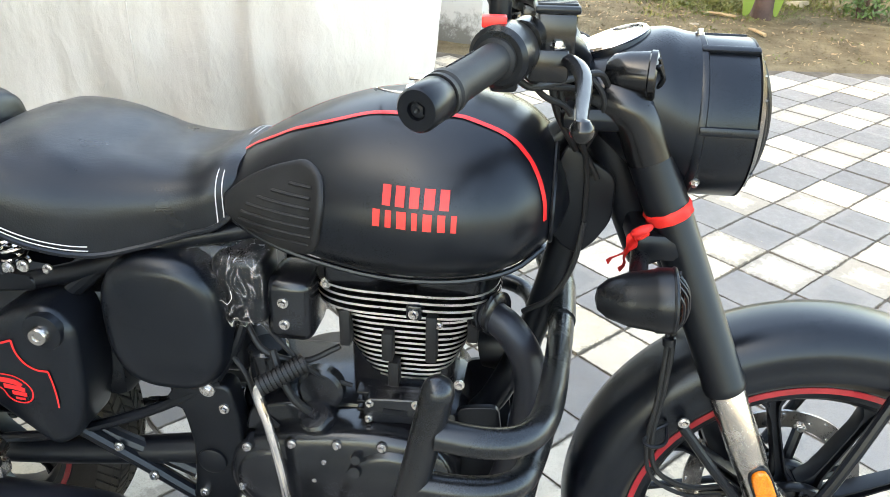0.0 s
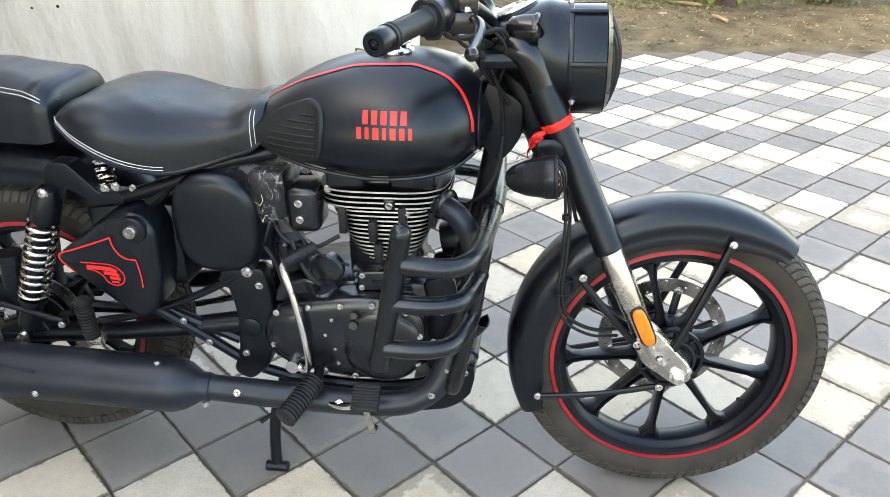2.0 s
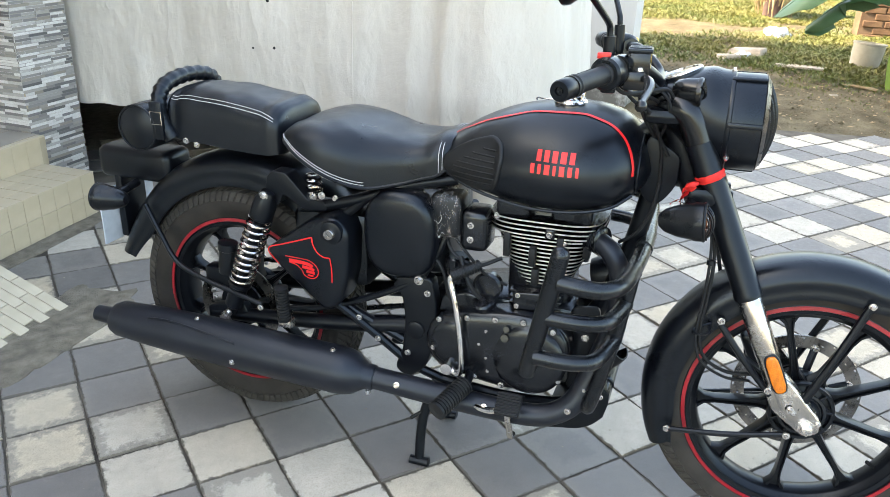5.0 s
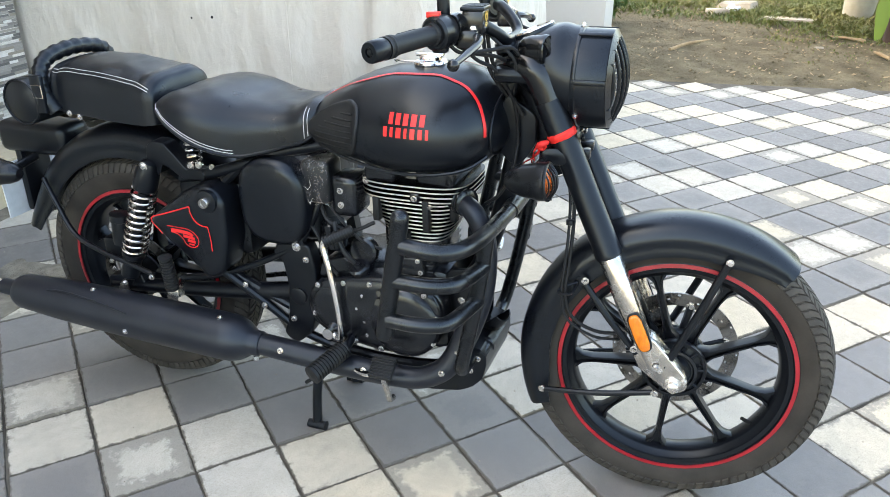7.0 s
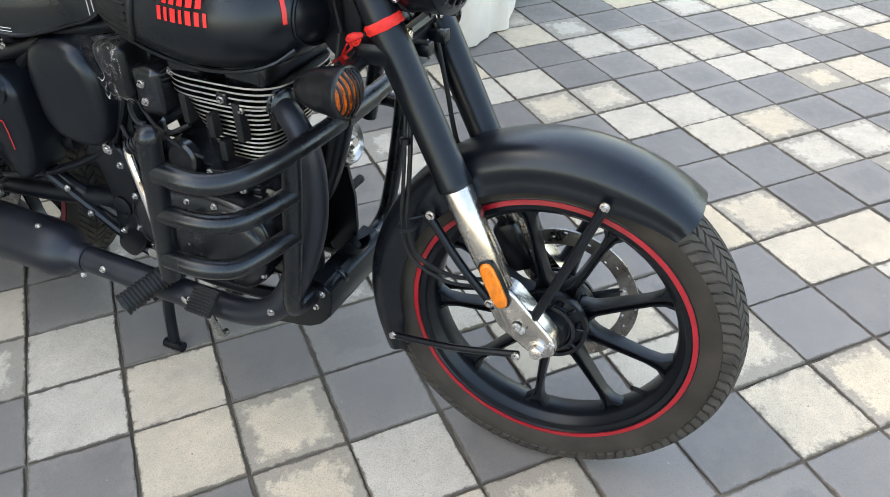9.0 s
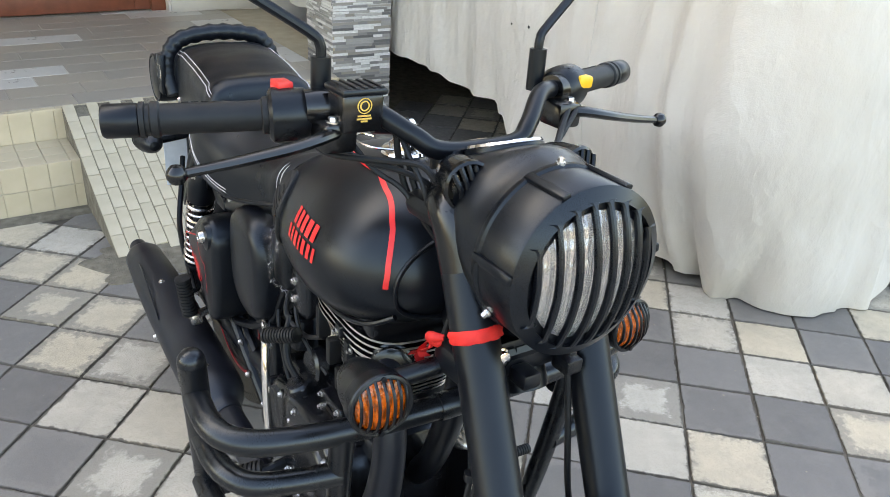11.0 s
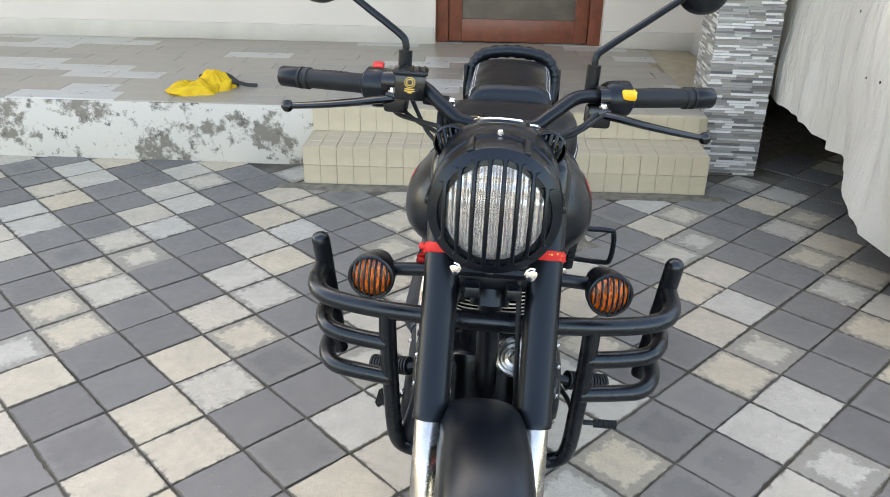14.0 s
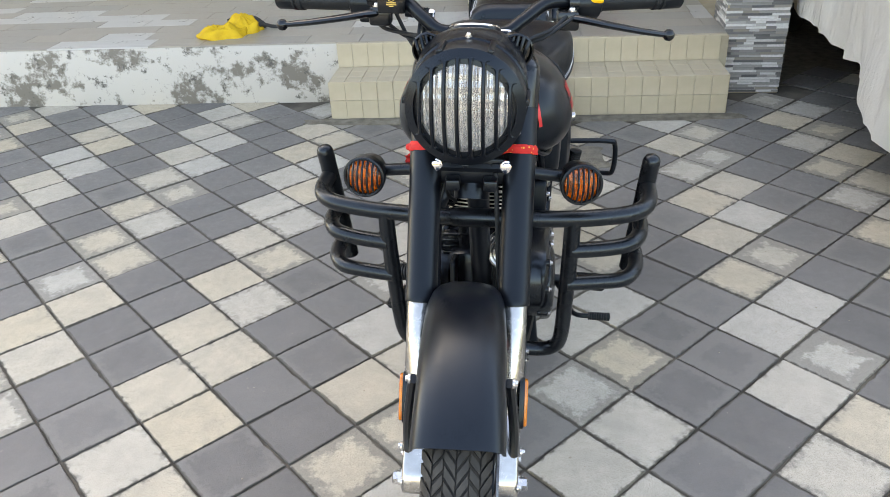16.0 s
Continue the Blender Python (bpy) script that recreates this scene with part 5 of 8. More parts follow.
# ---- the motorcycle: x ahead from the rear axle, y to its left, z up ----
HEADING, PITCH, LEAN = radians(4.1), radians(1.57), radians(1.28)
bike_m = Matrix.Translation((0.8126, 0.4543, -0.0223)) @ Matrix.Rotation(-math.pi / 2 - HEADING, 4, "Z") @ Matrix.Rotation(-PITCH, 4, "Y") @ Matrix.Rotation(-LEAN, 4, "X") @ Matrix.Diagonal((0.9873, 1.0, 0.992, 1.0))
RAKE = radians(24.0)
steer_axis = Vector((-math.sin(RAKE), 0, math.cos(RAKE)))
STEER = Matrix.Translation((1.03, 0, 0.98)) @ Matrix.Rotation(radians(4.8), 4, steer_axis) @ Matrix.Translation((-1.03, 0, -0.98))
BARS = STEER @ Matrix.Translation((0, -0.0095, 0))
# the lamp and its nacelle sit a little lower and turned back against the bars
NAC = STEER @ Matrix.Translation((0, -0.002, -0.010)) @ Matrix.Translation((1.03, 0, 0.95)) @ Matrix.Scale(1.03, 4) @ Matrix.Translation((-1.03, 0, -0.95)) @ Matrix.Translation((1.03, 0, 0.98)) @ Matrix.Rotation(radians(-4.0), 4, steer_axis) @ Matrix.Translation((-1.03, 0, -0.98))
bike = holder("motorcycle", bike_m, "matte black classic motorcycle with red trim on its centre stand", "motorcycle")
FRONT, REAR = (1.406, 0, 0.313), (0.010, 0, 0.349)
GUARD_C = (1.405, 0, 0.3215)


def both(name, g, mats, parent, label="", angle=35.0, steer=False):
    """The part and its mirror image on the other side."""
    a, b = g, g.mirrored()
    if steer:
        a, b = g.moved(STEER), b.moved(STEER)
    return part(name, a, mats, parent, label, angle), part(name, b, mats, parent, label, angle)


def fork_at(z):
    """The fork leg's x at height z."""
    return 1.252 + (0.585 - z) * math.tan(RAKE)


def screws(name, spots, parent, steer=False, mat="bolt", label="", m=None):
    """One part for each bolt: (place, radius, outward direction)."""
    for at, r, out in spots:
        g = bolt(at, r * 0.88, out)
        part(name, g.moved(m or STEER) if steer or m else g, M[mat], parent, label)


# --- wheels ---
def tyre_profile(R, rim, w):
    return [(rim - 0.004, -w * 0.36), (rim + 0.010, -w * 0.44), (rim + (R - rim) * 0.45, -w * 0.5), (R - 0.018, -w * 0.46), (R - 0.006, -w * 0.30), (R - 0.0015, -w * 0.12), (R, 0),
            (R - 0.0015, w * 0.12), (R - 0.006, w * 0.30), (R - 0.018, w * 0.46), (rim + (R - rim) * 0.45, w * 0.5), (rim + 0.010, w * 0.44), (rim - 0.004, w * 0.36)]


def tread_blocks(c, R, rim, w, n, g):
    """Raised herringbone blocks over the crown and shoulders of the tyre, parted by slanting grooves."""
    prof = tyre_profile(R, rim, w)[2:11]
    ss, rr = [p[1] for p in prof], [p[0] for p in prof]
    h = 0.0038

    def at(u, f, side, lift):
        out = max(0.0, (f - 0.40) / 0.095)
        r = float(np.interp(f * w, ss, rr)) + lift * (1 - 0.7 * out)
        return (c[0] + r * math.cos(u), c[1] + side * (f * w + lift * out), c[2] + r * math.sin(u))
    step = 2 * math.pi / n
    for k in range(n):
        for side in (-1, 1):
            shift = 0.5 * step if side > 0 else 0
            for fs, u0, skew, wid in (((0.012, 0.09, 0.175), 0.0, 3.1, 0.80), ((0.195, 0.26, 0.335), 0.45, -2.6, 0.76), ((0.355, 0.445, 0.486), 0.1, 4.2, 0.80)):
                verts, faces = [], []
                for f in fs:
                    u = (k + u0) * step + shift + skew * step * (f - fs[0]) * 2
                    verts += [at(u, f, side, -0.002), at(u + 0.05 * step, f, side, h), at(u + (wid - 0.05) * step, f, side, h), at(u + wid * step, f, side, -0.002)]
                for i in range(2):
                    for q in range(3):
                        a = i * 4 + q
                        faces.append((a, a + 1, a + 5, a + 4))
                g.put(verts, faces + [(0, 1, 2, 3), (8, 9, 10, 11)])
    return g


def spoke(c, ang, r0, r1, w0, w1, d0, d1, g, y=0.0):
    """A tapered cast spoke with a raised rib along it."""
    rings = []
    for i in range(8):
        u = i / 7
        r = r0 + (r1 - r0) * u
        w = w0 + (w1 - w0) * u
        if u > 0.75:
            w += (u - 0.75) ** 2 * 0.42
        if u < 0.2:
            w += (0.2 - u) ** 2 * 0.3
        d = d0 + (d1 - d0) * u
        e = Vector((math.cos(ang), 0, math.sin(ang)))
        t = Vector((-math.sin(ang), 0, math.cos(ang)))
        p = Vector(c) + e * r + Vector((0, y, 0))
        sec = [(-w, -d * 0.7), (-w * 0.9, -d), (-w * 0.55, -d), (-w * 0.42, -d * 0.35), (w * 0.42, -d * 0.35), (w * 0.55, -d), (w * 0.9, -d), (w, -d * 0.7),
               (w, d * 0.7), (w * 0.9, d), (w * 0.55, d), (w * 0.42, d * 0.35), (-w * 0.42, d * 0.35), (-w * 0.55, d), (-w * 0.9, d), (-w, d * 0.7)]
        rings.append([p + t * a + Vector((0, b, 0)) for a, b in sec])
    return loft(rings, 0, g)


def build_wheel(name, c, R, rim, w, spokes, phase, disc_y, disc_r, steer):
    mv = (lambda g: g.moved(STEER)) if steer else (lambda g: g)
    a = w * 0.5
    ring = lathe([(rim + 0.004, -a * 0.78), (rim + 0.006, -a * 0.84), (rim, -a * 0.88), (rim - 0.005, -a * 0.87), (rim - 0.007, -a * 0.80), (rim - 0.016, -a * 0.78), (rim - 0.018, -a * 0.68), (rim - 0.027, -a * 0.52), (rim - 0.030, -a * 0.44), (rim - 0.033, 0),
                  (rim - 0.030, a * 0.44), (rim - 0.027, a * 0.52), (rim - 0.018, a * 0.68), (rim - 0.016, a * 0.78), (rim - 0.007, a * 0.80), (rim - 0.005, a * 0.87), (rim, a * 0.88), (rim + 0.006, a * 0.84), (rim + 0.004, a * 0.78), (rim - 0.006, a * 0.4), (rim - 0.006, -a * 0.4)], c, (0, 1, 0), 96, closed=True)
    wheel = part(name, mv(ring), M["satin"], bike, "black cast alloy wheel with a red rim line")
    for k in range(spokes):
        part("spoke", mv(spoke(c, phase + 2 * math.pi * k / spokes, 0.060, rim - 0.024, 0.0088, 0.0058, 0.016, 0.012, Geo())), M["satin"], wheel)
    part("hub", mv(lathe([(0.018, -0.062), (0.034, -0.06), (0.038, -0.042), (0.046, -0.030), (0.060, -0.026), (0.062, -0.034), (0.069, -0.034), (0.071, -0.026), (0.068, -0.018), (0.058, -0.014), (0.045, 0.0), (0.058, 0.014), (0.068, 0.018), (0.071, 0.026), (0.069, 0.034), (0.062, 0.034), (0.060, 0.026), (0.046, 0.030), (0.04, 0.045), (0.03, 0.055)], c, (0, 1, 0), 48)), M["satin"], wheel)
    for q in (-1, 1):
        for k in range(spokes):
            ang = phase + 2 * math.pi * (k + 0.5) / spokes
            m = Matrix.Translation(c) @ Matrix.Rotation(-ang, 4, "Y")
            part("hub_rib", mv(block((0.040, 0.030 * q - 0.007, -0.0028), (0.064, 0.030 * q + 0.005, 0.0028), 0.0012, m=m, segs=1)), M["satin"], wheel)
    for q in (-1, 1):
        part("bearing_cap", mv(lathe([(0.050, 0.0), (0.050, 0.004), (0.044, 0.005), (0.040, 0.002), (0.024, 0.002), (0.022, 0.007), (0.0, 0.007)], (c[0], c[1] + 0.040 * q, c[2]), (0, q, 0), 36)), M["engine"], wheel)
        for k in range(6):
            ang = 2 * math.pi * k / 6 + 0.2
            g = bolt((c[0] + 0.054 * math.cos(ang), c[1] + 0.029 * q, c[2] + 0.054 * math.sin(ang)), 0.0052, (0, q, 0))
            part("hub_bolt", mv(g), M["satin"], wheel)
    part("tyre", mv(lathe(tyre_profile(R - 0.004, rim, w), c, (0, 1, 0), 110, closed=True)), M["tyre"], wheel, "dusty black tyre", 50)
    part("tread", mv(tread_blocks(c, R - 0.004, rim, w, 96, Geo())), M["tread"], wheel)
    for s in (-1, 1):
        part("rim_stripe", mv(lathe([(rim + 0.0042, s * a * 0.87), (rim + 0.0042, s * (a * 0.875 + 0.0012)), (rim - 0.0042, s * (a * 0.885 + 0.0018)), (rim - 0.0042, s * a * 0.85)], c, (0, 1, 0), 96, closed=True)), M["rimred"], wheel, "red rim line")
    s = 1 if disc_y > 0 else -1
    d = Geo()
    n, bands = 144, 9
    rad = [disc_r - 0.030 * i / bands for i in range(bands + 1)]
    pierced = {(k, b) for k in range(0, n, 4) for b in ((1,), (4,), (7,))[(k // 4) % 3]}
    v = [(c[0] + r * math.cos(2 * math.pi * k / n), c[1] + disc_y + z, c[2] + r * math.sin(2 * math.pi * k / n)) for z in (-0.0022, 0.0022) for r in rad for k in range(n)]
    half_n = n * (bands + 1)
    solid = lambda k, b: 0 <= b < bands and (k % n, b) not in pierced
    faces = []
    for b in range(bands):
        for k in range(n):
            if not solid(k, b):
                continue
            q = (b * n + k, b * n + (k + 1) % n, (b + 1) * n + (k + 1) % n, (b + 1) * n + k)
            faces += [q, tuple(i + half_n for i in reversed(q))]
            for (e0, e1), open_side in (((q[0], q[1]), not solid(k, b - 1)), ((q[1], q[2]), not solid(k + 1, b)), ((q[2], q[3]), not solid(k, b + 1)), ((q[3], q[0]), not solid(k - 1, b))):
                if open_side:
                    faces.append((e1, e0, e0 + half_n, e1 + half_n))
    d.put(v, faces)
    disc = part("brake_disc", mv(d), M["disc"], wheel, "drilled steel brake disc", 30)
    part("disc_carrier", mv(lathe([(0.052, disc_y - s * 0.016), (0.062, disc_y - s * 0.010), (0.062, disc_y - s * 0.004), (0.040, disc_y - s * 0.004)], c, (0, 1, 0), 40)), M["satin"], disc)
    for k in range(6):
        carrier = Geo()
        ang = 2 * math.pi * k / 6 + 0.3
        e = Vector((math.cos(ang), 0, math.sin(ang)))
        p0, p1 = Vector(c) + e * 0.05 + Vector((0, disc_y - s * 0.012, 0)), Vector(c) + e * (disc_r - 0.026) + Vector((0, disc_y, 0))
        tube([p0, p1], 0.009, 8, 1, 0, carrier, smooth=False)
        part("carrier_arm", mv(carrier), M["satin"], disc)
        part("carrier_bolt", mv(bolt(p1 + Vector((0, -s * 0.004, 0)), 0.006, (0, -s, 0))), M["bolt"], disc)
    v = tube([(c[0] + (rim - 0.028) * math.cos(-0.62), c[1] - 0.004, c[2] + (rim - 0.028) * math.sin(-0.62)), (c[0] + (rim - 0.06) * math.cos(-0.60), c[1] - 0.022, c[2] + (rim - 0.06) * math.sin(-0.60))], 0.0045, 8, 1, smooth=False)
    part("valve", mv(v), M["rubber"], wheel)
    return wheel


build_wheel("front_wheel", FRONT, 0.3285, 0.250, 0.096, 9, radians(-95), 0.062, 0.140, True)
build_wheel("rear_wheel", REAR, 0.3265, 0.231, 0.118, 9, radians(-80), -0.072, 0.120, False)


# --- mudguards ---
def mudguard(c, R, a0, a1, hw, drop, flare0=0.0, flare1=0.0, n=60):
    """A deep curved mudguard with a rolled lower edge and a pressed line along each side."""
    rings = []
    outer = [(-1.0, 1.0), (-1.02, 0.94), (-0.985, 0.8), (-0.97, 0.62), (-0.985, 0.58), (-0.95, 0.42), (-0.86, 0.24), (-0.68, 0.09), (-0.38, 0.015), (0, 0)]
    outer = outer + [(-p, q) for p, q in reversed(outer[:-1])]
    t = 0.0035
    inner = [(p * (1 - t / hw), min(q + t / drop, 1.0)) for p, q in reversed(outer)]
    for i in range(n + 1):
        u = i / n
        a = radians(a0 + (a1 - a0) * u)
        k = 1.0
        rr = R + flare0 * max(0, 1 - u / 0.18) ** 2 + flare1 * max(0, (u - 0.82) / 0.18) ** 2
        dd = drop * (0.62 + 0.38 * min(1.0, u / 0.14)) * (0.75 + 0.25 * min(1.0, (1 - u) / 0.10))
        ring = []
        for p, q in outer + inner:
            r = rr - dd * q
            ring.append((c[0] + r * math.cos(a), c[1] + hw * p * k, c[2] + r * math.sin(a)))
        rings.append(ring)
    return loft(rings)


fg = part("front_mudguard", mudguard(GUARD_C, 0.3435, 50, 204, 0.067, 0.074).moved(STEER), M["paint"], bike, "matte black front mudguard", 45)
rg = part("rear_mudguard", mudguard((0.034, 0, 0.364), 0.398, 22, 168, 0.078, 0.082, 0, 0.02), M["paint"], bike, "matte black rear mudguard", 45)
for y in (-1, 1):
    for p, q, r in (((1.487, 0.072, 0.594), (1.385, 0.092, 0.35), 0.0085), ((1.206, 0.078, 0.515), (1.325, 0.094, 0.375), 0.0075), ((1.130, 0.084, 0.248), (1.372, 0.098, 0.288), 0.0065)):
        p, q = (p[0], p[1] * y, p[2]), (q[0], q[1] * y, q[2])
        mid = ((p[0] + q[0]) / 2, (p[1] + q[1]) / 2 + 0.004 * y, (p[2] + q[2]) / 2 - 0.004)
        part("mudguard_stay", tube([p, mid, q], r, 10, 5).moved(STEER), M["satin"], fg)
    screws("mudguard_bolt", [((x, yy * y, z), 0.0062, (0, y, 0)) for x, yy, z in ((1.487, 0.078, 0.594), (1.206, 0.083, 0.524), (1.126, 0.088, 0.250), (1.368, 0.106, 0.352), (1.318, 0.103, 0.388), (1.37, 0.107, 0.29))], fg, True)


# --- front fork ---
def fork_leg(s):
    y = 0.081 * s
    top = (fork_at(0.966), y, 0.966)
    mid = (fork_at(0.587), y, 0.587)
    g = Geo()
    d = Vector((math.sin(RAKE), 0, -math.cos(RAKE)))
    L = (Vector(mid) - Vector(top)).length
    lathe([(0.0, -0.004), (0.022, -0.003), (0.0265, 0.004), (0.0278, 0.012), (0.0278, L - 0.012), (0.029, L - 0.010), (0.029, L), (0.022, L)], top, d, 30, 0, g)
    leg = part("fork_leg", g.moved(STEER), M["satin"], bike, "black fork shroud over a polished slider")
    sl = Geo()
    L2 = 0.262
    lathe([(0.0225, -0.002), (0.0245, 0.001), (0.0245, 0.13), (0.0235, 0.14), (0.0225, 0.15), (0.0225, L2 - 0.03), (0.021, L2), (0.0, L2 + 0.003)], mid, d, 28, 0, sl)
    # cast lug that carries the axle ahead of the slider
    e = Vector(mid) + d * (L2 - 0.045)
    lug = rounded([(e.x - 0.022, e.z + 0.035), (e.x + 0.015, e.z + 0.03), (FRONT[0] + 0.026, FRONT[2] + 0.02), (FRONT[0] + 0.03, FRONT[2] - 0.012), (FRONT[0] - 0.002, FRONT[2] - 0.026), (e.x - 0.006, e.z - 0.05), (e.x - 0.026, e.z - 0.01)], 0.012)
    slab(lug, 0.062 * s, 0.1 * s, 0.006, 0, 0, sl)
    part("slider", sl.moved(STEER), M["alu"], leg, "polished aluminium fork slider")
    ax = Geo()
    lathe([(0.019, 0.0), (0.019, 0.006), (0.0125, 0.007), (0.0125, 0.02), (0.009, 0.022)], (FRONT[0], 0.096 * s, FRONT[2]), (0, s, 0), 6, 0, ax)
    screws("lug_bolt", [((FRONT[0] + 0.022, 0.1 * s, FRONT[2] + 0.012), 0.005, (0, s, 0)), ((FRONT[0] - 0.03, 0.1 * s, FRONT[2] + 0.03), 0.005, (0, s, 0))], leg, True)
    part("axle_nut", ax.moved(STEER), M["bolt"], leg)
    # amber side reflector on a black backing
    c = Vector((1.327, 0, 0.430))
    u, w = d, Vector((math.cos(RAKE), 0, math.sin(RAKE)))

    def plate(hl, hw, y0, y1, bev):
        poly = []
        for k in range(24):
            a = 2 * math.pi * k / 24
            p = c + u * (math.copysign(abs(math.cos(a)) ** 0.45, math.cos(a)) * hl) + w * (math.copysign(abs(math.sin(a)) ** 0.7, math.sin(a)) * hw)
            poly.append((p.x, p.z))
        return slab(poly, y0 * s, y1 * s, bev)
    back = part("reflector", plate(0.047, 0.0165, 0.098, 0.107, 0.002).moved(STEER), M["plastic"], leg)
    part("reflector_lens", plate(0.043, 0.0135, 0.1065, 0.113, 0.003).moved(STEER), M["reflector"], leg, "amber reflector")
    top_nut = lathe([(0.013, 0.0), (0.013, 0.006), (0.009, 0.009), (0.0, 0.009)], (top[0], y, 0.968), (-d).to_tuple(), 6)
    part("fork_cap", top_nut.moved(STEER), M["chrome"], leg)
    return leg


for s in (-1, 1):
    fork_leg(s)
for s in (-1, 1):
    sh = tube([(fork_at(0.90), 0.081 * s, 0.90), (fork_at(0.944), 0.081 * s, 0.944), (fork_at(0.957) - 0.012, 0.078 * s, 0.961), (1.045, 0.064 * s, 0.966), (1.008, 0.038 * s, 0.955)], [0.0282, 0.0295, 0.030, 0.028, 0.02], 20, 6)
    shoulder = part("fork_shoulder", sh.moved(STEER), M["gloss"], bike, "rounded black fork shoulder")
    nut = lathe([(0.0155, -0.006), (0.0155, 0.001), (0.0125, 0.003), (0.0125, 0.006), (0.0085, 0.009), (0.0, 0.0095)], (1.072, 0.078 * s, 0.9905), (-0.12, 0, 1), 20)
    part("shoulder_nut", nut.moved(STEER), M["chrome"], shoulder, "chrome fork top nut")
yokes = block((1.0, -0.100, 0.930), (1.085, 0.100, 0.962), 0.014)
block((1.10, -0.108, 0.775), (1.165, 0.108, 0.812), 0.01, 0, yokes)
tube([(1.025, 0, 1.0), (1.145, 0, 0.74)], 0.032, 18, 1, 0, yokes, smooth=False)
tube([(1.155, -0.062, 0.806), (1.155, 0.062, 0.806)], 0.012, 10, 1, 0, yokes, smooth=False)
part("fork_yoke", yokes.moved(STEER), M["satin"], bike)
for y in (-0.063, 0.059):
    part("yoke_bolt", lathe([(0.0118, 0), (0.0118, 0.005), (0.0095, 0.006), (0.0095, 0.011), (0.006, 0.0125), (0, 0.0125)], (1.164, y, 0.812), (1, 0, 0), 18).moved(STEER), M["chrome"], bike)
bracket = part("lamp_bracket", block((1.156, -0.082, 0.800), (1.162, 0.078, 0.824), 0.004).moved(STEER), M["satin"], bike, "black plate below the headlamp")
for y in (-0.046, 0.042):
    part("bracket_slot", block((1.1622, y - 0.009, 0.806), (1.1640, y + 0.009, 0.817), 0.004).moved(STEER), M["rubber"], bracket)
caliper = block((1.285, 0.045, 0.35), (1.335, 0.095, 0.45), 0.010, m=Matrix.Translation((1.31, 0, 0.4)) @ Matrix.Rotation(-0.42, 4, "Y") @ Matrix.Translation((-1.31, 0, -0.4)))
tube([(1.305, 0.09, 0.38), (1.305, 0.105, 0.38)], 0.018, 14, 1, 0, caliper, smooth=False)
part("brake_caliper", caliper.moved(STEER), M["satin"], bike, "black front brake caliper")


# --- headlamp, nacelle and dials ---
LAMP_Z = 0.944


def nacelle():
    tops = spline([1.005, 1.03, 1.07, 1.105, 1.125, 1.145, 1.16], [1.004, 1.014, 1.030, 1.043, 1.046, 1.042, 1.040])
    bots = spline([1.005, 1.03, 1.07, 1.105, 1.13, 1.16], [0.965, 0.94, 0.905, 0.875, 0.86, 0.850])
    wid = spline([1.005, 1.03, 1.07, 1.105, 1.13, 1.16], [0.05, 0.068, 0.082, 0.09, 0.0935, 0.095])
    rings = []
    for i in range(22):
        x = 1.005 + 0.153 * i / 21
        zt, zb, w = tops(x), bots(x), wid(x)
        zc = (zt + zb) / 2
        flat = max(0.0, 1 - abs(x - 1.07) / 0.07)
        ring = []
        for k in range(40):
            a = 2 * math.pi * k / 40
            e = 1 - 0.35 * flat if math.sin(a) > 0 else 1.0
            ring.append((x, w * math.copysign(abs(math.cos(a)) ** e, math.cos(a)), zc + (zt - zb) / 2 * math.copysign(abs(math.sin(a)) ** e, math.sin(a))))
        rings.append(ring)
    return loft(rings)


nac = part("headlamp_nacelle", nacelle().moved(NAC), M["paint"], bike, "matte black headlamp nacelle", 50)
drum = lathe([(0.08, 1.15), (0.0945, 1.1555), (0.0962, 1.158), (0.0962, 1.164), (0.0935, 1.166), (0.0935, 1.218), (0.091, 1.222), (0.070, 1.226), (0.070, 1.2)], (0, 0, LAMP_Z), (1, 0, 0), 64)
lampshade = part("headlamp_cover", drum.moved(NAC), M["paint"], bike, "black headlamp cover with a barred grille")
for ang in (66, 114, 6, 174, -90):
    a = radians(ang)
    m = Matrix.Translation((0, 0, LAMP_Z)) @ Matrix.Rotation(-(a - math.pi / 2), 4, "X")
    part("cover_ridge", block((1.158, -0.005, 0.0925), (1.222, 0.005, 0.0985), 0.002, m=m).moved(NAC), M["paint"], lampshade)


def dome_x(r):
    return 1.222 + 0.030 * (1 - (r / 0.0935) ** 2)


g = Geo()
lathe([(0.0935, dome_x(0.0935)), (0.090, dome_x(0.090)), (0.084, dome_x(0.084)), (0.0795, dome_x(0.0795)), (0.0787, dome_x(0.0795) - 0.005), (0.089, 1.219)], (0, 0, LAMP_Z), (1, 0, 0), 64, 0, g, closed=True)
part("grille_ring", g.moved(NAC), M["paint"], lampshade, angle=50)
for k in range(8):
    y = (k - 3.5) * 0.0198
    hgt = math.sqrt(0.0812 ** 2 - y * y)
    rings = []
    for i in range(27):
        z = -hgt * math.cos(math.pi * i / 26)
        x = dome_x(math.sqrt(y * y + z * z)) - 0.0006
        e = max(0.0, 0.0066 - (hgt - abs(z)))
        w = 0.0031 + 0.0066 - math.sqrt(max(0.0, 0.0066 ** 2 - e * e))
        rings.append([(x - 0.006, y - w, LAMP_Z + z), (x - 0.001, y - w, LAMP_Z + z), (x + 0.001, y - w * 0.5, LAMP_Z + z), (x + 0.001, y + w * 0.5, LAMP_Z + z), (x - 0.001, y + w, LAMP_Z + z), (x - 0.006, y + w, LAMP_Z + z)])
    part("grille_bar", loft(rings).moved(NAC), M["paint"], lampshade)
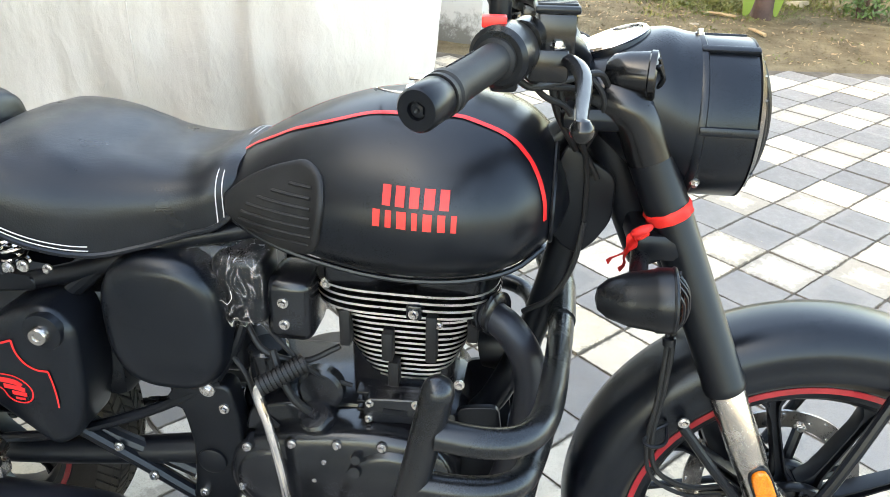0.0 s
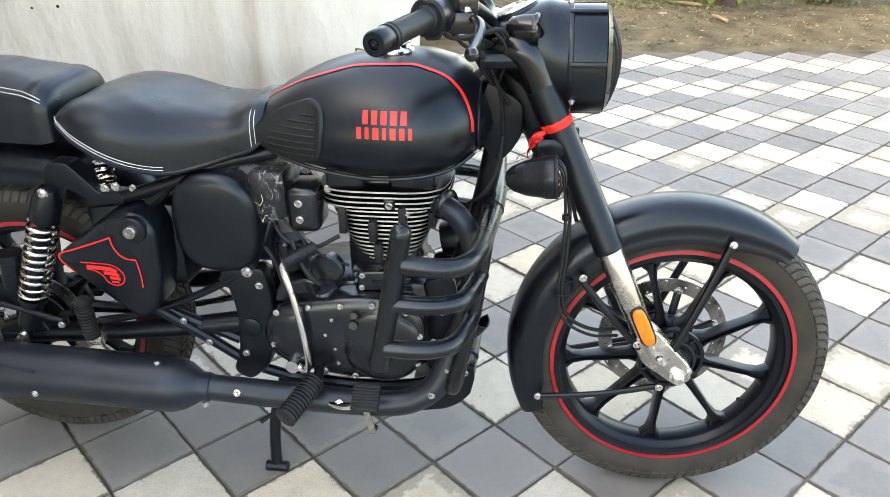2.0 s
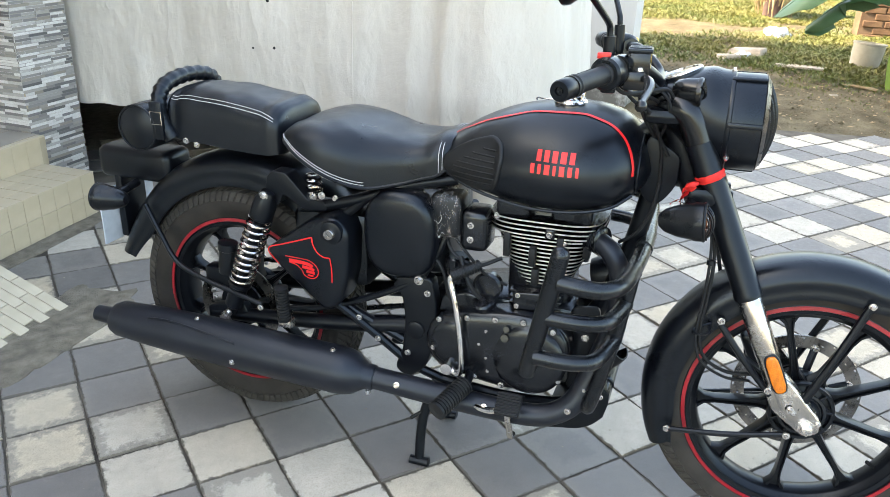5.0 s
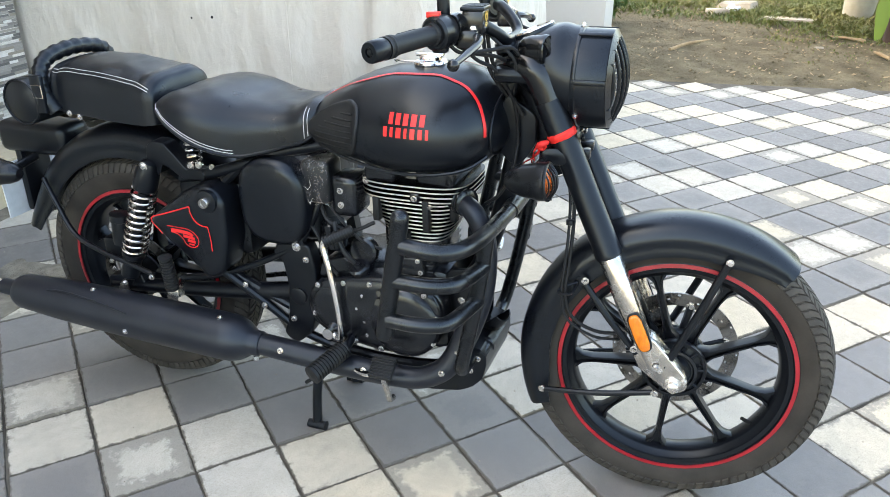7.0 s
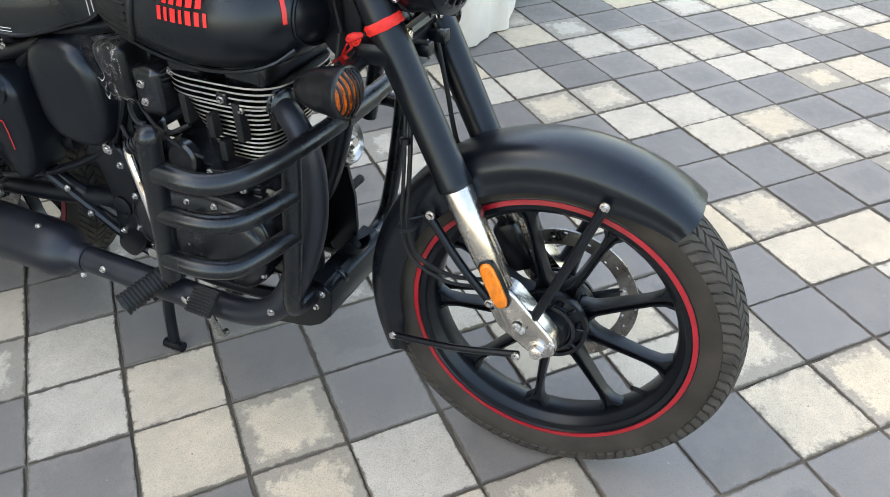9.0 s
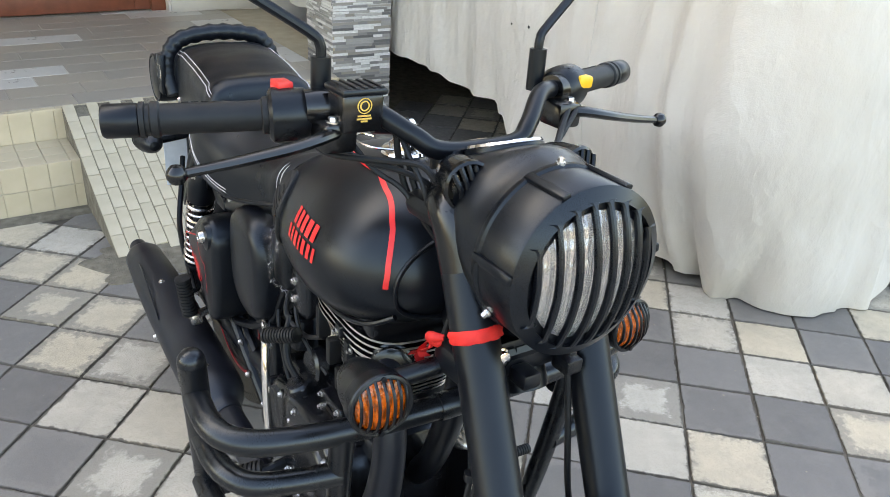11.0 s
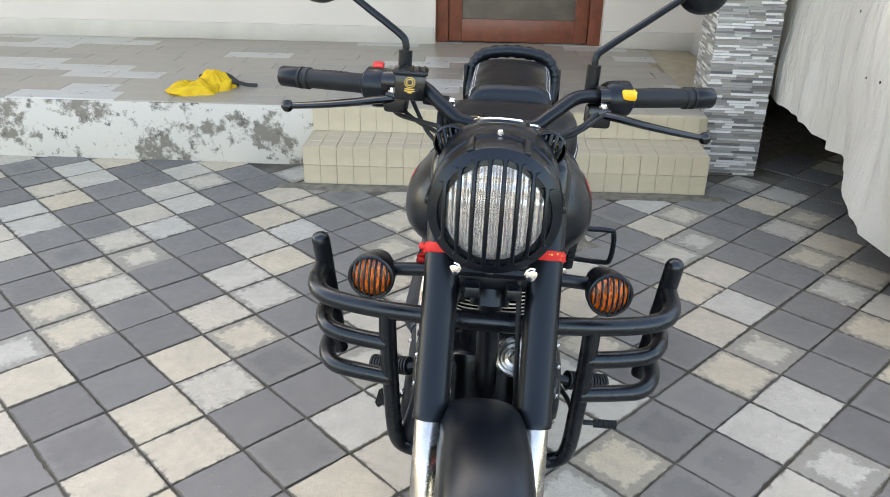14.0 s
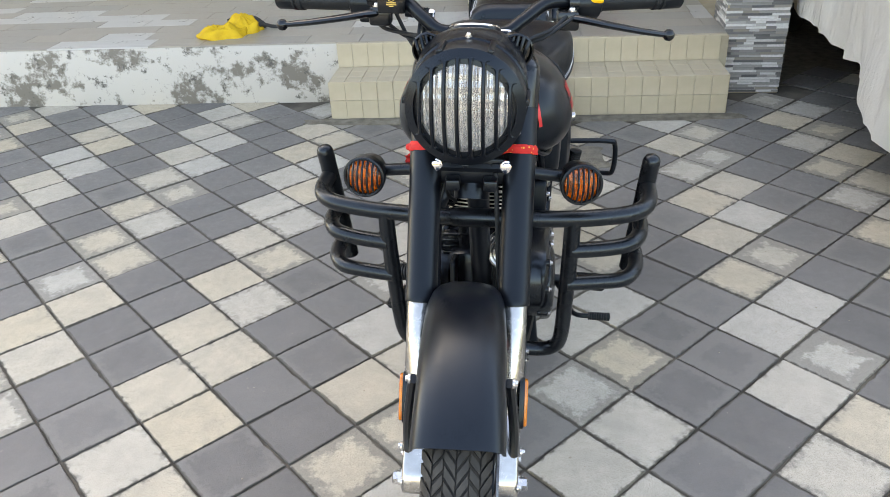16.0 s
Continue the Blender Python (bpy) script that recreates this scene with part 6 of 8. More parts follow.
part("lens", lathe([(0.084, 1.216), (0.07, 1.226), (0.05, 1.233), (0.025, 1.237), (0.0, 1.238), (0.0, 1.234), (0.025, 1.233), (0.05, 1.229), (0.07, 1.222), (0.078, 1.215)], (0, 0, LAMP_Z), (1, 0, 0), 48).moved(NAC), M["lens"], lampshade, "clear fluted headlamp glass")
part("lamp_bowl", lathe([(0.0860, 1.2135), (0.080, 1.2095), (0.064, 1.2020), (0.042, 1.1945), (0.014, 1.190), (0.012, 1.194), (0.011, 1.198), (0.0, 1.199)], (0, 0, LAMP_Z), (1, 0, 0), 48).moved(NAC), M["bowl"], lampshade, "chromed lamp bowl")
bulb = lathe([(0.0, 1.214), (0.008, 1.212), (0.0105, 1.205), (0.0105, 1.178), (0.0, 1.176)], (0, 0, LAMP_Z), (1, 0, 0), 20)
part("bulb_shield", bulb.moved(NAC), M["chrome"], lampshade, "small chrome bulb shield")
screws("cover_screw", [((1.166, -0.078, 0.888), 0.0045, (0, -1, -0.7)), ((1.166, 0.078, 0.888), 0.0045, (0, 1, -0.7)), ((1.16, 0, LAMP_Z + 0.0965), 0.0042, (0, 0, 1))], lampshade, False, m=NAC)
for s in (-1, 1):
    pl = lathe([(0.0, -0.026), (0.014, -0.024), (0.022, -0.016), (0.0255, 0.0), (0.027, 0.022), (0.0285, 0.0235), (0.0285, 0.030), (0.0255, 0.032), (0.0235, 0.022), (0.0, 0.022)], (1.078, 0.066 * s, 1.005), (0.97, 0.18 * s, 0.02), 30)
    block((1.066, 0.048 * s - 0.022, 1.004), (1.100, 0.048 * s + 0.022, 1.024), 0.006, 0, pl)
    pilot = part("pilot_lamp", pl.moved(NAC), M["gloss"], nac, "small black pilot lamp with a slotted guard")
    part("pilot_glass", lathe([(0.0, 0.027), (0.010, 0.0265), (0.0195, 0.024), (0.0195, 0.0225)], (1.078, 0.064 * s, 1.005), (0.97, 0.18 * s, 0.05), 20).moved(NAC), M["dialglass"], nac)
    for k in range(-2, 3):
        h = math.sqrt(max(0.0, 0.023 ** 2 - (k * 0.0085) ** 2))
        c = Vector((1.1095, 0.0695 * s + k * 0.0085, 1.0065))
        lean = Vector((0, 0.006 * s, 0))
        part("pilot_guard", tube([c - lean + Vector((-0.003, 0, -h)), c + Vector((0.004, 0, 0)), c + lean + Vector((-0.003, 0, h))], 0.0029, 6, 4).moved(NAC), M["plastic"], pilot)
dial_n = Vector((-0.36, 0, 0.93)).normalized()
for c, r, nm in (((1.062, 0.0, 1.0275), 0.043, "speedometer"), ((1.018, -0.046, 1.012), 0.019, "ammeter"), ((1.018, 0.046, 1.012), 0.018, "fuel_gauge")):
    ring = part(nm, lathe([(r - 0.006, 0.001), (r, 0.001), (r + 0.001, 0.003), (r - 0.001, 0.006), (r - 0.005, 0.006), (r - 0.006, 0.003)], c, dial_n, 40, closed=True).moved(NAC), M["chrome"], nac, "round dial in a chrome ring")
    part("dial_cup", lathe([(r - 0.008, -0.016), (r + 0.003, -0.016), (r + 0.0015, 0.0012), (r - 0.008, 0.0012)], c, dial_n, 40, closed=True).moved(NAC), M["paint"], ring)
    part("dial", lathe([(r - 0.005, -0.004), (r - 0.005, -0.001), (0.0, -0.001)], c, dial_n, 32).moved(NAC), M["dial"], ring)
    part("glass", lathe([(r - 0.005, 0.002), (r - 0.007, 0.004), (0.0, 0.005), (0.0, 0.0035), (r - 0.007, 0.0025)], c, dial_n, 32).moved(NAC), M["dialglass"], ring)
part("ignition_lock", lathe([(0.012, 0), (0.012, 0.008), (0.009, 0.010), (0.0, 0.010)], (1.012, 0.0, 1.012), dial_n, 18).moved(NAC), M["chrome"], nac)


# --- handlebar, grips, levers, mirrors ---
bar = tube([(0.869, -0.37, 1.028), (0.920, -0.232, 1.037), (0.944, -0.182, 1.047), (0.972, -0.13, 1.052), (1.008, -0.085, 1.026), (1.022, -0.05, 1.008), (1.022, 0.05, 1.008), (1.008, 0.085, 1.026), (0.972, 0.13, 1.052), (0.946, 0.182, 1.051), (0.927, 0.232, 1.049), (0.877, 0.37, 1.049)], 0.0118, 14, 6)
hbar = part("handlebar", bar.moved(BARS), M["satin"], bike, "black tubular handlebar")
for s in (-1, 1):
    a, b = (Vector((0.924, -0.222, 1.0375)), Vector((0.864, -0.383, 1.027))) if s < 0 else (Vector((0.930, 0.222, 1.049)), Vector((0.872, 0.383, 1.049)))
    d = (b - a)
    L = d.length
    prof = [(0.0205, 0.0), (0.0205, 0.006), (0.0168, 0.008), (0.0168, 0.112), (0.0195, 0.114), (0.0195, 0.121), (0.0172, 0.123), (0.0172, 0.127), (0.0195, 0.128), (0.0195, 0.133)]
    part("grip", lathe(prof, a, d, 28).moved(BARS), M["rubber"], hbar, "ribbed black rubber grip")
    emb = Geo()
    e = d.normalized()
    top = Vector((0, 0, 1)) - e * e.z
    front = e.cross(top) * (1 if s < 0 else -1)
    for row, n in ((0.25, 4), (-0.35, 5)):
        for k in range(n):
            c = a + e * (0.045 + 0.0105 * k)
            nn = (top * math.cos(0.9 + row) + front * math.sin(0.9 + row)).normalized()
            m = Matrix((e, nn.cross(e), nn)).transposed().to_4x4()
            m.translation = c + nn * 0.0166
            block((-0.004, -0.0035, 0), (0.004, 0.0035, 0.0012), 0.0005, 0, emb, m, 1)
    part("grip_relief", emb.moved(BARS), M["rubber"], hbar)
    end = lathe([(0.0175, 0.134), (0.0185, 0.136), (0.0185, 0.168), (0.0165, 0.171), (0.008, 0.171), (0.007, 0.167), (0.0, 0.167)], a, d, 28)
    part("bar_end", end.moved(BARS), M["satin"], hbar)
    part("bar_end_screw", lathe([(0.0058, 0.166), (0.0058, 0.1695), (0.003, 0.170), (0.0, 0.1685)], a, d, 6).moved(BARS), M["satin"], hbar)
    # switch housing
    sw = lathe([(0.012, -0.048), (0.024, -0.046), (0.029, -0.039), (0.0305, -0.02), (0.0305, -0.004), (0.026, 0.0), (0.012, 0.001)], a, d, 28)
    block((-0.014, -0.012, -0.036), (0.014, 0.012, -0.02), 0.005, 0, sw, Matrix.Translation(a - e * 0.022))
    housing = part("switch_housing", sw.moved(BARS), M["plastic"], hbar, "black switch housing")
    if s < 0:
        part("kill_switch", block((0.908, -0.214, 1.064), (0.932, -0.196, 1.075), 0.002).moved(BARS), M["switchred"], housing, "red kill switch")
    else:
        part("dip_switch", block((0.940, 0.205, 1.052), (0.966, 0.231, 1.069), 0.004).moved(BARS), M["switchyellow"], housing, "yellow switch")
        part("switch_knob", block((0.928, 0.190, 1.062), (0.950, 0.210, 1.076), 0.003).moved(BARS), M["plastic"], housing)
    # lever on its perch
    per = Geo()
    lathe([(0.02, -0.013), (0.021, 0.0), (0.02, 0.013)], (0.950, 0.178 * s, 1.050), (0.25, -0.95 * s, 0.05), 20, 0, per)
    block((0.955, 0.168 * s - 0.020, 1.008), (0.996, 0.168 * s + 0.020, 1.042), 0.006, 0, per)
    perch = part("lever_perch", per.moved(BARS), M["gloss"], hbar)
    lv = [(0.985, 0.168 * s, 1.031), (1.000, 0.195 * s, 1.030), (1.006, 0.228 * s, 1.025), (1.004, 0.262 * s, 1.019), (1.000, 0.297 * s, 1.013), (0.997, 0.325 * s, 1.009), (0.996, 0.341 * s, 1.007)]
    rings = []
    path = smooth_path(lv, 5)
    for i, p in enumerate(path):
        u = i / (len(path) - 1)
        w, h = 0.0105 - 0.0055 * u, 0.0075 - 0.0025 * u
        rings.append([(p.x + w * math.cos(q), p.y, p.z + h * math.sin(q)) for q in (2 * math.pi * k / 10 for k in range(10))])
    lev = loft(rings)
    lever = part("lever", lev.moved(BARS), M["gloss"], perch, "black lever with a ball end")
    ball = lathe([(0.0, -0.0105), (0.006, -0.0088), (0.0097, -0.004), (0.0105, 0.0), (0.0097, 0.004), (0.006, 0.0088), (0.0, 0.0105)], (0.996, 0.346 * s, 1.0065), (0, 0, 1), 20)
    part("lever_ball", ball.moved(BARS), M["gloss"], perch)
    part("pivot_bolt", bolt((0.984, 0.174 * s, 1.042), 0.0055, (0, 0, 1)).moved(BARS), M["bolt"], perch)
    # mirror
    st = tube([(0.926, 0.160 * s, 1.045), (0.924, 0.160 * s, 1.10)], 0.0118, 12, 1, smooth=False)
    end = Vector((0.878, -0.286, 1.196)) if s < 0 else Vector((0.876, 0.314, 1.226))
    tube([(0.924, 0.160 * s, 1.095), (0.923, 0.161 * s, 1.113), (0.919, 0.172 * s, 1.126), tuple(Vector((0.919, 0.172 * s, 1.126)).lerp(end, 0.5)), tuple(end)], 0.0062, 10, 6, 0, st)
    mir = part("mirror", st.moved(BARS), M["satin"], hbar, "black round mirror on a bent stem")
    c, n = ((0.858, -0.318, 1.210) if s < 0 else (0.858, 0.338, 1.240)), Vector((-0.93, -0.22 * s, -0.02))
    part("mirror_shell", lathe([(0.0, -0.030), (0.024, -0.027), (0.043, -0.017), (0.0515, -0.004), (0.0525, 0.004), (0.049, 0.005)], c, n, 36).moved(BARS), M["plastic"], mir)
    part("mirror_glass", lathe([(0.0485, 0.002), (0.0485, 0.0045), (0.0, 0.0048)], c, n, 32).moved(BARS), M["chrome"], mir)
res = block((0.962, -0.171, 1.032), (1.002, -0.121, 1.074), 0.004)
resv = part("brake_reservoir", res.moved(BARS), M["gloss"], hbar, "black brake fluid reservoir with a gold print")
lid_ob = part("reservoir_lid", block((0.959, -0.174, 1.073), (1.005, -0.118, 1.081), 0.003).moved(BARS), M["plastic"], resv)
for k in range(5):
    part("lid_rib", block((0.962, -0.167 + 0.010 * k, 1.080), (1.002, -0.162 + 0.010 * k, 1.083), 0.001).moved(BARS), M["plastic"], lid_ob)
gp = Geo()
c = (1.0022, -0.146, 1.0625)
lathe([(0.0088, 0.0), (0.0088, 0.0008), (0.0077, 0.0008), (0.0077, 0.0)], c, (1, 0, 0), 28, 0, gp, closed=True)
lathe([(0.0058, 0.0), (0.0058, 0.0008), (0.0043, 0.0008), (0.0043, 0.0)], c, (1, 0, 0), 24, 0, gp, closed=True)
for z, w in ((1.0515, 0.008), (1.0482, 0.009), (1.0455, 0.004)):
    block((1.0018, -0.146 - w, z - 0.0009), (1.0028, -0.146 + w, z + 0.0009), 0, 0, gp)
part("gold_print", gp.moved(BARS), M["gold"], resv, "gold roundel and print bars")
mc = tube([(0.98, -0.122, 1.034), (0.985, -0.080, 1.030)], 0.0105, 12, 1, smooth=False)
part("master_cylinder", mc.moved(BARS), M["satin"], hbar)
part("banjo_bolt", lathe([(0.0085, 0), (0.0085, 0.012), (0.006, 0.014), (0, 0.014)], (0.985, -0.084, 1.030), (0.1, 1, 0), 6).moved(BARS), M["chrome"], hbar)


# --- fuel tank ---
t_top = spline([0.572, 0.585, 0.61, 0.66, 0.73, 0.80, 0.87, 0.93, 0.975, 1.005, 1.022, 1.030], [0.838, 0.857, 0.874, 0.902, 0.930, 0.944, 0.949, 0.942, 0.924, 0.895, 0.862, 0.835])
t_bot = spline([0.572, 0.585, 0.61, 0.66, 0.73, 0.80, 0.87, 0.93, 0.975, 1.005, 1.022, 1.030], [0.800, 0.785, 0.772, 0.752, 0.735, 0.726, 0.728, 0.737, 0.752, 0.775, 0.797, 0.815])
t_wid = spline([0.572, 0.585, 0.61, 0.66, 0.73, 0.80, 0.87, 0.93, 0.975, 1.005, 1.022, 1.030], [0.062, 0.092, 0.114, 0.139, 0.159, 0.170, 0.175, 0.166, 0.142, 0.106, 0.072, 0.036])


def tank_section(x, n=44):
    zt, zb, w = t_top(x), t_bot(x), t_wid(x)
    zc = zb + (zt - zb) * 0.39
    out = []
    for k in range(n):
        a = 2 * math.pi * k / n
        c, s = math.cos(a), math.sin(a)
        y = w * math.copysign(abs(c) ** (0.98 if s >= 0 else 0.74), c)
        z = zc + (zt - zc) * abs(s) ** 0.98 if s >= 0 else zc - (zc - zb) * abs(s) ** 0.8
        out.append((x, y, z))
    return out


def tank_y(x, z):
    """Half the tank's width at x and height z."""
    zt, zb, w = t_top(x), t_bot(x), t_wid(x)
    zc = zb + (zt - zb) * 0.39
    s = min(1.0, abs((z - zc) / ((zt - zc) if z >= zc else (zc - zb))))
    s = s ** (1 / 0.98) if z >= zc else s ** (1 / 0.8)
    return w * max(0.0, 1 - s * s) ** (0.49 if z >= zc else 0.37)


xs = [0.572 + 0.458 * (0.5 - 0.5 * math.cos(math.pi * i / 46)) for i in range(47)]
tank = part("fuel_tank", loft([tank_section(x) for x in xs]), M["paint"], bike, "matte black teardrop fuel tank with red lining", 60)
lip = Geo()
for s in (-1, 1):
    pts = [(x, s * (tank_y(x, t_bot(x) + 0.02) + 0.001), t_bot(x) + 0.014) for x in [0.60 + 0.40 * i / 16 for i in range(17)]]
    tube(pts, 0.004, 8, 2, 0, lip)
part("tank_seam", lip, M["paint"], tank)
ring = tank_section(1.006)
part("tank_front_seam", tube([(p[0] + 0.002, p[1] * 1.02, 0.835 + (p[2] - 0.835) * 1.02) for p in ring], 0.0032, 7, 1, 0, None, smooth=False, closed=True), M["satin"], tank)


def on_tank(x, z, s, lift):
    y = tank_y(x, z)
    e = 1e-3
    nx = -(tank_y(x + e, z) - tank_y(x - e, z)) / (2 * e)
    nz = -(tank_y(x, z + e) - tank_y(x, z - e)) / (2 * e)
    n = Vector((nx, 1, nz)).normalized()
    return Vector((x + n.x * lift, s * (y + n.y * lift), z + n.z * lift))


line = smooth_path([(0.600, 0, 0.866), (0.645, 0, 0.888), (0.687, 0, 0.906), (0.762, 0, 0.928), (0.81, 0, 0.9345), (0.874, 0, 0.937), (0.908, 0, 0.933), (0.948, 0, 0.9195), (0.972, 0, 0.901), (0.988, 0, 0.877), (0.997, 0, 0.850), (0.999, 0, 0.828)], 8)
for s in (-1, 1):
    verts, faces = [], []
    mids = [on_tank(p.x, min(p.z, t_top(p.x) - 0.004), s, 0.0012) for p in line]
    rims = [on_tank(p.x, min(p.z, t_top(p.x) - 0.004), s, 0.0112) for p in line]
    for i, p in enumerate(mids):
        along = mids[min(i + 1, len(mids) - 1)] - mids[max(i - 1, 0)]
        across = along.cross(rims[i] - p).normalized() * 0.0036
        verts += [p - across, p + (rims[i] - p) * 0.03, p + across]
        if i:
            a = (i - 1) * 3
            faces += [(a, a + 1, a + 4, a + 3), (a + 1, a + 2, a + 5, a + 4)]
    part("tank_lining", Geo().put(verts, faces), M["red"], tank, "thin red lining", 80, fix=False)
    # knee pad with pressed ribs
    pad = rounded([(0.590, 0.822), (0.628, 0.852), (0.668, 0.872), (0.712, 0.886), (0.736, 0.874), (0.740, 0.845), (0.730, 0.79), (0.712, 0.772), (0.66, 0.772), (0.61, 0.785), (0.592, 0.80)], 0.016, 3)
    cc = Vector((0.672, 0.826))
    rings = []
    for f, lift in ((1.0, -0.002), (1.0, 0.0035), (0.975, 0.0055), (0.93, 0.0062), (0.88, 0.0058), (0.84, 0.0036), (0.5, 0.0034), (0.12, 0.0034)):
        rings.append([on_tank(cc.x + (p[0] - cc.x) * f, cc.y + (p[1] - cc.y) * f, s, lift) for p in pad])
    kp = part("knee_pad", loft(rings), M["rubber"], tank, "black ribbed rubber knee pad", 40)
    for k in range(7):
        z = 0.79 + 0.0115 * k
        x0, x1 = (0.612, 0.617, 0.622, 0.632, 0.648, 0.668, 0.692)[k], 0.722
        part("pad_rib", tube([on_tank(x0 + (x1 - x0) * i / 6, z, s, 0.0036) for i in range(7)], 0.0024, 6, 2), M["rubber"], kp)
    # the mark on the tank as two rows of plain red blocks
    for x0, x1, z0, z1, n in ((0.808, 0.893, 0.8535, 0.875, 5), (0.797, 0.903, 0.829, 0.8485, 7)):
        rnd = random.Random(n)
        wds = [rnd.uniform(0.75, 1.25) for k in range(n)]
        acc = 0.0
        for k in range(n):
            a0 = x0 + (x1 - x0) * (acc + 0.20) / sum(wds)
            acc += wds[k]
            a1 = x0 + (x1 - x0) * (acc - 0.20) / sum(wds)
            logo = Geo()
            us = [a0 + (a1 - a0) * i / 4 for i in range(5)]
            v = [on_tank(x, z, s, 0.0011) for z in (z0, (z0 + z1) / 2, z1) for x in us]
            logo.put(v, [(r * 5 + i, r * 5 + i + 1, r * 5 + i + 6, r * 5 + i + 5) for r in range(2) for i in range(4)])
            part("badge_block", logo, M["red"], tank, "plain red block of the tank badge", fix=False)
cap = lathe([(0.034, -0.008), (0.036, 0.0), (0.034, 0.004), (0.024, 0.006), (0.023, 0.012), (0.018, 0.016), (0.0, 0.017)], (0.845, -0.012, 0.950), (0.0, -0.05, 1), 36)
block((0.815, -0.022, 0.962), (0.875, -0.004, 0.969), 0.003, 0, cap)
part("fuel_cap", cap, M["chrome"], tank, "chrome fuel filler cap")
part("filler_wire", tube([(0.775, -0.03, 0.951), (0.782, -0.055, 0.96), (0.81, -0.075, 0.962), (0.85, -0.07, 0.962), (0.862, -0.04, 0.958)], 0.0018, 6, 6), M["chrome"], tank)


# --- seats ---
def cushion(xs, tops, edges, widths, under, n=24, crown=0.55):
    """A stuffed seat: a domed top that rolls over to an edge line on each side."""
    ft, fe, fw = spline(xs, tops), spline(xs, edges), spline(xs, widths)
    rings = []
    m = 40
    for i in range(m + 1):
        u = 0.5 - 0.5 * math.cos(math.pi * i / m)
        x = xs[0] + (xs[-1] - xs[0]) * u
        zt, ze, w = ft(x), fe(x), fw(x)
        ring = []
        for k in range(n + 1):
            a = math.pi * k / n
            c, s = math.cos(a), math.sin(a)
            y = w * math.copysign(abs(c) ** 0.62, c)
            z = ze + (zt - ze) * s ** crown
            z += 0.0035 * noise.noise((x * 11, y * 11, 3)) * s + 0.0016 * noise.noise((x * 32, y * 32, 8)) * s
            z += 0.005 * (0.5 - abs(noise.noise((x * 9 + y * 12, y * 5 - x * 4, 6)))) * math.sin(a) ** 0.5
            ring.append((x, y, z))
        for k in range(1, 8):
            v = k / 8
            ring.append((x, -w * 0.98 * (1 - 2 * v), ze - under))
        rings.append(ring)
    return loft(rings), ft, fe, fw


g, ft, fe, fw = cushion([0.198, 0.210, 0.24, 0.29, 0.36, 0.42, 0.48, 0.54, 0.585, 0.604], [0.838, 0.854, 0.869, 0.876, 0.871, 0.858, 0.850, 0.850, 0.863, 0.862], [0.838, 0.834, 0.820, 0.791, 0.757, 0.742, 0.750, 0.767, 0.783, 0.80], [0.085, 0.128, 0.162, 0.178, 0.172, 0.152, 0.132, 0.118, 0.110, 0.098], 0.006, crown=0.43)
seat = part("seat", g, M["leather"], bike, "black leatherette solo seat with white stitching", 60)
for s in (-1, 1):
    for off in (0.010, 0.016):
        pts = [(x, s * (fw(x) + 0.0012), fe(x) + off) for x in [0.214 + 0.205 * i / 20 for i in range(21)]]
        part("stitching", tube(pts, 0.0008, 5, 2), M["stitch"], seat)
    part("piping", tube([(x, s * fw(x), fe(x) + 0.003) for x in [0.203 + 0.399 * i / 30 for i in range(31)]], 0.0042, 7, 2), M["leather"], seat)
for x, w in ((0.589, 0.0008), (0.5815, 0.0008)):
    zt, ze, hw = ft(x), fe(x), fw(x)
    pts = []
    for k in range(25):
        a = math.pi * k / 24
        c, s = math.cos(a), math.sin(a)
        pts.append((x, hw * math.copysign(abs(c) ** 0.62, c) * 1.006, ze + (zt - ze) * s ** 0.43 + 0.0012))
    part("stitching", tube(pts, w, 5, 2), M["stitch"], seat)
em = Geo()
for r in (0.030, 0.026):
    tube([(0.31 + r * math.cos(a), r * math.sin(a) * 1.1, ft(0.31 + r * math.cos(a)) - 0.0022) for a in (2 * math.pi * k / 32 for k in range(32))], 0.0014, 5, 1, 0, em, smooth=False, closed=True)
for k in range(-2, 3):
    tube([(0.29, 0.008 * k, ft(0.29) - 0.0018), (0.33, 0.008 * k, ft(0.33) - 0.0018)], 0.0014, 5, 1, 0, em, smooth=False)
part("seat_emboss", em, M["leather"], seat)

g, pt, pe, pw = cushion([-0.135, -0.128, -0.10, -0.02, 0.07, 0.13, 0.168, 0.182, 0.188], [0.865, 0.895, 0.913, 0.917, 0.908, 0.897, 0.890, 0.875, 0.85], [0.812, 0.806, 0.800, 0.793, 0.786, 0.783, 0.785, 0.79, 0.80], [0.085, 0.105, 0.113, 0.116, 0.116, 0.115, 0.112, 0.103, 0.085], 0.006, crown=0.33)
pill = part("pillion_seat", g, M["leather"], bike, "black leatherette pillion pad with white stitching", 60)
for s in (-1, 1):
    for dz in (0.0, 0.006):
        pts = []
        for x in [-0.112 + 0.280 * i / 24 for i in range(25)]:
            f = 0.87 - dz * 9 - 2.2 * max(0.0, x - 0.13)
            q = f ** (1 / 0.33)
            pts.append((x, s * (pw(x) * math.sqrt(1 - q * q) ** 0.62 + 0.0015), pe(x) + (pt(x) - pe(x)) * f + 0.001))
        part("stitching", tube(pts, 0.0008, 5, 2), M["stitch"], pill)
    screws("seat_bolt", [((-0.044, 0.117 * s, 0.79), 0.006, (0, s, 0)), ((-0.075, 0.116 * s, 0.797), 0.006, (0, s, 0))], pill)
em = Geo()
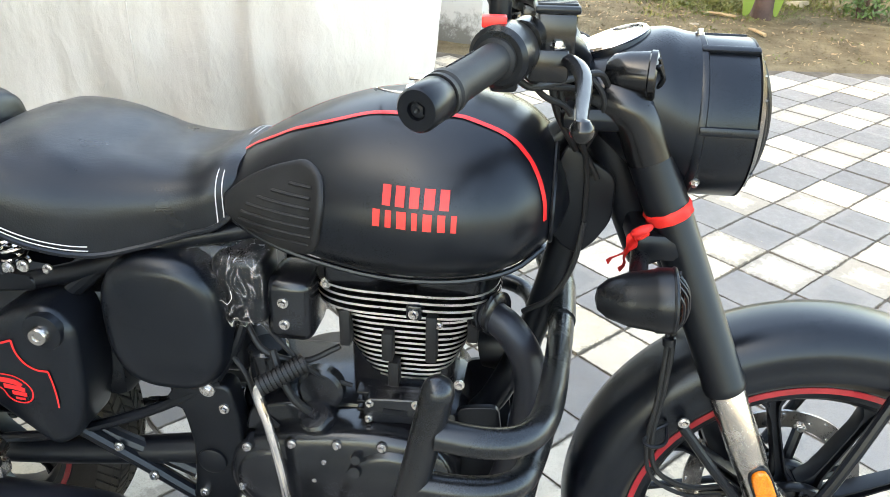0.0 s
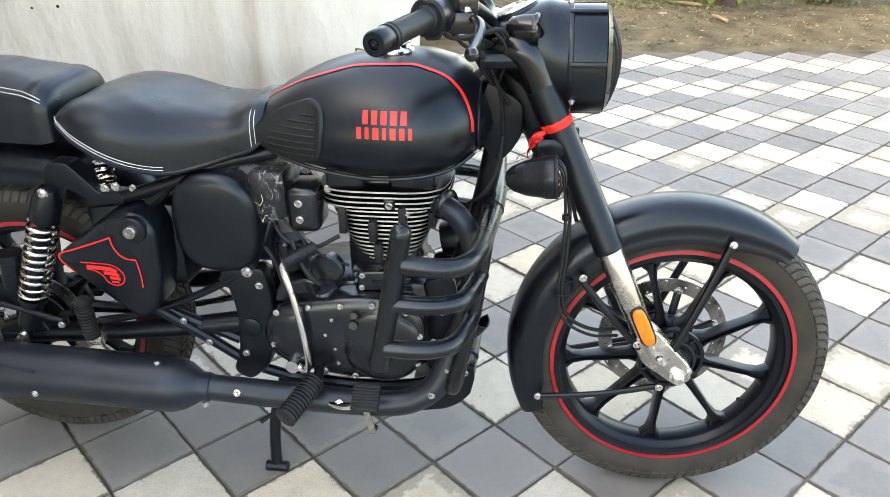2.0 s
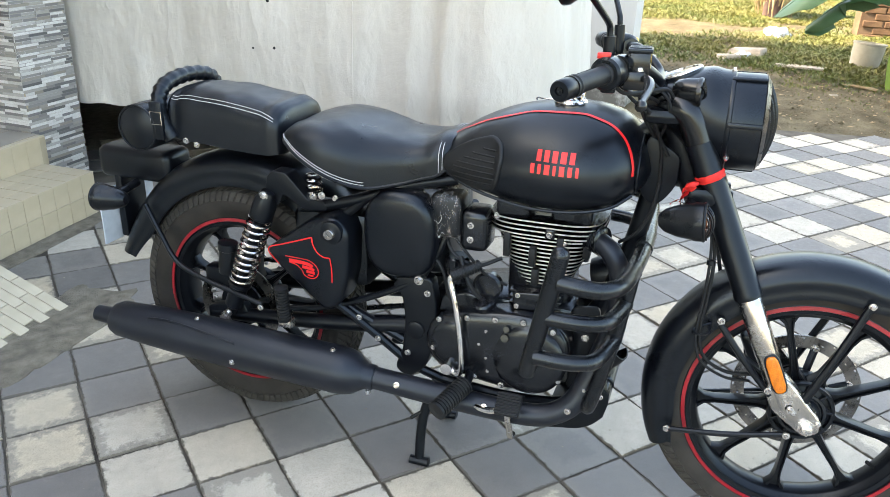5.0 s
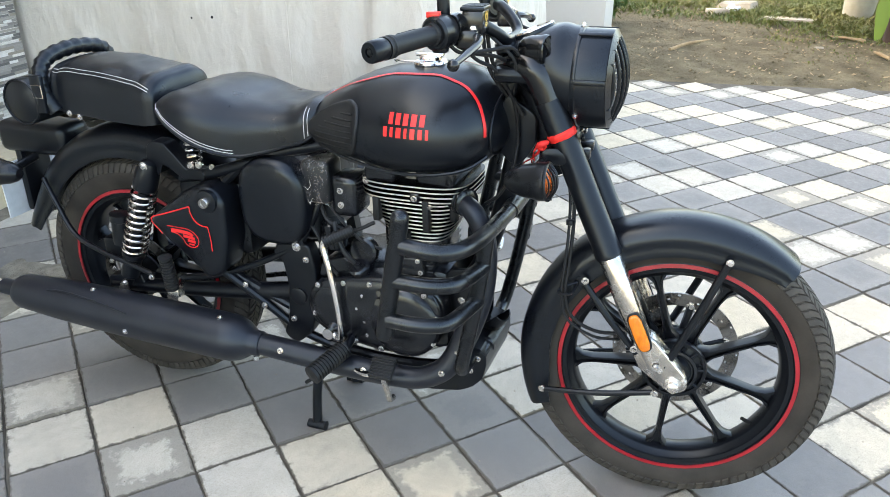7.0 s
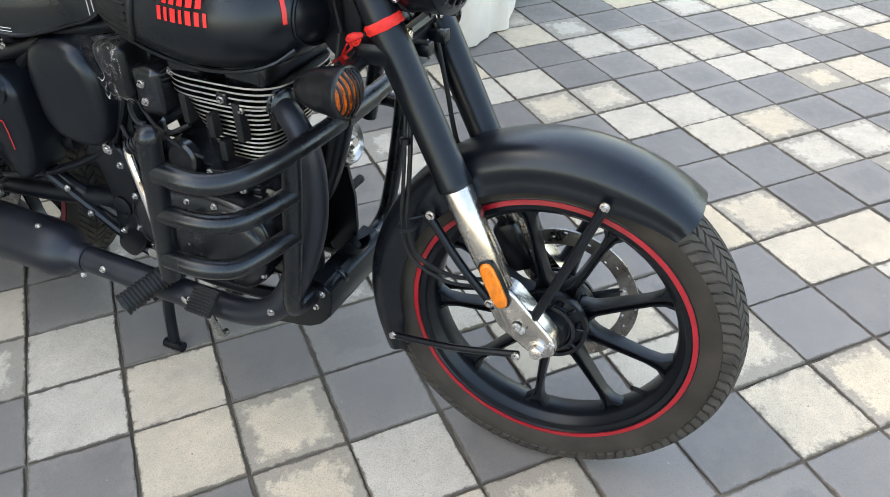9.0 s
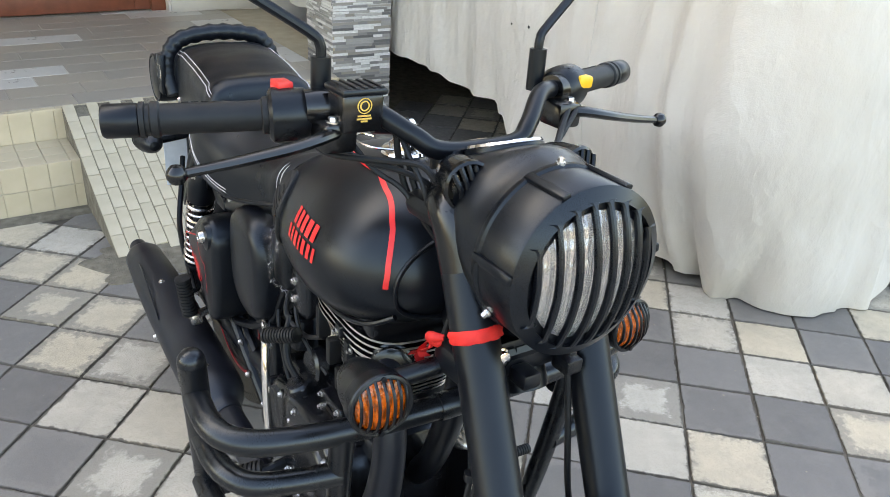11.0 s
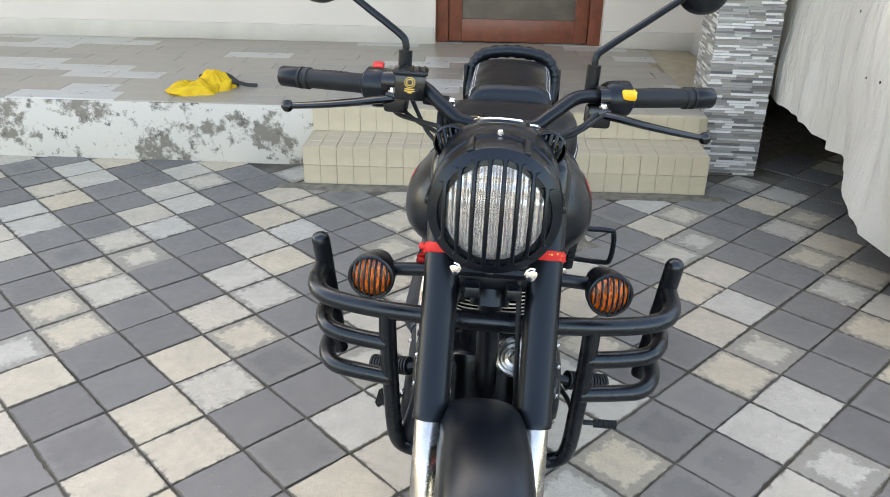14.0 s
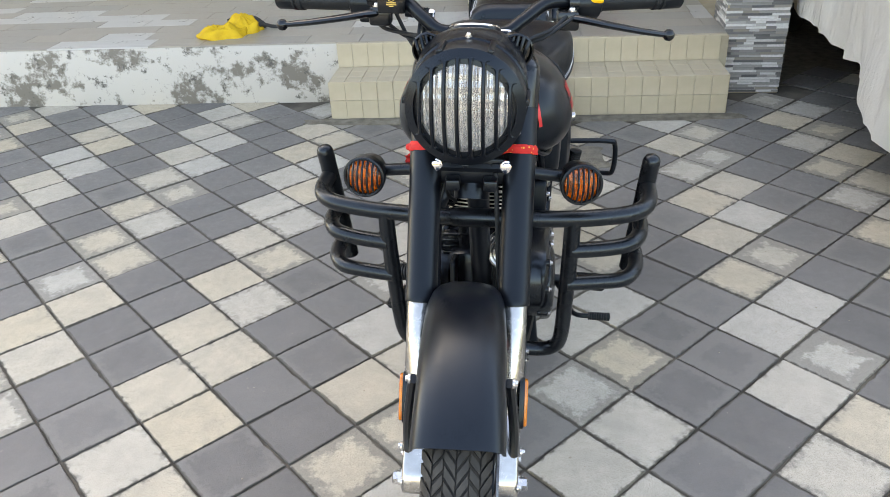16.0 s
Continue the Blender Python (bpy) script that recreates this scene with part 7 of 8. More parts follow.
tube([(0.06 + 0.032 * math.cos(a), 0.04 * math.sin(a), pt(0.06 + 0.032 * math.cos(a)) - 0.0014) for a in (2 * math.pi * k / 28 for k in range(28))], 0.0013, 5, 1, 0, em, smooth=False, closed=True)
part("seat_emboss", em, M["leather"], pill)
gr = smooth_path([(-0.112, -0.118, 0.80), (-0.132, -0.124, 0.84), (-0.140, -0.120, 0.885), (-0.143, -0.088, 0.922), (-0.145, 0.0, 0.935), (-0.143, 0.088, 0.922), (-0.140, 0.120, 0.885), (-0.132, 0.124, 0.84), (-0.112, 0.118, 0.80)], 9)
rr = [0.0185 + 0.0013 * math.sin(i * 1.9) + 0.0008 * math.sin(i * 4.3) for i in range(len(gr))]
grab = part("grab_handle", tube(gr, rr, 14, 1, 0, None, smooth=False), M["leather"], bike, "grab rail wrapped in black leatherette", 70)
part("buckle", tube([(-0.148, -0.1445, 0.838), (-0.118, -0.1445, 0.838), (-0.118, -0.1445, 0.868), (-0.148, -0.1445, 0.868)], 0.0022, 6, 1, 0, None, smooth=False, closed=True), M["alu"], grab)
part("strap", block((-0.150, -0.146, 0.80), (-0.116, -0.134, 0.892), 0.003), M["leather"], grab)
roll = lathe([(0.0, -0.148), (0.048, -0.146), (0.056, -0.14), (0.058, -0.13), (0.057, 0.0), (0.058, 0.13), (0.056, 0.14), (0.048, 0.146), (0.0, 0.148)], (-0.192, 0, 0.824), (0, 1, 0), 36)
rb = part("tool_roll", roll, M["leather"], bike, "round black leatherette tool roll behind the pillion seat")
for s in (-1, 1):
    part("roll_piping", tube([(-0.192 + 0.0545 * math.cos(a), 0.144 * s, 0.824 + 0.0545 * math.sin(a)) for a in (2 * math.pi * k / 36 for k in range(36))], 0.0028, 6, 1, 0, None, smooth=False, closed=True), M["leather"], rb)


# --- tail ---
tail = block((-0.425, -0.052, 0.648), (-0.19, 0.052, 0.736), 0.022, segs=3)
block((-0.380, -0.046, 0.48), (-0.357, 0.046, 0.705), 0.006, 0, tail)
tl = part("tail_unit", tail, M["satin"], bike, "black tail lamp housing and plate holder")
part("number_plate", block((-0.387, -0.105, 0.475), (-0.383, 0.105, 0.625), 0.001), M["plate"], tl, "pale metal plate")
part("tail_lamp", lathe([(0.032, -0.004), (0.032, 0.002), (0.026, 0.005), (0.0, 0.007)], (-0.423, 0, 0.692), (-1, 0, 0), 24), M["red"], tl, "red tail lamp")


def indicator(at, s, d, stalk, r, parent, steer):
    """A round indicator in a black shell with a slotted guard, looking along d."""
    mv = (lambda g: g.moved(STEER)) if steer else (lambda g: g)
    d = Vector(d).normalized()
    c = Vector(at)
    body = lathe([(0.0, -0.082), (r * 0.36, -0.079), (r * 0.62, -0.068), (r * 0.86, -0.044), (r * 0.98, -0.016), (r * 1.03, -0.013), (r * 1.03, 0.007), (r * 0.94, 0.0085), (r * 0.91, 0.004), (r * 0.90, -0.004)], c, d, 32)
    tube([c - d * 0.035, Vector(stalk)], 0.0115, 12, 1, 0, body, smooth=False)
    ind = part("indicator", mv(body), M["plastic"], parent, "round black indicator with an amber lens")
    part("indicator_lens", mv(lathe([(r * 0.9, 0.002), (r * 0.82, 0.005), (r * 0.5, 0.008), (0.0, 0.009)], c, d, 30)), M["amber"], ind, "amber lens")
    side = d.cross(Vector((0, 0, 1))).normalized()
    up = side.cross(d)
    for k in range(-3, 4):
        o = k * r * 0.245
        h = math.sqrt(max(0, (r * 0.95) ** 2 - o * o))
        bulge = 0.016 * (1 - (o / r) ** 2)
        part("guard_bar", mv(tube([c + side * o - up * h + d * 0.006, c + side * o - up * h * 0.5 + d * (0.007 + bulge * 0.75), c + side * o + d * (0.006 + bulge), c + side * o + up * h * 0.5 + d * (0.007 + bulge * 0.75), c + side * o + up * h + d * 0.006], 0.0019, 6, 4)), M["plastic"], ind)
    part("guard_ring", mv(tube([c + (side * math.cos(a) + up * math.sin(a)) * r * 0.97 + d * 0.005 for a in (2 * math.pi * k / 36 for k in range(36))], 0.0036, 8, 1, 0, None, smooth=False, closed=True)), M["plastic"], ind)
    for q in (-1, 1):
        part("guard_screw", mv(lathe([(0.003, 0), (0.003, 0.002), (0.0, 0.0022)], c + up * q * r * 0.93 + d * 0.009, d, 10)), M["satin"], ind)


for s in (-1, 1):
    indicator((1.130, 0.193 * s, 0.770), s, (1, 0.10 * s, 0.07), (1.112, 0.09 * s, 0.782), 0.036, bike, True)
    indicator((-0.330, 0.155 * s, 0.634), s, (-1, 0.05 * s, 0.0), (-0.300, 0.05 * s, 0.646), 0.034, bike, False)


# --- rear suspension, chain guard side ---
def shock(s):
    t, b = Vector((0.156, 0.132 * s, 0.692)), Vector((0.028, 0.138 * s, 0.366))
    d = (b - t).normalized()
    L = (b - t).length
    g = lathe([(0.010, -0.012), (0.018, -0.008), (0.029, 0.018), (0.030, 0.062), (0.027, 0.066), (0.0145, 0.067), (0.0145, L - 0.095), (0.029, L - 0.093), (0.029, L - 0.083), (0.023, L - 0.078), (0.023, L - 0.02), (0.013, L - 0.01), (0.011, L + 0.01)], t, d, 26)
    sh = part("shock_absorber", g, M["satin"], bike, "black shock absorber with a chrome spring")
    u = d.orthogonal().normalized()
    w = d.cross(u)
    n, turns = 220, 10.5
    pts = []
    for i in range(n + 1):
        f = i / n
        a = 2 * math.pi * turns * f
        pts.append(t + d * (0.064 + (L - 0.092 - 0.064) * f) + (u * math.cos(a) + w * math.sin(a)) * 0.0280)
    part("spring", tube(pts, 0.0040, 8, 1, 0, None, smooth=False), M["spring"], sh, "chrome coil spring")
    screws("shock_bolt", [((0.156, 0.15 * s, 0.694), 0.009, (0, s, 0)), ((0.028, 0.155 * s, 0.366), 0.008, (0, s, 0))], sh)


for s in (-1, 1):
    shock(s)
fr = Geo()
for s in (-1, 1):
    tube([(0.62, 0.085 * s, 0.772), (0.50, 0.10 * s, 0.746), (0.40, 0.112 * s, 0.708), (0.30, 0.115 * s, 0.678), (0.23, 0.108 * s, 0.664)], 0.014, 12, 5, 0, fr)
    tube([(0.40, 0.112 * s, 0.705), (0.30, 0.115 * s, 0.60), (0.32, 0.115 * s, 0.45), (0.50, 0.112 * s, 0.36)], 0.0125, 10, 5, 0, fr)
    tube([(0.56, 0.118 * s, 0.54), (0.44, 0.125 * s, 0.475), (0.30, 0.13 * s, 0.42), (0.20, 0.135 * s, 0.40)], 0.0085, 10, 5, 0, fr)
    tube([(0.33, 0.13 * s, 0.435), (0.42, 0.125 * s, 0.375), (0.52, 0.115 * s, 0.30), (0.60, 0.105 * s, 0.265)], 0.0115, 10, 5, 0, fr)
    tube([(0.60, 0.105 * s, 0.265), (0.75, 0.10 * s, 0.25), (0.89, 0.085 * s, 0.255), (0.945, 0.05 * s, 0.29)], 0.014, 10, 5, 0, fr)
    tube([(0.545, 0.118 * s, 0.53), (0.585, 0.112 * s, 0.60), (0.605, 0.10 * s, 0.66)], 0.0085, 10, 5, 0, fr)
tube([(1.06, 0, 0.90), (1.035, 0, 0.78), (1.010, 0, 0.66), (0.983, 0, 0.566), (0.945, 0, 0.475), (0.905, 0, 0.42)], 0.0215, 14, 6, 0, fr)
tube([(1.05, 0, 0.93), (0.95, 0, 0.86), (0.75, 0, 0.80), (0.55, 0, 0.76)], 0.02, 12, 6, 0, fr)
frame_ob = part("frame", fr, M["satin"], bike, "black tubular steel frame")
for s in (-1, 1):
    part("shock_bracket", slab(rounded([(0.146, 0.690), (0.154, 0.738), (0.170, 0.752), (0.206, 0.750), (0.234, 0.722), (0.262, 0.692), (0.312, 0.688), (0.312, 0.668), (0.252, 0.664), (0.214, 0.688), (0.192, 0.698), (0.180, 0.668), (0.150, 0.668)], 0.008), 0.088 * s, 0.130 * s, 0.003), M["satin"], frame_ob)
    part("pivot_plate", slab(rounded([(0.478, 0.53), (0.575, 0.54), (0.588, 0.46), (0.582, 0.37), (0.560, 0.30), (0.515, 0.262), (0.478, 0.285), (0.500, 0.34), (0.508, 0.42), (0.500, 0.48)], 0.018), 0.095 * s, 0.128 * s, 0.006), M["satin"], frame_ob)
    part("head_gusset", slab(rounded([(1.02, 0.90), (1.085, 0.86), (1.085, 0.80), (1.066, 0.768), (1.046, 0.748), (1.026, 0.757), (1.006, 0.780), (0.99, 0.815)], 0.014), 0.028 * s, 0.040 * s, 0.003), M["satin"], frame_ob)
    screws("frame_bolt", [((x, y * s, z), r, (0, s, 0)) for x, z, y, r in ((0.275, 0.70, 0.127, 0.007), (0.298, 0.705, 0.127, 0.007), (0.33, 0.700, 0.121, 0.006), (0.543, 0.531, 0.13, 0.009), (0.515, 0.335, 0.13, 0.006), (0.44, 0.362, 0.137, 0.006), (0.137, 0.408, 0.172, 0.006), (0.565, 0.50, 0.13, 0.006), (0.39, 0.41, 0.135, 0.006))], frame_ob)
    part("pivot_cap", lathe([(0.022, 0), (0.022, 0.006), (0.017, 0.008), (0.0, 0.008)], (0.536, 0.127 * s, 0.40), (0, s, 0), 24), M["satin"], frame_ob)
sa = Geo()
for s in (-1, 1):
    tube([(0.535, 0.10 * s, 0.40), (0.30, 0.112 * s, 0.37), (0.06, 0.112 * s, 0.345), (-0.045, 0.112 * s, 0.337)], [0.024, 0.021, 0.019, 0.017], 12, 5, 0, sa)
    slab(rounded([(-0.055, 0.36), (0.055, 0.385), (0.07, 0.35), (0.055, 0.315), (-0.055, 0.312)], 0.01), 0.10 * s, 0.125 * s, 0.003, 0, 0, sa)
swing = part("swingarm", sa, M["satin"], bike)
for s in (-1, 1):
    part("axle_nut", lathe([(0.017, 0), (0.017, 0.008), (0.012, 0.010), (0.012, 0.018), (0.008, 0.02)], (0.0, 0.122 * s, 0.337), (0, s, 0), 6), M["bolt"], swing)
    screws("swingarm_bolt", [((x, 0.122 * s, z), r, (0, s, 0)) for x, z, r in ((0.015, 0.372, 0.008), (-0.03, 0.385, 0.005), (-0.035, 0.405, 0.005))], swing)
cal = block((-0.075, -0.10, 0.40), (0.0, -0.055, 0.46), 0.01)
part("rear_caliper", cal, M["satin"], swing)
can = lathe([(0.0, -0.045), (0.02, -0.044), (0.022, -0.03), (0.022, 0.02), (0.025, 0.022), (0.025, 0.04), (0.0, 0.043)], (0.015, -0.118, 0.505), (0.12, 0, 1), 20)
part("brake_fluid_pot", can, M["plastic"], bike, "black rear brake fluid pot")
part("mudguard_rail", tube([(-0.25, -0.085, 0.60), (-0.20, -0.105, 0.54), (-0.135, -0.13, 0.475), (-0.05, -0.145, 0.447), (0.05, -0.155, 0.428), (0.138, -0.165, 0.412)], 0.0068, 10, 6), M["satin"], rg)
part("saree_guard", tube([(0.25, 0.16, 0.53), (0.24, 0.29, 0.53), (0.225, 0.315, 0.51), (0.21, 0.315, 0.43), (0.19, 0.29, 0.41), (0.17, 0.16, 0.41)], 0.0075, 10, 5), M["satin"], frame_ob)
# chain on the far side, round the sprocket
ch = Geo()
pts = []
for k in range(60):
    u = k / 60
    if u < 0.42:
        f = u / 0.42
        pts.append((0.0 + 0.56 * f, 0.07, 0.337 + 0.085 + (0.42 - 0.337 - 0.04) * f))
    elif u < 0.5:
        a = math.pi / 2 - math.pi * (u - 0.42) / 0.08
        pts.append((0.56 + 0.04 * math.cos(a), 0.07, 0.425 + 0.04 * math.sin(a)))
    elif u < 0.88:
        f = (u - 0.5) / 0.38
        pts.append((0.56 * (1 - f), 0.07, 0.385 + (0.252 - 0.385) * f))
    else:
        a = -math.pi / 2 - math.pi * (u - 0.88) / 0.12
        pts.append((0.085 * math.cos(a), 0.07, 0.337 + 0.085 * math.sin(a)))
for i, p in enumerate(pts):
    q = pts[(i + 1) % len(pts)]
    a = math.atan2(q[2] - p[2], q[0] - p[0])
    l = math.dist(p, q)
    block((-0.002, -0.008 if i % 2 else -0.006, -0.006), (l * 0.92, 0.008 if i % 2 else 0.006, 0.006), 0.002, 0, ch, Matrix.Translation(p) @ Matrix.Rotation(-a, 4, "Y"), 1)
part("chain", ch, M["engine"], bike, "dark oily drive chain")


# --- side covers and air box ---
def side_cover(s):
    poly = rounded([(0.157, 0.565), (0.288, 0.660), (0.352, 0.678), (0.388, 0.640), (0.382, 0.520), (0.358, 0.452), (0.318, 0.430), (0.268, 0.474)], 0.030, 5)
    cover = part("side_cover", slab(poly, 0.095 * s, 0.178 * s, 0.016, 0.008), M["paint"], bike, "matte black triangular side cover with red lining", 50)
    y = 0.1805 * s
    rl = Geo()

    def trace(pts, w, dst=rl):
        if dst is not rl:
            pts = [(0.268 + 1.0 * (a - 0.276), 0.541 + 0.80 * (b - 0.541)) for a, b in pts]
            w *= 0.85
        q = smooth_path([(a, 0, b) for a, b in pts], 5)
        v, f = [], []
        for i, p in enumerate(q):
            t = q[min(i + 1, len(q) - 1)] - q[max(i - 1, 0)]
            n = Vector((-t.z, 0, t.x)).normalized() * w
            for k in (-1, 1):
                x, z = p.x + n.x * k, p.z + n.z * k
                d = 1 - min(1, ((x - 0.31) ** 2 + (z - 0.56) ** 2) / 0.014)
                v.append((x, y + s * 0.0055 * d, z))
            if i:
                f.append((2 * i - 2, 2 * i - 1, 2 * i + 1, 2 * i))
        dst.put(v, f)
    trace([(0.206, 0.541), (0.186, 0.560), (0.179, 0.570), (0.183, 0.581), (0.215, 0.592), (0.26, 0.608), (0.299, 0.622)], 0.0016)
    trace([(0.299, 0.622), (0.301, 0.606), (0.311, 0.588), (0.327, 0.578), (0.344, 0.577)], 0.0016)
    trace([(0.344, 0.577), (0.347, 0.556), (0.348, 0.535), (0.347, 0.515)], 0.0014)
    em = Geo()
    trace([(0.232, 0.571), (0.262, 0.571), (0.296, 0.569), (0.314, 0.556), (0.321, 0.537), (0.314, 0.518), (0.298, 0.512), (0.283, 0.520), (0.276, 0.536), (0.262, 0.549), (0.243, 0.553)], 0.0014, em)
    trace([(0.243, 0.559), (0.270, 0.559), (0.296, 0.556), (0.306, 0.549)], 0.0052, em)
    trace([(0.278, 0.546), (0.296, 0.544), (0.310, 0.540)], 0.0045, em)
    trace([(0.289, 0.533), (0.300, 0.532), (0.311, 0.530)], 0.0042, em)
    trace([(0.292, 0.522), (0.300, 0.521), (0.307, 0.521)], 0.0026, em)
    part("emblem", em, M["red"], cover, "red winged emblem shape", 80, fix=False)
    part("cover_lining", rl, M["red"], cover, "red lining and emblem shapes", 80, fix=False)
    recess = lathe([(0.030, -0.004), (0.027, 0.006), (0.019, 0.008)], (0.346, 0.176 * s, 0.637), (0, s, 0), 28)
    part("lock_boss", recess, M["paint"], cover)
    part("cover_lock", lathe([(0.0135, 0.0), (0.0135, 0.011), (0.0115, 0.014), (0.006, 0.014), (0.005, 0.012), (0.0, 0.012)], (0.346, 0.18 * s, 0.637), (0, s, 0), 24), M["alu"], cover, "chrome cover lock")
    oval = [(0.499 + 0.088 * math.copysign(abs(math.cos(a)) ** 0.75, math.cos(a)), 0.640 + 0.104 * math.copysign(abs(math.sin(a)) ** 0.75, math.sin(a))) for a in (2 * math.pi * k / 48 for k in range(48))]
    air = slab(oval, 0.085 * s, 0.155 * s, 0.022, 0.004)
    part("air_box_cover", air, M["paint"], bike, "matte black oval air box cover", 50)


for s in (-1, 1):
    side_cover(s)
part("air_box", block((0.405, -0.098, 0.53), (0.60, 0.098, 0.755), 0.03, segs=3), M["plastic"], bike)
part("tool_box_body", block((0.20, -0.10, 0.47), (0.40, 0.10, 0.66), 0.02), M["plastic"], bike)
wrapbox = block((0.565, -0.122, 0.640), (0.638, -0.05, 0.742), 0.014, segs=3)
wb = part("control_unit", wrapbox, M["plastic"], bike, "black box wrapped in clear crinkled film")
rings = []
rnd = random.Random(4)
for i in range(15):
    u = i / 14
    x = 0.53 + 0.112 * u
    ring = []
    for k in range(26):
        a = 2 * math.pi * k / 26
        y = -0.088 + 0.042 * math.copysign(abs(math.cos(a)) ** 0.5, math.cos(a))
        z = 0.693 + 0.057 * math.copysign(abs(math.sin(a)) ** 0.5, math.sin(a))
        j = 0.006 * noise.noise((x * 60, y * 60, z * 60)) + 0.004 * noise.noise((x * 160, y * 90, z * 160))
        ring.append((x + 0.004 * noise.noise((y * 70, z * 70, 1)), y - 0.004 + j * 0.9, z + j))
    rings.append(ring)
part("plastic_wrap", loft(rings, 0, None, False), M["film"], wb, "clear crinkled plastic film", 80)
ib = block((0.632, -0.112, 0.612), (0.698, -0.03, 0.708), 0.016, segs=3)
intake = part("intake_cover", ib, M["engine"], bike, "black throttle body cover")
screws("cover_bolt", [((0.66, -0.113, 0.676), 0.006, (0, -1, 0)), ((0.66, -0.113, 0.642), 0.006, (0, -1, 0))], intake)


# --- engine ---
core = block((0.735, -0.062, 0.46), (0.885, 0.062, 0.735), 0.02)
block((0.56, -0.085, 0.285), (0.905, 0.085, 0.50), 0.03, 0, core)
engine = part("engine", core, M["engine"], bike, "black single-cylinder engine with bright fin edges")
for x0, x1 in ((0.712, 0.790), (0.835, 0.925)):
    part("rocker_cover", block((x0, -0.098, 0.700), (x1, 0.098, 0.748), 0.012, segs=3), M["engine"], engine, "black rocker cover")
part("head_lug", block((0.828, -0.113, 0.668), (0.85, -0.09, 0.69), 0.004), M["engine"], engine)
screws("head_bolt", [((0.839, -0.114, 0.678), 0.0055, (0, -1, 0))], engine)


def fin(z, hx, hy, cx, r, th, bright):
    poly = []
    for k in range(40):
        a = 2 * math.pi * k / 40
        c, s = math.cos(a), math.sin(a)
        poly.append((cx + hx * math.copysign(abs(c) ** r, c), hy * math.copysign(abs(s) ** r, s)))
    g = Geo()
    n = len(poly)
    v = [(x, y, z - th / 2) for x, y in poly] + [(x, y, z + th / 2) for x, y in poly]
    f = [(k, (k + 1) % n, n + (k + 1) % n, n + k) for k in range(n)]
    g.put(v, f, 1 if bright else 0)
    g.put(v, [tuple(range(n))[::-1], tuple(range(n, 2 * n))], 0)
    return g


for k in range(16):
    u = k / 15
    z = 0.541 + 0.0107 * k
    hx = 0.058 + 0.060 * min(1, u * 1.2) ** 0.85 + (0.012 if k >= 12 else 0)
    hy = 0.066 + 0.037 * min(1, u * 1.25) ** 0.85 + (0.004 if k >= 12 else 0)
    part("cooling_fin", fin(z, hx, hy, 0.818, 0.55, 0.0034, True), [M["engine"], M["fin"]], engine, "cooling fin with a bright edge", 30)
for x, y, z0, z1 in ((0.742, -0.0965, 0.612, 0.668), (0.862, -0.1005, 0.60, 0.672), (0.802, -0.1035, 0.598, 0.642), (0.808, -0.092, 0.548, 0.588), (0.915, -0.072, 0.62, 0.668)):
    part("fin_damper", block((x - 0.0075, y - 0.009, z0), (x + 0.0075, y + 0.012, z1), 0.002), M["rubber"], engine)
part("barrel_base", block((0.758, -0.09, 0.470), (0.868, 0.09, 0.528), 0.008), M["engine"], engine)
for k in range(4):
    part("base_fin", block((0.752, -0.095, 0.478 + k * 0.015), (0.872, 0.095, 0.4845 + k * 0.015), 0.002), M["engine"], engine)
part("tappet_cover", slab(rounded([(0.765, 0.490), (0.768, 0.531), (0.85, 0.537), (0.858, 0.495)], 0.008), -0.085, -0.112, 0.003), M["engine"], engine)
screws("engine_bolt", [((x, y, z), r, (0, -1, 0)) for x, y, z, r in ((0.774, -0.113, 0.498, 0.0045), (0.776, -0.113, 0.525, 0.0045), (0.842, -0.113, 0.530, 0.0045), (0.848, -0.113, 0.502, 0.0045), (0.872, -0.106, 0.66, 0.004), (0.715, -0.09, 0.70, 0.006), (0.9, -0.09, 0.555, 0.006))], engine)
part("cover_print", block((0.795, -0.1135, 0.509), (0.83, -0.1125, 0.517), 0), M["satin"], engine)
outline = rounded([(0.560, 0.385), (0.575, 0.440), (0.630, 0.470), (0.70, 0.482), (0.79, 0.492), (0.872, 0.482), (0.908, 0.435), (0.905, 0.36), (0.86, 0.310), (0.78, 0.292), (0.70, 0.300), (0.615, 0.318), (0.572, 0.345)], 0.035, 4)
mid_c = Vector((0.742, 0.388))
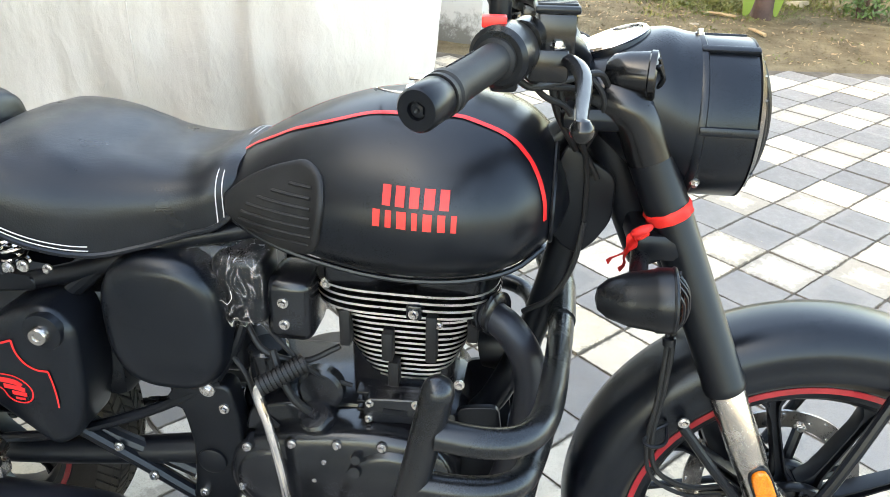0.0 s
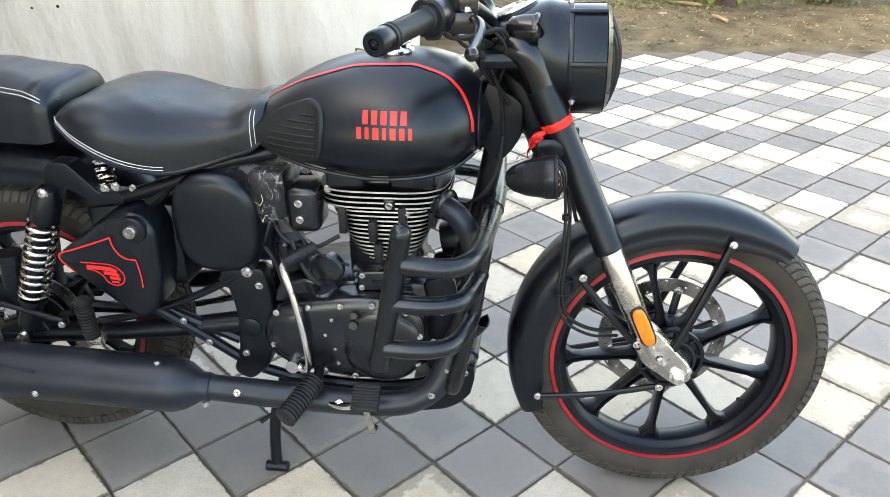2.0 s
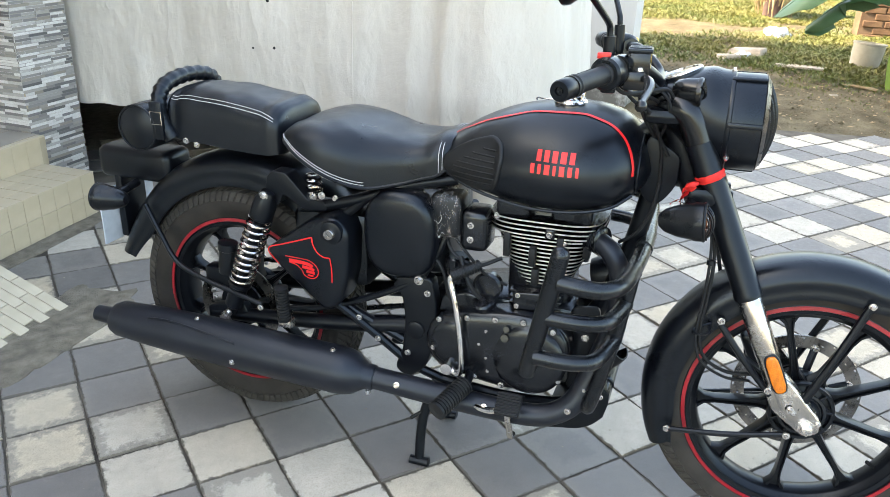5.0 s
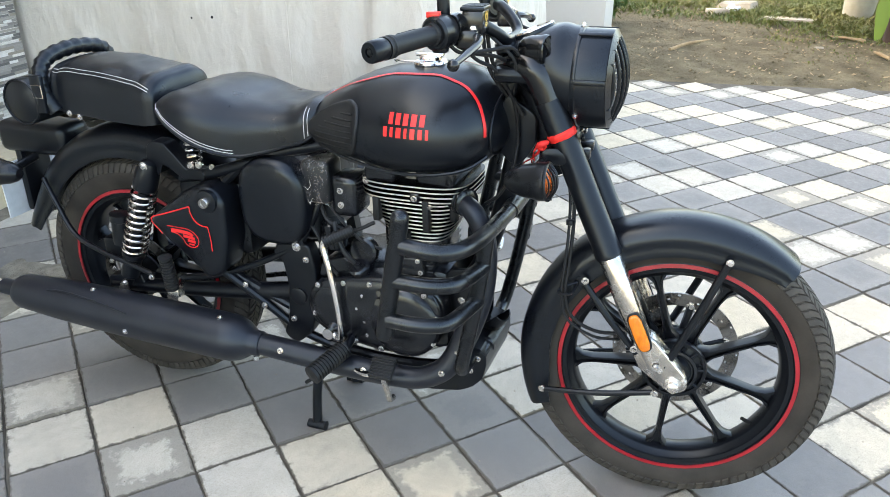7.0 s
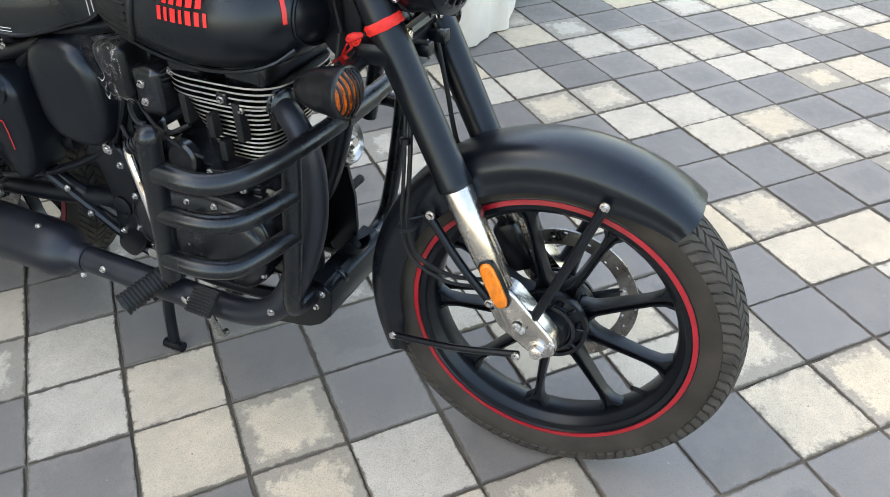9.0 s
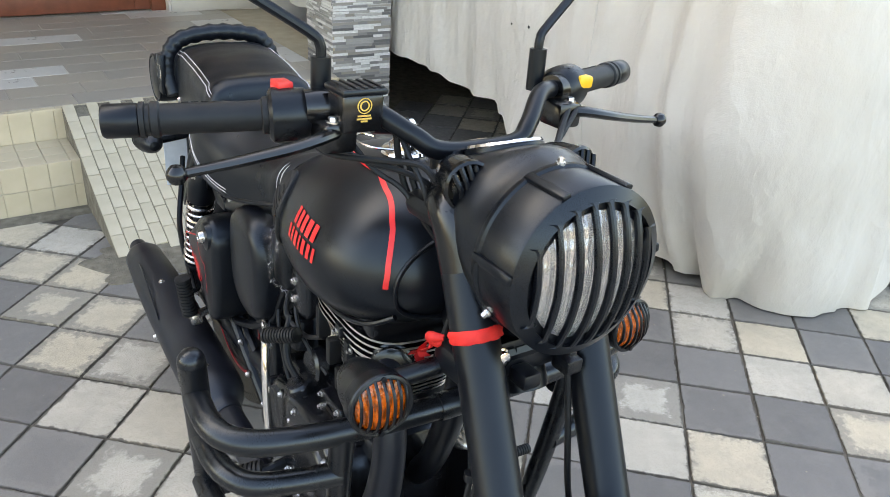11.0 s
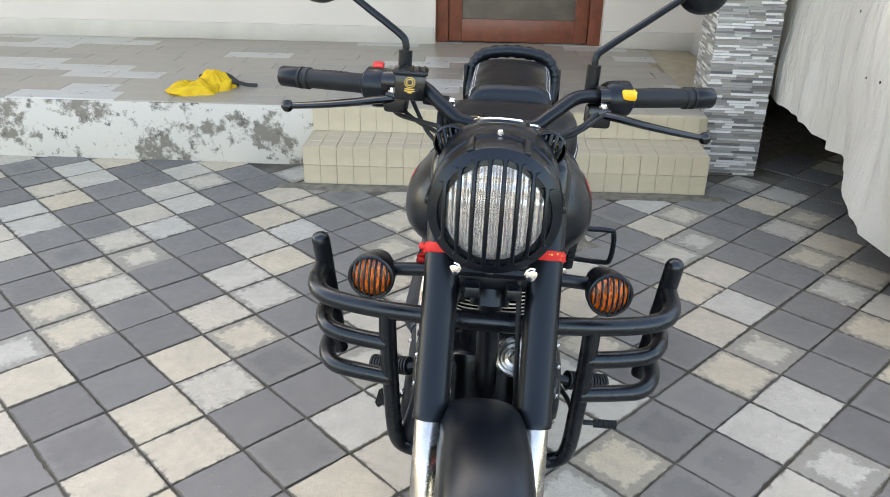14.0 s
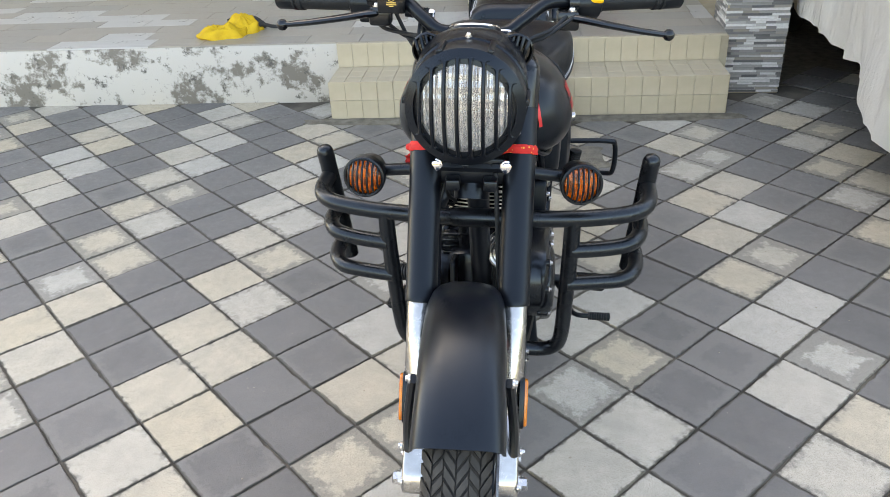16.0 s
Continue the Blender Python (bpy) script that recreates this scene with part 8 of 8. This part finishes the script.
for s in (-1, 1):
    rings = []
    for f, y in ((1.0, 0.080), (1.0, 0.126), (0.985, 0.134), (0.955, 0.1395), (0.90, 0.143), (0.78, 0.1465), (0.60, 0.149), (0.38, 0.1505), (0.12, 0.151)):
        rings.append([(mid_c.x + (x - mid_c.x) * f, y * s, mid_c.y + (z - mid_c.y) * f) for x, z in outline])
    cv = part("crankcase_cover", loft(rings), M["engine"], engine, "smooth black engine side cover", 60)
    part("clutch_cover", lathe([(0.088, -0.012), (0.0865, 0.004), (0.083, 0.009), (0.074, 0.0135), (0.055, 0.0165), (0.03, 0.018), (0.0, 0.0185)], (0.815, 0.140 * s, 0.384), (0, s, 0), 56), M["engine"], cv, angle=70)
    part("gear_cover", lathe([(0.062, -0.012), (0.061, 0.003), (0.058, 0.007), (0.05, 0.0105), (0.03, 0.013), (0.0, 0.0135)], (0.640, 0.138 * s, 0.390), (0, s, 0), 44), M["engine"], cv, angle=70)
    for x, z in ((0.587, 0.372), (0.60, 0.448), (0.668, 0.463), (0.735, 0.470), (0.80, 0.475), (0.868, 0.464), (0.894, 0.41), (0.887, 0.345), (0.83, 0.309), (0.755, 0.306), (0.69, 0.315), (0.716, 0.440), (0.718, 0.372), (0.70, 0.405), (0.722, 0.338)):
        part("bolt_boss", lathe([(0.0085, -0.02), (0.0085, 0.003), (0.0072, 0.0042), (0.0, 0.0042)], (x, 0.141 * s, z), (0, s, 0), 16), M["engine"], cv)
        part("cover_bolt", bolt((x, 0.145 * s, z), 0.0046, (0, s, 0)), M["bolt"], cv)
for x, z, r in ((0.762, 0.432, 0.010), (0.765, 0.455, 0.008)):
    part("round_boss", lathe([(r, -0.02), (r, 0.014), (r * 0.85, 0.018), (0.0, 0.018)], (x, -0.142, z), (0, -1, 0.25), 22), M["engine"], engine)
part("starter_cover", slab(rounded([(0.585, 0.455), (0.60, 0.50), (0.66, 0.515), (0.72, 0.50), (0.715, 0.465), (0.64, 0.46)], 0.015), -0.07, -0.118, 0.006), M["engine"], engine, angle=45)
for k in range(6):
    ang = 2 * math.pi * k / 6
    part("cap_lobe", lathe([(0.007, 0.0), (0.007, 0.012), (0.005, 0.014), (0.0, 0.014)], (0.70 + 0.020 * math.cos(ang), -0.118 + 0.018 * math.sin(ang) * 0.9, 0.490 + 0.018 * math.sin(ang) * 0.45), (-0.1, -0.45, 0.9), 12), M["engine"], engine)
part("oil_cap", lathe([(0.024, 0), (0.024, 0.014), (0.02, 0.018), (0.008, 0.018), (0.007, 0.026), (0.0, 0.026)], (0.70, -0.118, 0.488), (-0.1, -0.45, 0.9), 24), M["engine"], engine, "lobed oil filler cap")
for pts, r in (
    ([(0.64, -0.115, 0.60), (0.655, -0.128, 0.565), (0.675, -0.132, 0.53), (0.70, -0.122, 0.50), (0.722, -0.12, 0.478)], 0.006),
    ([(0.60, -0.10, 0.63), (0.63, -0.118, 0.60), (0.68, -0.105, 0.58), (0.73, -0.09, 0.60)], 0.0045),
    ([(0.60, -0.09, 0.655), (0.66, -0.11, 0.60), (0.70, -0.10, 0.555), (0.745, -0.09, 0.535)], 0.0035),
    ([(0.565, -0.11, 0.60), (0.60, -0.122, 0.56), (0.615, -0.12, 0.50), (0.64, -0.12, 0.47)], 0.004),
):
    part("wire", tube(pts, r, 8, 5), M["rubber"], engine)
lathe_g = lathe([(0.0, -0.03), (0.027, -0.028), (0.030, -0.01), (0.030, 0.03), (0.026, 0.034), (0.0, 0.034)], (0.622, -0.085, 0.555), (0, 0, 1), 24)
part("starter_motor", lathe_g, M["engine"], engine)
part("round_cover", lathe([(0.034, -0.01), (0.034, 0.008), (0.028, 0.012), (0.012, 0.010), (0.0, 0.010)], (0.700, -0.092, 0.527), (0, -1, 0.1), 28), M["engine"], engine)
kick = tube([(0.628, -0.148, 0.330), (0.650, -0.160, 0.322), (0.664, -0.166, 0.345), (0.660, -0.168, 0.42), (0.646, -0.164, 0.50), (0.630, -0.156, 0.556), (0.640, -0.152, 0.572)], [0.010, 0.009, 0.0075, 0.0072, 0.0072, 0.008, 0.009], 12, 6)
lathe([(0.014, -0.012), (0.014, 0.012)], (0.626, -0.152, 0.330), (0, 1, 0), 16, 0, kick)
ks = part("kick_starter", kick, M["chrome"], bike, "chrome kick starter with a ribbed rubber")
prof = [(0.0, -0.002)]
for k in range(11):
    prof += [(0.0138, 0.0065 * k), (0.0138, 0.0065 * k + 0.0042), (0.0112, 0.0065 * k + 0.0046), (0.0112, 0.0065 * k + 0.0062)]
prof.append((0.0, 0.0725))
part("kick_rubber", lathe(prof, (0.632, -0.156, 0.566), (0.80, 0.50, 0.32), 20), M["rubber"], ks, "ribbed black rubber")


# --- exhaust ---
hp = tube([(0.900, -0.05, 0.668), (0.935, -0.075, 0.668), (0.970, -0.092, 0.650), (0.995, -0.100, 0.605), (1.000, -0.104, 0.54), (0.989, -0.112, 0.46), (0.962, -0.128, 0.375), (0.932, -0.148, 0.308), (0.895, -0.160, 0.275), (0.845, -0.165, 0.258), (0.76, -0.168, 0.256), (0.66, -0.172, 0.262), (0.55, -0.178, 0.272), (0.43, -0.185, 0.284)], [0.021, 0.022, 0.0225, 0.023, 0.024, 0.027, 0.028, 0.027, 0.026, 0.026, 0.027, 0.028, 0.028, 0.027], 20, 6)
exh = part("exhaust", hp, M["exhaust"], bike, "black header pipe and long black silencer")
ax0, ax1 = Vector((0.455, -0.186, 0.283)), Vector((-0.36, -0.205, 0.322))
d = (ax1 - ax0)
L = d.length
muf = lathe([(0.027, 0.0), (0.031, 0.006), (0.031, 0.022), (0.036, 0.030), (0.050, 0.052), (0.057, 0.075), (0.0585, 0.10), (0.0585, 0.42), (0.056, 0.54), (0.053, 0.62), (0.0495, 0.68), (0.0475, 0.725), (0.041, 0.742), (0.025, 0.750), (0.0225, 0.752), (0.0215, L - 0.012), (0.0185, L - 0.012), (0.0185, 0.76), (0.0, 0.76)], ax0, d, 40)
part("silencer", muf, M["exhaust"], exh, "long matte black silencer", 40)
seam = Geo()
tube([(0.10, -0.243, 0.335), (0.0, -0.24, 0.352), (-0.1, -0.236, 0.36), (-0.17, -0.232, 0.352)], 0.0022, 6, 6, 0, seam)
part("silencer_seam", seam, M["exhaust"], exh)
screws("exhaust_bolt", [(p, 0.0058, o) for p, o in (((0.096, -0.252, 0.288), (0, -1, -0.1)), ((0.517, -0.206, 0.288), (0, -1, 0.3)), ((0.731, -0.196, 0.272), (0, -1, 0.3)), ((0.35, -0.200, 0.345), (0, -0.15, 1)), ((-0.03, -0.206, 0.362), (0, -0.15, 1)), ((0.44, -0.20, 0.248), (0, -1, -0.3)), ((0.950, -0.160, 0.345), (0, -1, 0)), ((0.92, -0.182, 0.295), (0, -1, 0)))], exh)
wrap = Geo()
for k in range(4):
    c = Vector((0.905, -0.05, 0.668)).lerp(Vector((0.945, -0.075, 0.668)), k / 3)
    lathe([(0.024, -0.008), (0.031 - 0.001 * (k % 2), -0.004), (0.031, 0.004), (0.024, 0.008)], c, (0.85, -0.5, 0.05), 18, 0, wrap)
part("exhaust_flange", wrap, M["engine"], exh)


# --- foot controls and stands ---
def ribbed_peg(a, d, r, n, pitch):
    prof = [(0.0, 0.0)]
    for k in range(n):
        prof += [(r, pitch * k + 0.001), (r, pitch * k + pitch * 0.62), (r * 0.86, pitch * k + pitch * 0.7), (r * 0.86, pitch * (k + 1) - 0.0005)]
    prof += [(r * 1.02, pitch * n), (r * 1.02, pitch * n + 0.006), (0.0, pitch * n + 0.009)]
    return lathe(prof, a, d, 20)


for s in (-1, 1):
    pegm = tube([(0.66, 0.10 * s, 0.32), (0.68, 0.15 * s, 0.320), (0.682, 0.19 * s, 0.315)], 0.011, 10, 4)
    pg = part("foot_peg", pegm, M["satin"], bike, "folding rider foot peg with ribbed rubber")
    part("peg_rubber", ribbed_peg((0.681, 0.186 * s, 0.316), (-0.36, 0.90 * s, -0.24), 0.0225, 12, 0.0080), M["rubber"], pg, "ribbed black rubber")
    pp = tube([(0.20, 0.14 * s, 0.395), (0.21, 0.17 * s, 0.392), (0.218, 0.195 * s, 0.395)], 0.010, 10, 4)
    block((0.200, 0.185 * s - 0.012, 0.378), (0.236, 0.185 * s + 0.012, 0.402), 0.004, 0, pp)
    p2 = part("pillion_peg", pp, M["alu"], bike, "folded pillion foot peg")
    part("peg_rubber", ribbed_peg((0.219, 0.196 * s, 0.40), (0.02, 0.10 * s, 1), 0.0165, 11, 0.0078), M["rubber"], p2, "ribbed black rubber")
pd = tube([(0.62, -0.145, 0.262), (0.70, -0.185, 0.265), (0.75, -0.205, 0.272), (0.79, -0.21, 0.292)], 0.0075, 10, 5)
ped = part("brake_pedal", pd, M["chrome"], bike, "chrome brake pedal arm with a ribbed pad")
pad_m = Matrix.Translation((0.794, -0.220, 0.308)) @ Matrix.Rotation(radians(38), 4, "X")
pedal_pad = part("pedal_pad", block((-0.028, -0.027, -0.007), (0.028, 0.027, 0.006), 0.004, m=pad_m), M["rubber"], ped)
for k in range(8):
    part("pad_rib", block((-0.027, -0.0245 + k * 0.0062, 0.005), (0.027, -0.0212 + k * 0.0062, 0.0095), 0.001, m=pad_m, segs=1), M["rubber"], pedal_pad)
part("pedal_loop", tube([(0.79, -0.205, 0.295), (0.790, -0.210, 0.271), (0.795, -0.205, 0.235), (0.797, -0.20, 0.211), (0.80, -0.185, 0.208)], 0.0075, 10, 5), M["alu"], ped)
gl = tube([(0.66, 0.15, 0.31), (0.74, 0.185, 0.305), (0.82, 0.205, 0.305), (0.83, 0.25, 0.306)], 0.006, 8, 4)
gear = part("gear_lever", gl, M["satin"], bike, "black gear lever with a rubber toe piece")
part("toe_rubber", ribbed_peg((0.83, 0.238, 0.306), (0, 1, 0), 0.010, 8, 0.0055), M["rubber"], gear)
cs = Geo()
for s in (-1, 1):
    tube([(0.575, 0.085 * s, 0.24), (0.545, 0.098 * s, 0.14), (0.538, 0.108 * s, 0.022), (0.545, 0.112 * s, 0.012)], [0.014, 0.0125, 0.0125, 0.0135], 12, 4, 0, cs)
    tube([(0.548, 0.100 * s, 0.16), (0.515, 0.108 * s, 0.135)], 0.005, 8, 1, 0, cs, smooth=False)
    tube([(0.515, 0.112 * s, 0.0125), (0.565, 0.112 * s, 0.013)], 0.0125, 12, 1, 0, cs, smooth=False)
tube([(0.56, -0.09, 0.185), (0.56, 0.09, 0.185)], 0.011, 10, 1, 0, cs, smooth=False)
part("centre_stand", cs, M["satin"], bike, "black centre stand on the paving")
ss = tube([(0.62, 0.11, 0.25), (0.50, 0.13, 0.215), (0.36, 0.14, 0.20)], 0.009, 10, 4)
part("side_stand", ss, M["satin"], bike, "folded side stand")


# --- leg guard ---
TUBE = 0.0170
lg_m = M["guard"]
half = [(0.905, 0.334, 0.672), (0.953, 0.333, 0.667), (0.986, 0.322, 0.663), (1.010, 0.296, 0.661), (1.022, 0.25, 0.657), (1.028, 0.18, 0.652), (1.034, 0.06, 0.650)]
top = [(x, -y, z) for x, y, z in half] + half[::-1]
guard = part("leg_guard", tube(top, TUBE, 18, 7), lg_m, bike, "black tubular leg guard with three side loops")
part("guard_sleeve", tube([(1.034, -0.05, 0.650), (1.034, 0.05, 0.650)], 0.0195, 18, 1, smooth=False), lg_m, guard)
for s in (-1, 1):
    v = tube([(0.906, 0.336 * s, 0.728), (0.880, 0.326 * s, 0.60), (0.850, 0.315 * s, 0.455)], 0.0178, 18, 5)
    lathe([(0.0178, 0.0), (0.0170, 0.006), (0.0135, 0.0125), (0.007, 0.016), (0.0, 0.0168)], (0.906, 0.336 * s, 0.728), (0.2, 0.06 * s, 1), 18, 0, v)
    part("outer_post", v, lg_m, guard, "upright tube with a rounded tip")
    for z0, z1, xo, xi, yi in ((0.592, 0.578, 0.884, 1.020, 0.184), (0.502, 0.494, 0.866, 1.006, 0.180)):
        pts = [(xo, 0.326 * s, z0), (xo + 0.048, 0.325 * s, z0 - 0.002), (xo + 0.086, 0.316 * s, z0 - 0.004), (xo + 0.114, 0.293 * s, z0 - 0.007), (xi - 0.010, 0.245 * s, z1 + 0.002), (xi, yi * s, z1)]
        part("side_loop", tube(pts, TUBE * 0.96, 16, 6), lg_m, guard)
    part("inner_post", tube([(1.028, 0.185 * s, 0.650), (1.018, 0.184 * s, 0.58), (0.994, 0.180 * s, 0.447), (0.969, 0.174 * s, 0.335), (0.960, 0.155 * s, 0.300), (0.960, 0.115 * s, 0.293), (0.966, 0.055 * s, 0.300)], TUBE * 0.96, 16, 6), lg_m, guard)
prof = [(0.958, 0.322), (0.988, 0.317), (0.999, 0.306), (0.999, 0.280), (0.990, 0.243), (0.966, 0.217), (0.935, 0.200), (0.85, 0.186)]
sk = Geo()
rings = []
for x, z in prof:
    ring = []
    for y, t in ((-0.098, 0.0), (0.098, 0.0), (0.098, 0.004), (-0.098, 0.004)):
        ring.append((x - t, y, z + t))
    rings.append(ring)
loft(rings, 0, sk)
for s in (-1, 1):
    mount = part("engine_mount", slab(rounded([(0.895, 0.495), (0.955, 0.505), (0.968, 0.42), (0.965, 0.34), (0.945, 0.285), (0.895, 0.275)], 0.014), 0.058 * s, 0.067 * s, 0.002), M["satin"], bike, "black engine mounting plate")
    screws("mount_bolt", [((0.929, 0.068 * s, 0.423), 0.007, (0, s, 0)), ((0.909, 0.068 * s, 0.347), 0.007, (0, s, 0))], mount)
bash = part("bash_plate", sk, M["satin"], bike, "black sump guard plate")
for s in (-1, 1):
    wing = rounded(prof + [(0.87, 0.240), (0.938, 0.262), (0.950, 0.292)], 0.012)
    part("side_wing", slab(wing, 0.092 * s, 0.101 * s, 0.002), M["satin"], bash)
    screws("wing_bolt", [((0.962, 0.102 * s, 0.262), 0.0055, (0, s, 0)), ((0.980, 0.102 * s, 0.298), 0.0055, (0, s, 0))], bash)
flap_axis = Vector((-0.70, 0.30, -0.65)).normalized()
flap_side = flap_axis.cross(Vector((0, 0, 1))).normalized()
flap_up = flap_side.cross(flap_axis)
rings = []
for i in range(9):
    u = i / 8
    c, r = Vector((1.004, 0.006, 0.370)) + flap_axis * 0.12 * u, 0.034 * (0.55 + 0.45 * math.sin(math.pi * min(1.0, 0.15 + u)))
    arc = [math.pi * (1.05 + 0.9 * k / 12) for k in range(13)]
    rings.append([c + (flap_side * math.cos(q) + flap_up * math.sin(q)) * r for q in arc] + [c + (flap_side * math.cos(q) + flap_up * math.sin(q)) * (r - 0.003) for q in reversed(arc)])
part("splash_flap", loft(rings), M["plastic"], bike, "curved black splash flap")
part("guard_mount", tube([(0.985, -0.10, 0.300), (0.985, -0.045, 0.305)], 0.0135, 14, 1, smooth=False), M["guard"], bike)
part("mount_collar", lathe([(0.0165, -0.006), (0.0185, -0.004), (0.0185, 0.004), (0.0165, 0.006)], (0.985, -0.045, 0.305), (0, 1, 0.1), 18), M["guard"], bike)
hn = lathe([(0.0, -0.012), (0.024, -0.012), (0.030, 0.0), (0.040, 0.006), (0.042, 0.010), (0.040, 0.016), (0.036, 0.018), (0.032, 0.015), (0.028, 0.019), (0.024, 0.016), (0.020, 0.021), (0.014, 0.018), (0.009, 0.024), (0.0, 0.024)], (0.962, 0.054, 0.542), (1, 0.02, 0.2), 36)
horn = part("horn", hn, M["hornface"], bike, "round grey horn with ringed face")
part("horn_bracket", block((0.915, 0.044, 0.525), (0.958, 0.064, 0.555), 0.003), M["satin"], horn)
part("horn_body", lathe([(0.0, -0.05), (0.036, -0.046), (0.044, -0.02), (0.046, 0.004), (0.043, 0.008)], (0.962, 0.054, 0.542), (1, 0.02, 0.2), 32), M["plastic"], horn)


# --- cables and ribbon ---
for pts, r in (
    ([(0.995, -0.096, 1.045), (1.0, -0.092, 1.0), (1.01, -0.085, 0.96), (1.03, -0.07, 0.92), (1.06, -0.05, 0.86)], 0.0042),
    ([(0.99, -0.105, 1.04), (0.995, -0.10, 0.99), (1.005, -0.09, 0.95), (1.03, -0.06, 0.90)], 0.0042),
    ([(0.955, -0.195, 1.022), (0.975, -0.18, 1.005), (1.01, -0.13, 1.002), (1.045, -0.10, 1.004), (1.06, -0.085, 0.985)], 0.0038),
    ([(0.96, -0.19, 1.025), (0.985, -0.15, 1.0), (1.02, -0.10, 0.985), (1.04, -0.06, 0.96)], 0.0038),
    ([(0.975, 0.16, 1.035), (1.0, 0.13, 1.01), (1.04, 0.09, 1.0), (1.05, 0.05, 0.97)], 0.0045),
    ([(0.98, 0.17, 1.03), (1.01, 0.12, 1.0), (1.04, 0.07, 0.98), (1.04, 0.03, 0.90)], 0.0038),
    ([(1.150, -0.040, 0.80), (1.172, -0.060, 0.72), (1.180, -0.078, 0.65), (1.177, -0.088, 0.57), (1.172, -0.092, 0.50), (1.188, -0.088, 0.44), (1.24, -0.074, 0.405), (1.30, -0.055, 0.40)], 0.0040),
    ([(1.145, -0.046, 0.79), (1.166, -0.066, 0.72), (1.172, -0.082, 0.65), (1.170, -0.094, 0.57), (1.165, -0.097, 0.50), (1.180, -0.094, 0.435), (1.235, -0.080, 0.395), (1.29, -0.060, 0.385)], 0.0032),
    ([(1.165, 0.045, 0.80), (1.18, 0.05, 0.70), (1.20, 0.055, 0.58), (1.25, 0.06, 0.48), (1.30, 0.07, 0.43)], 0.0042),
    ([(0.955, -0.16, 1.03), (0.985, -0.13, 0.985), (1.012, -0.105, 0.965), (1.03, -0.085, 0.93), (1.045, -0.06, 0.88), (1.05, -0.045, 0.80)], 0.0036),
    ([(0.985, -0.10, 1.042), (1.015, -0.105, 1.018), (1.05, -0.10, 0.985), (1.055, -0.09, 0.95), (1.04, -0.06, 0.90)], 0.0032),
    ([(1.05, -0.05, 0.80), (1.04, -0.06, 0.74), (1.015, -0.06, 0.69), (0.98, -0.05, 0.66)], 0.004),
):
    cable = part("cable", tube(pts, r, 8, 6), M["rubber"], bike)
clip = lathe([(0.007, -0.006), (0.009, -0.005), (0.009, 0.005), (0.007, 0.006)], (1.174, -0.083, 0.655), (0.05, -0.1, -1), 12)
part("cable_clip", clip, M["plastic"], cable)
part("hose_guide", tube([(1.188, -0.070, 0.512), (1.160, -0.086, 0.506), (1.152, -0.100, 0.500), (1.166, -0.106, 0.498), (1.182, -0.096, 0.500), (1.186, -0.074, 0.508)], 0.0028, 7, 5).moved(STEER), M["satin"], fg)
for y in (-0.0325, 0.0325):
    part("wire_connector", block((1.165, y - 0.0125, 0.775), (1.195, y + 0.0125, 0.795), 0.004).moved(STEER), M["plastic"], bike)
for s in (-1, 1):
    rb_g = Geo()
    rings = []
    c0 = Vector((fork_at(0.834), 0.081 * s, 0.834))
    for k in range(40):
        a = 2 * math.pi * k / 40
        r = 0.0292
        tilt_z = 0.012 * math.cos(a)
        sec = []
        hw = 0.72
        for q in ((0, -0.010), (0.0020, -0.007), (0.0008, -0.002), (0.0024, 0.003), (0.0008, 0.007), (0, 0.010)):
            q = (q[0], q[1] * hw * (1 + 0.25 * noise.noise((math.cos(a) * 2, math.sin(a) * 2, 5 + s))))
            rr = r + q[0] + 0.0026 * noise.noise((math.cos(a) * 3, math.sin(a) * 3, q[1] * 90 + s))
            sec.append((c0.x + rr * math.cos(a) * 1.04 - (q[1] + tilt_z) * math.tan(RAKE), c0.y + rr * math.sin(a), c0.z + q[1] + tilt_z))
        rings.append(sec)
    loft(rings, 0, rb_g, False, True)
    rbn = part("ribbon", rb_g.moved(STEER), M["ribbon"] if s < 0 else M["printed"], bike, "red cloth ribbon tied round the fork" if s < 0 else "red and gold printed cloth tied round the fork", 70)
    if s < 0:
        kn = Geo()
        tube([(1.118, -0.106, 0.822), (1.108, -0.115, 0.821), (1.100, -0.112, 0.815), (1.106, -0.106, 0.809), (1.114, -0.110, 0.816)], [0.004, 0.0065, 0.006, 0.0055, 0.004], 8, 5, 0, kn)
        for turn, ln in ((0.0, 0.050), (0.5, 0.040), (-0.45, 0.030)):
            v, f = [], []
            for i in range(9):
                u = i / 8
                for w in (-1, 1):
                    v.append((1.104 - (0.020 + 0.02 * turn) * u + 0.004 * math.sin(u * 9 + turn * 5), -0.110 + 0.0065 * w * (0.7 + 0.5 * u) + 0.004 * math.sin(u * 8 + turn) - 0.006 * u, 0.816 - ln * u + 0.003 * w * math.sin(u * 6)))
                if i:
                    f.append((2 * i - 2, 2 * i - 1, 2 * i + 1, 2 * i))
            tail_g = Geo().put(v, f).put([(x - 0.001, y, z) for x, y, z in v], [tuple(reversed(q)) for q in f])
            part("ribbon_tail", tail_g.moved(STEER), M["ribbon"], rbn, angle=70, fix=False)
        part("ribbon_knot", kn.moved(STEER), M["ribbon"], rbn, angle=70, fix=False)
for s in (-1, 1):
    pts = [(0.264 + 0.017 * math.cos(a), 0.098 * s + 0.017 * math.sin(a), 0.676 + 0.075 * a / (2 * math.pi * 5)) for a in (2 * math.pi * 5 * k / 70 for k in range(71))]
    part("seat_spring", tube(pts, 0.0032, 7, 1, smooth=False), M["chrome"], seat, "small chrome seat spring")
build_pavers(pavement)
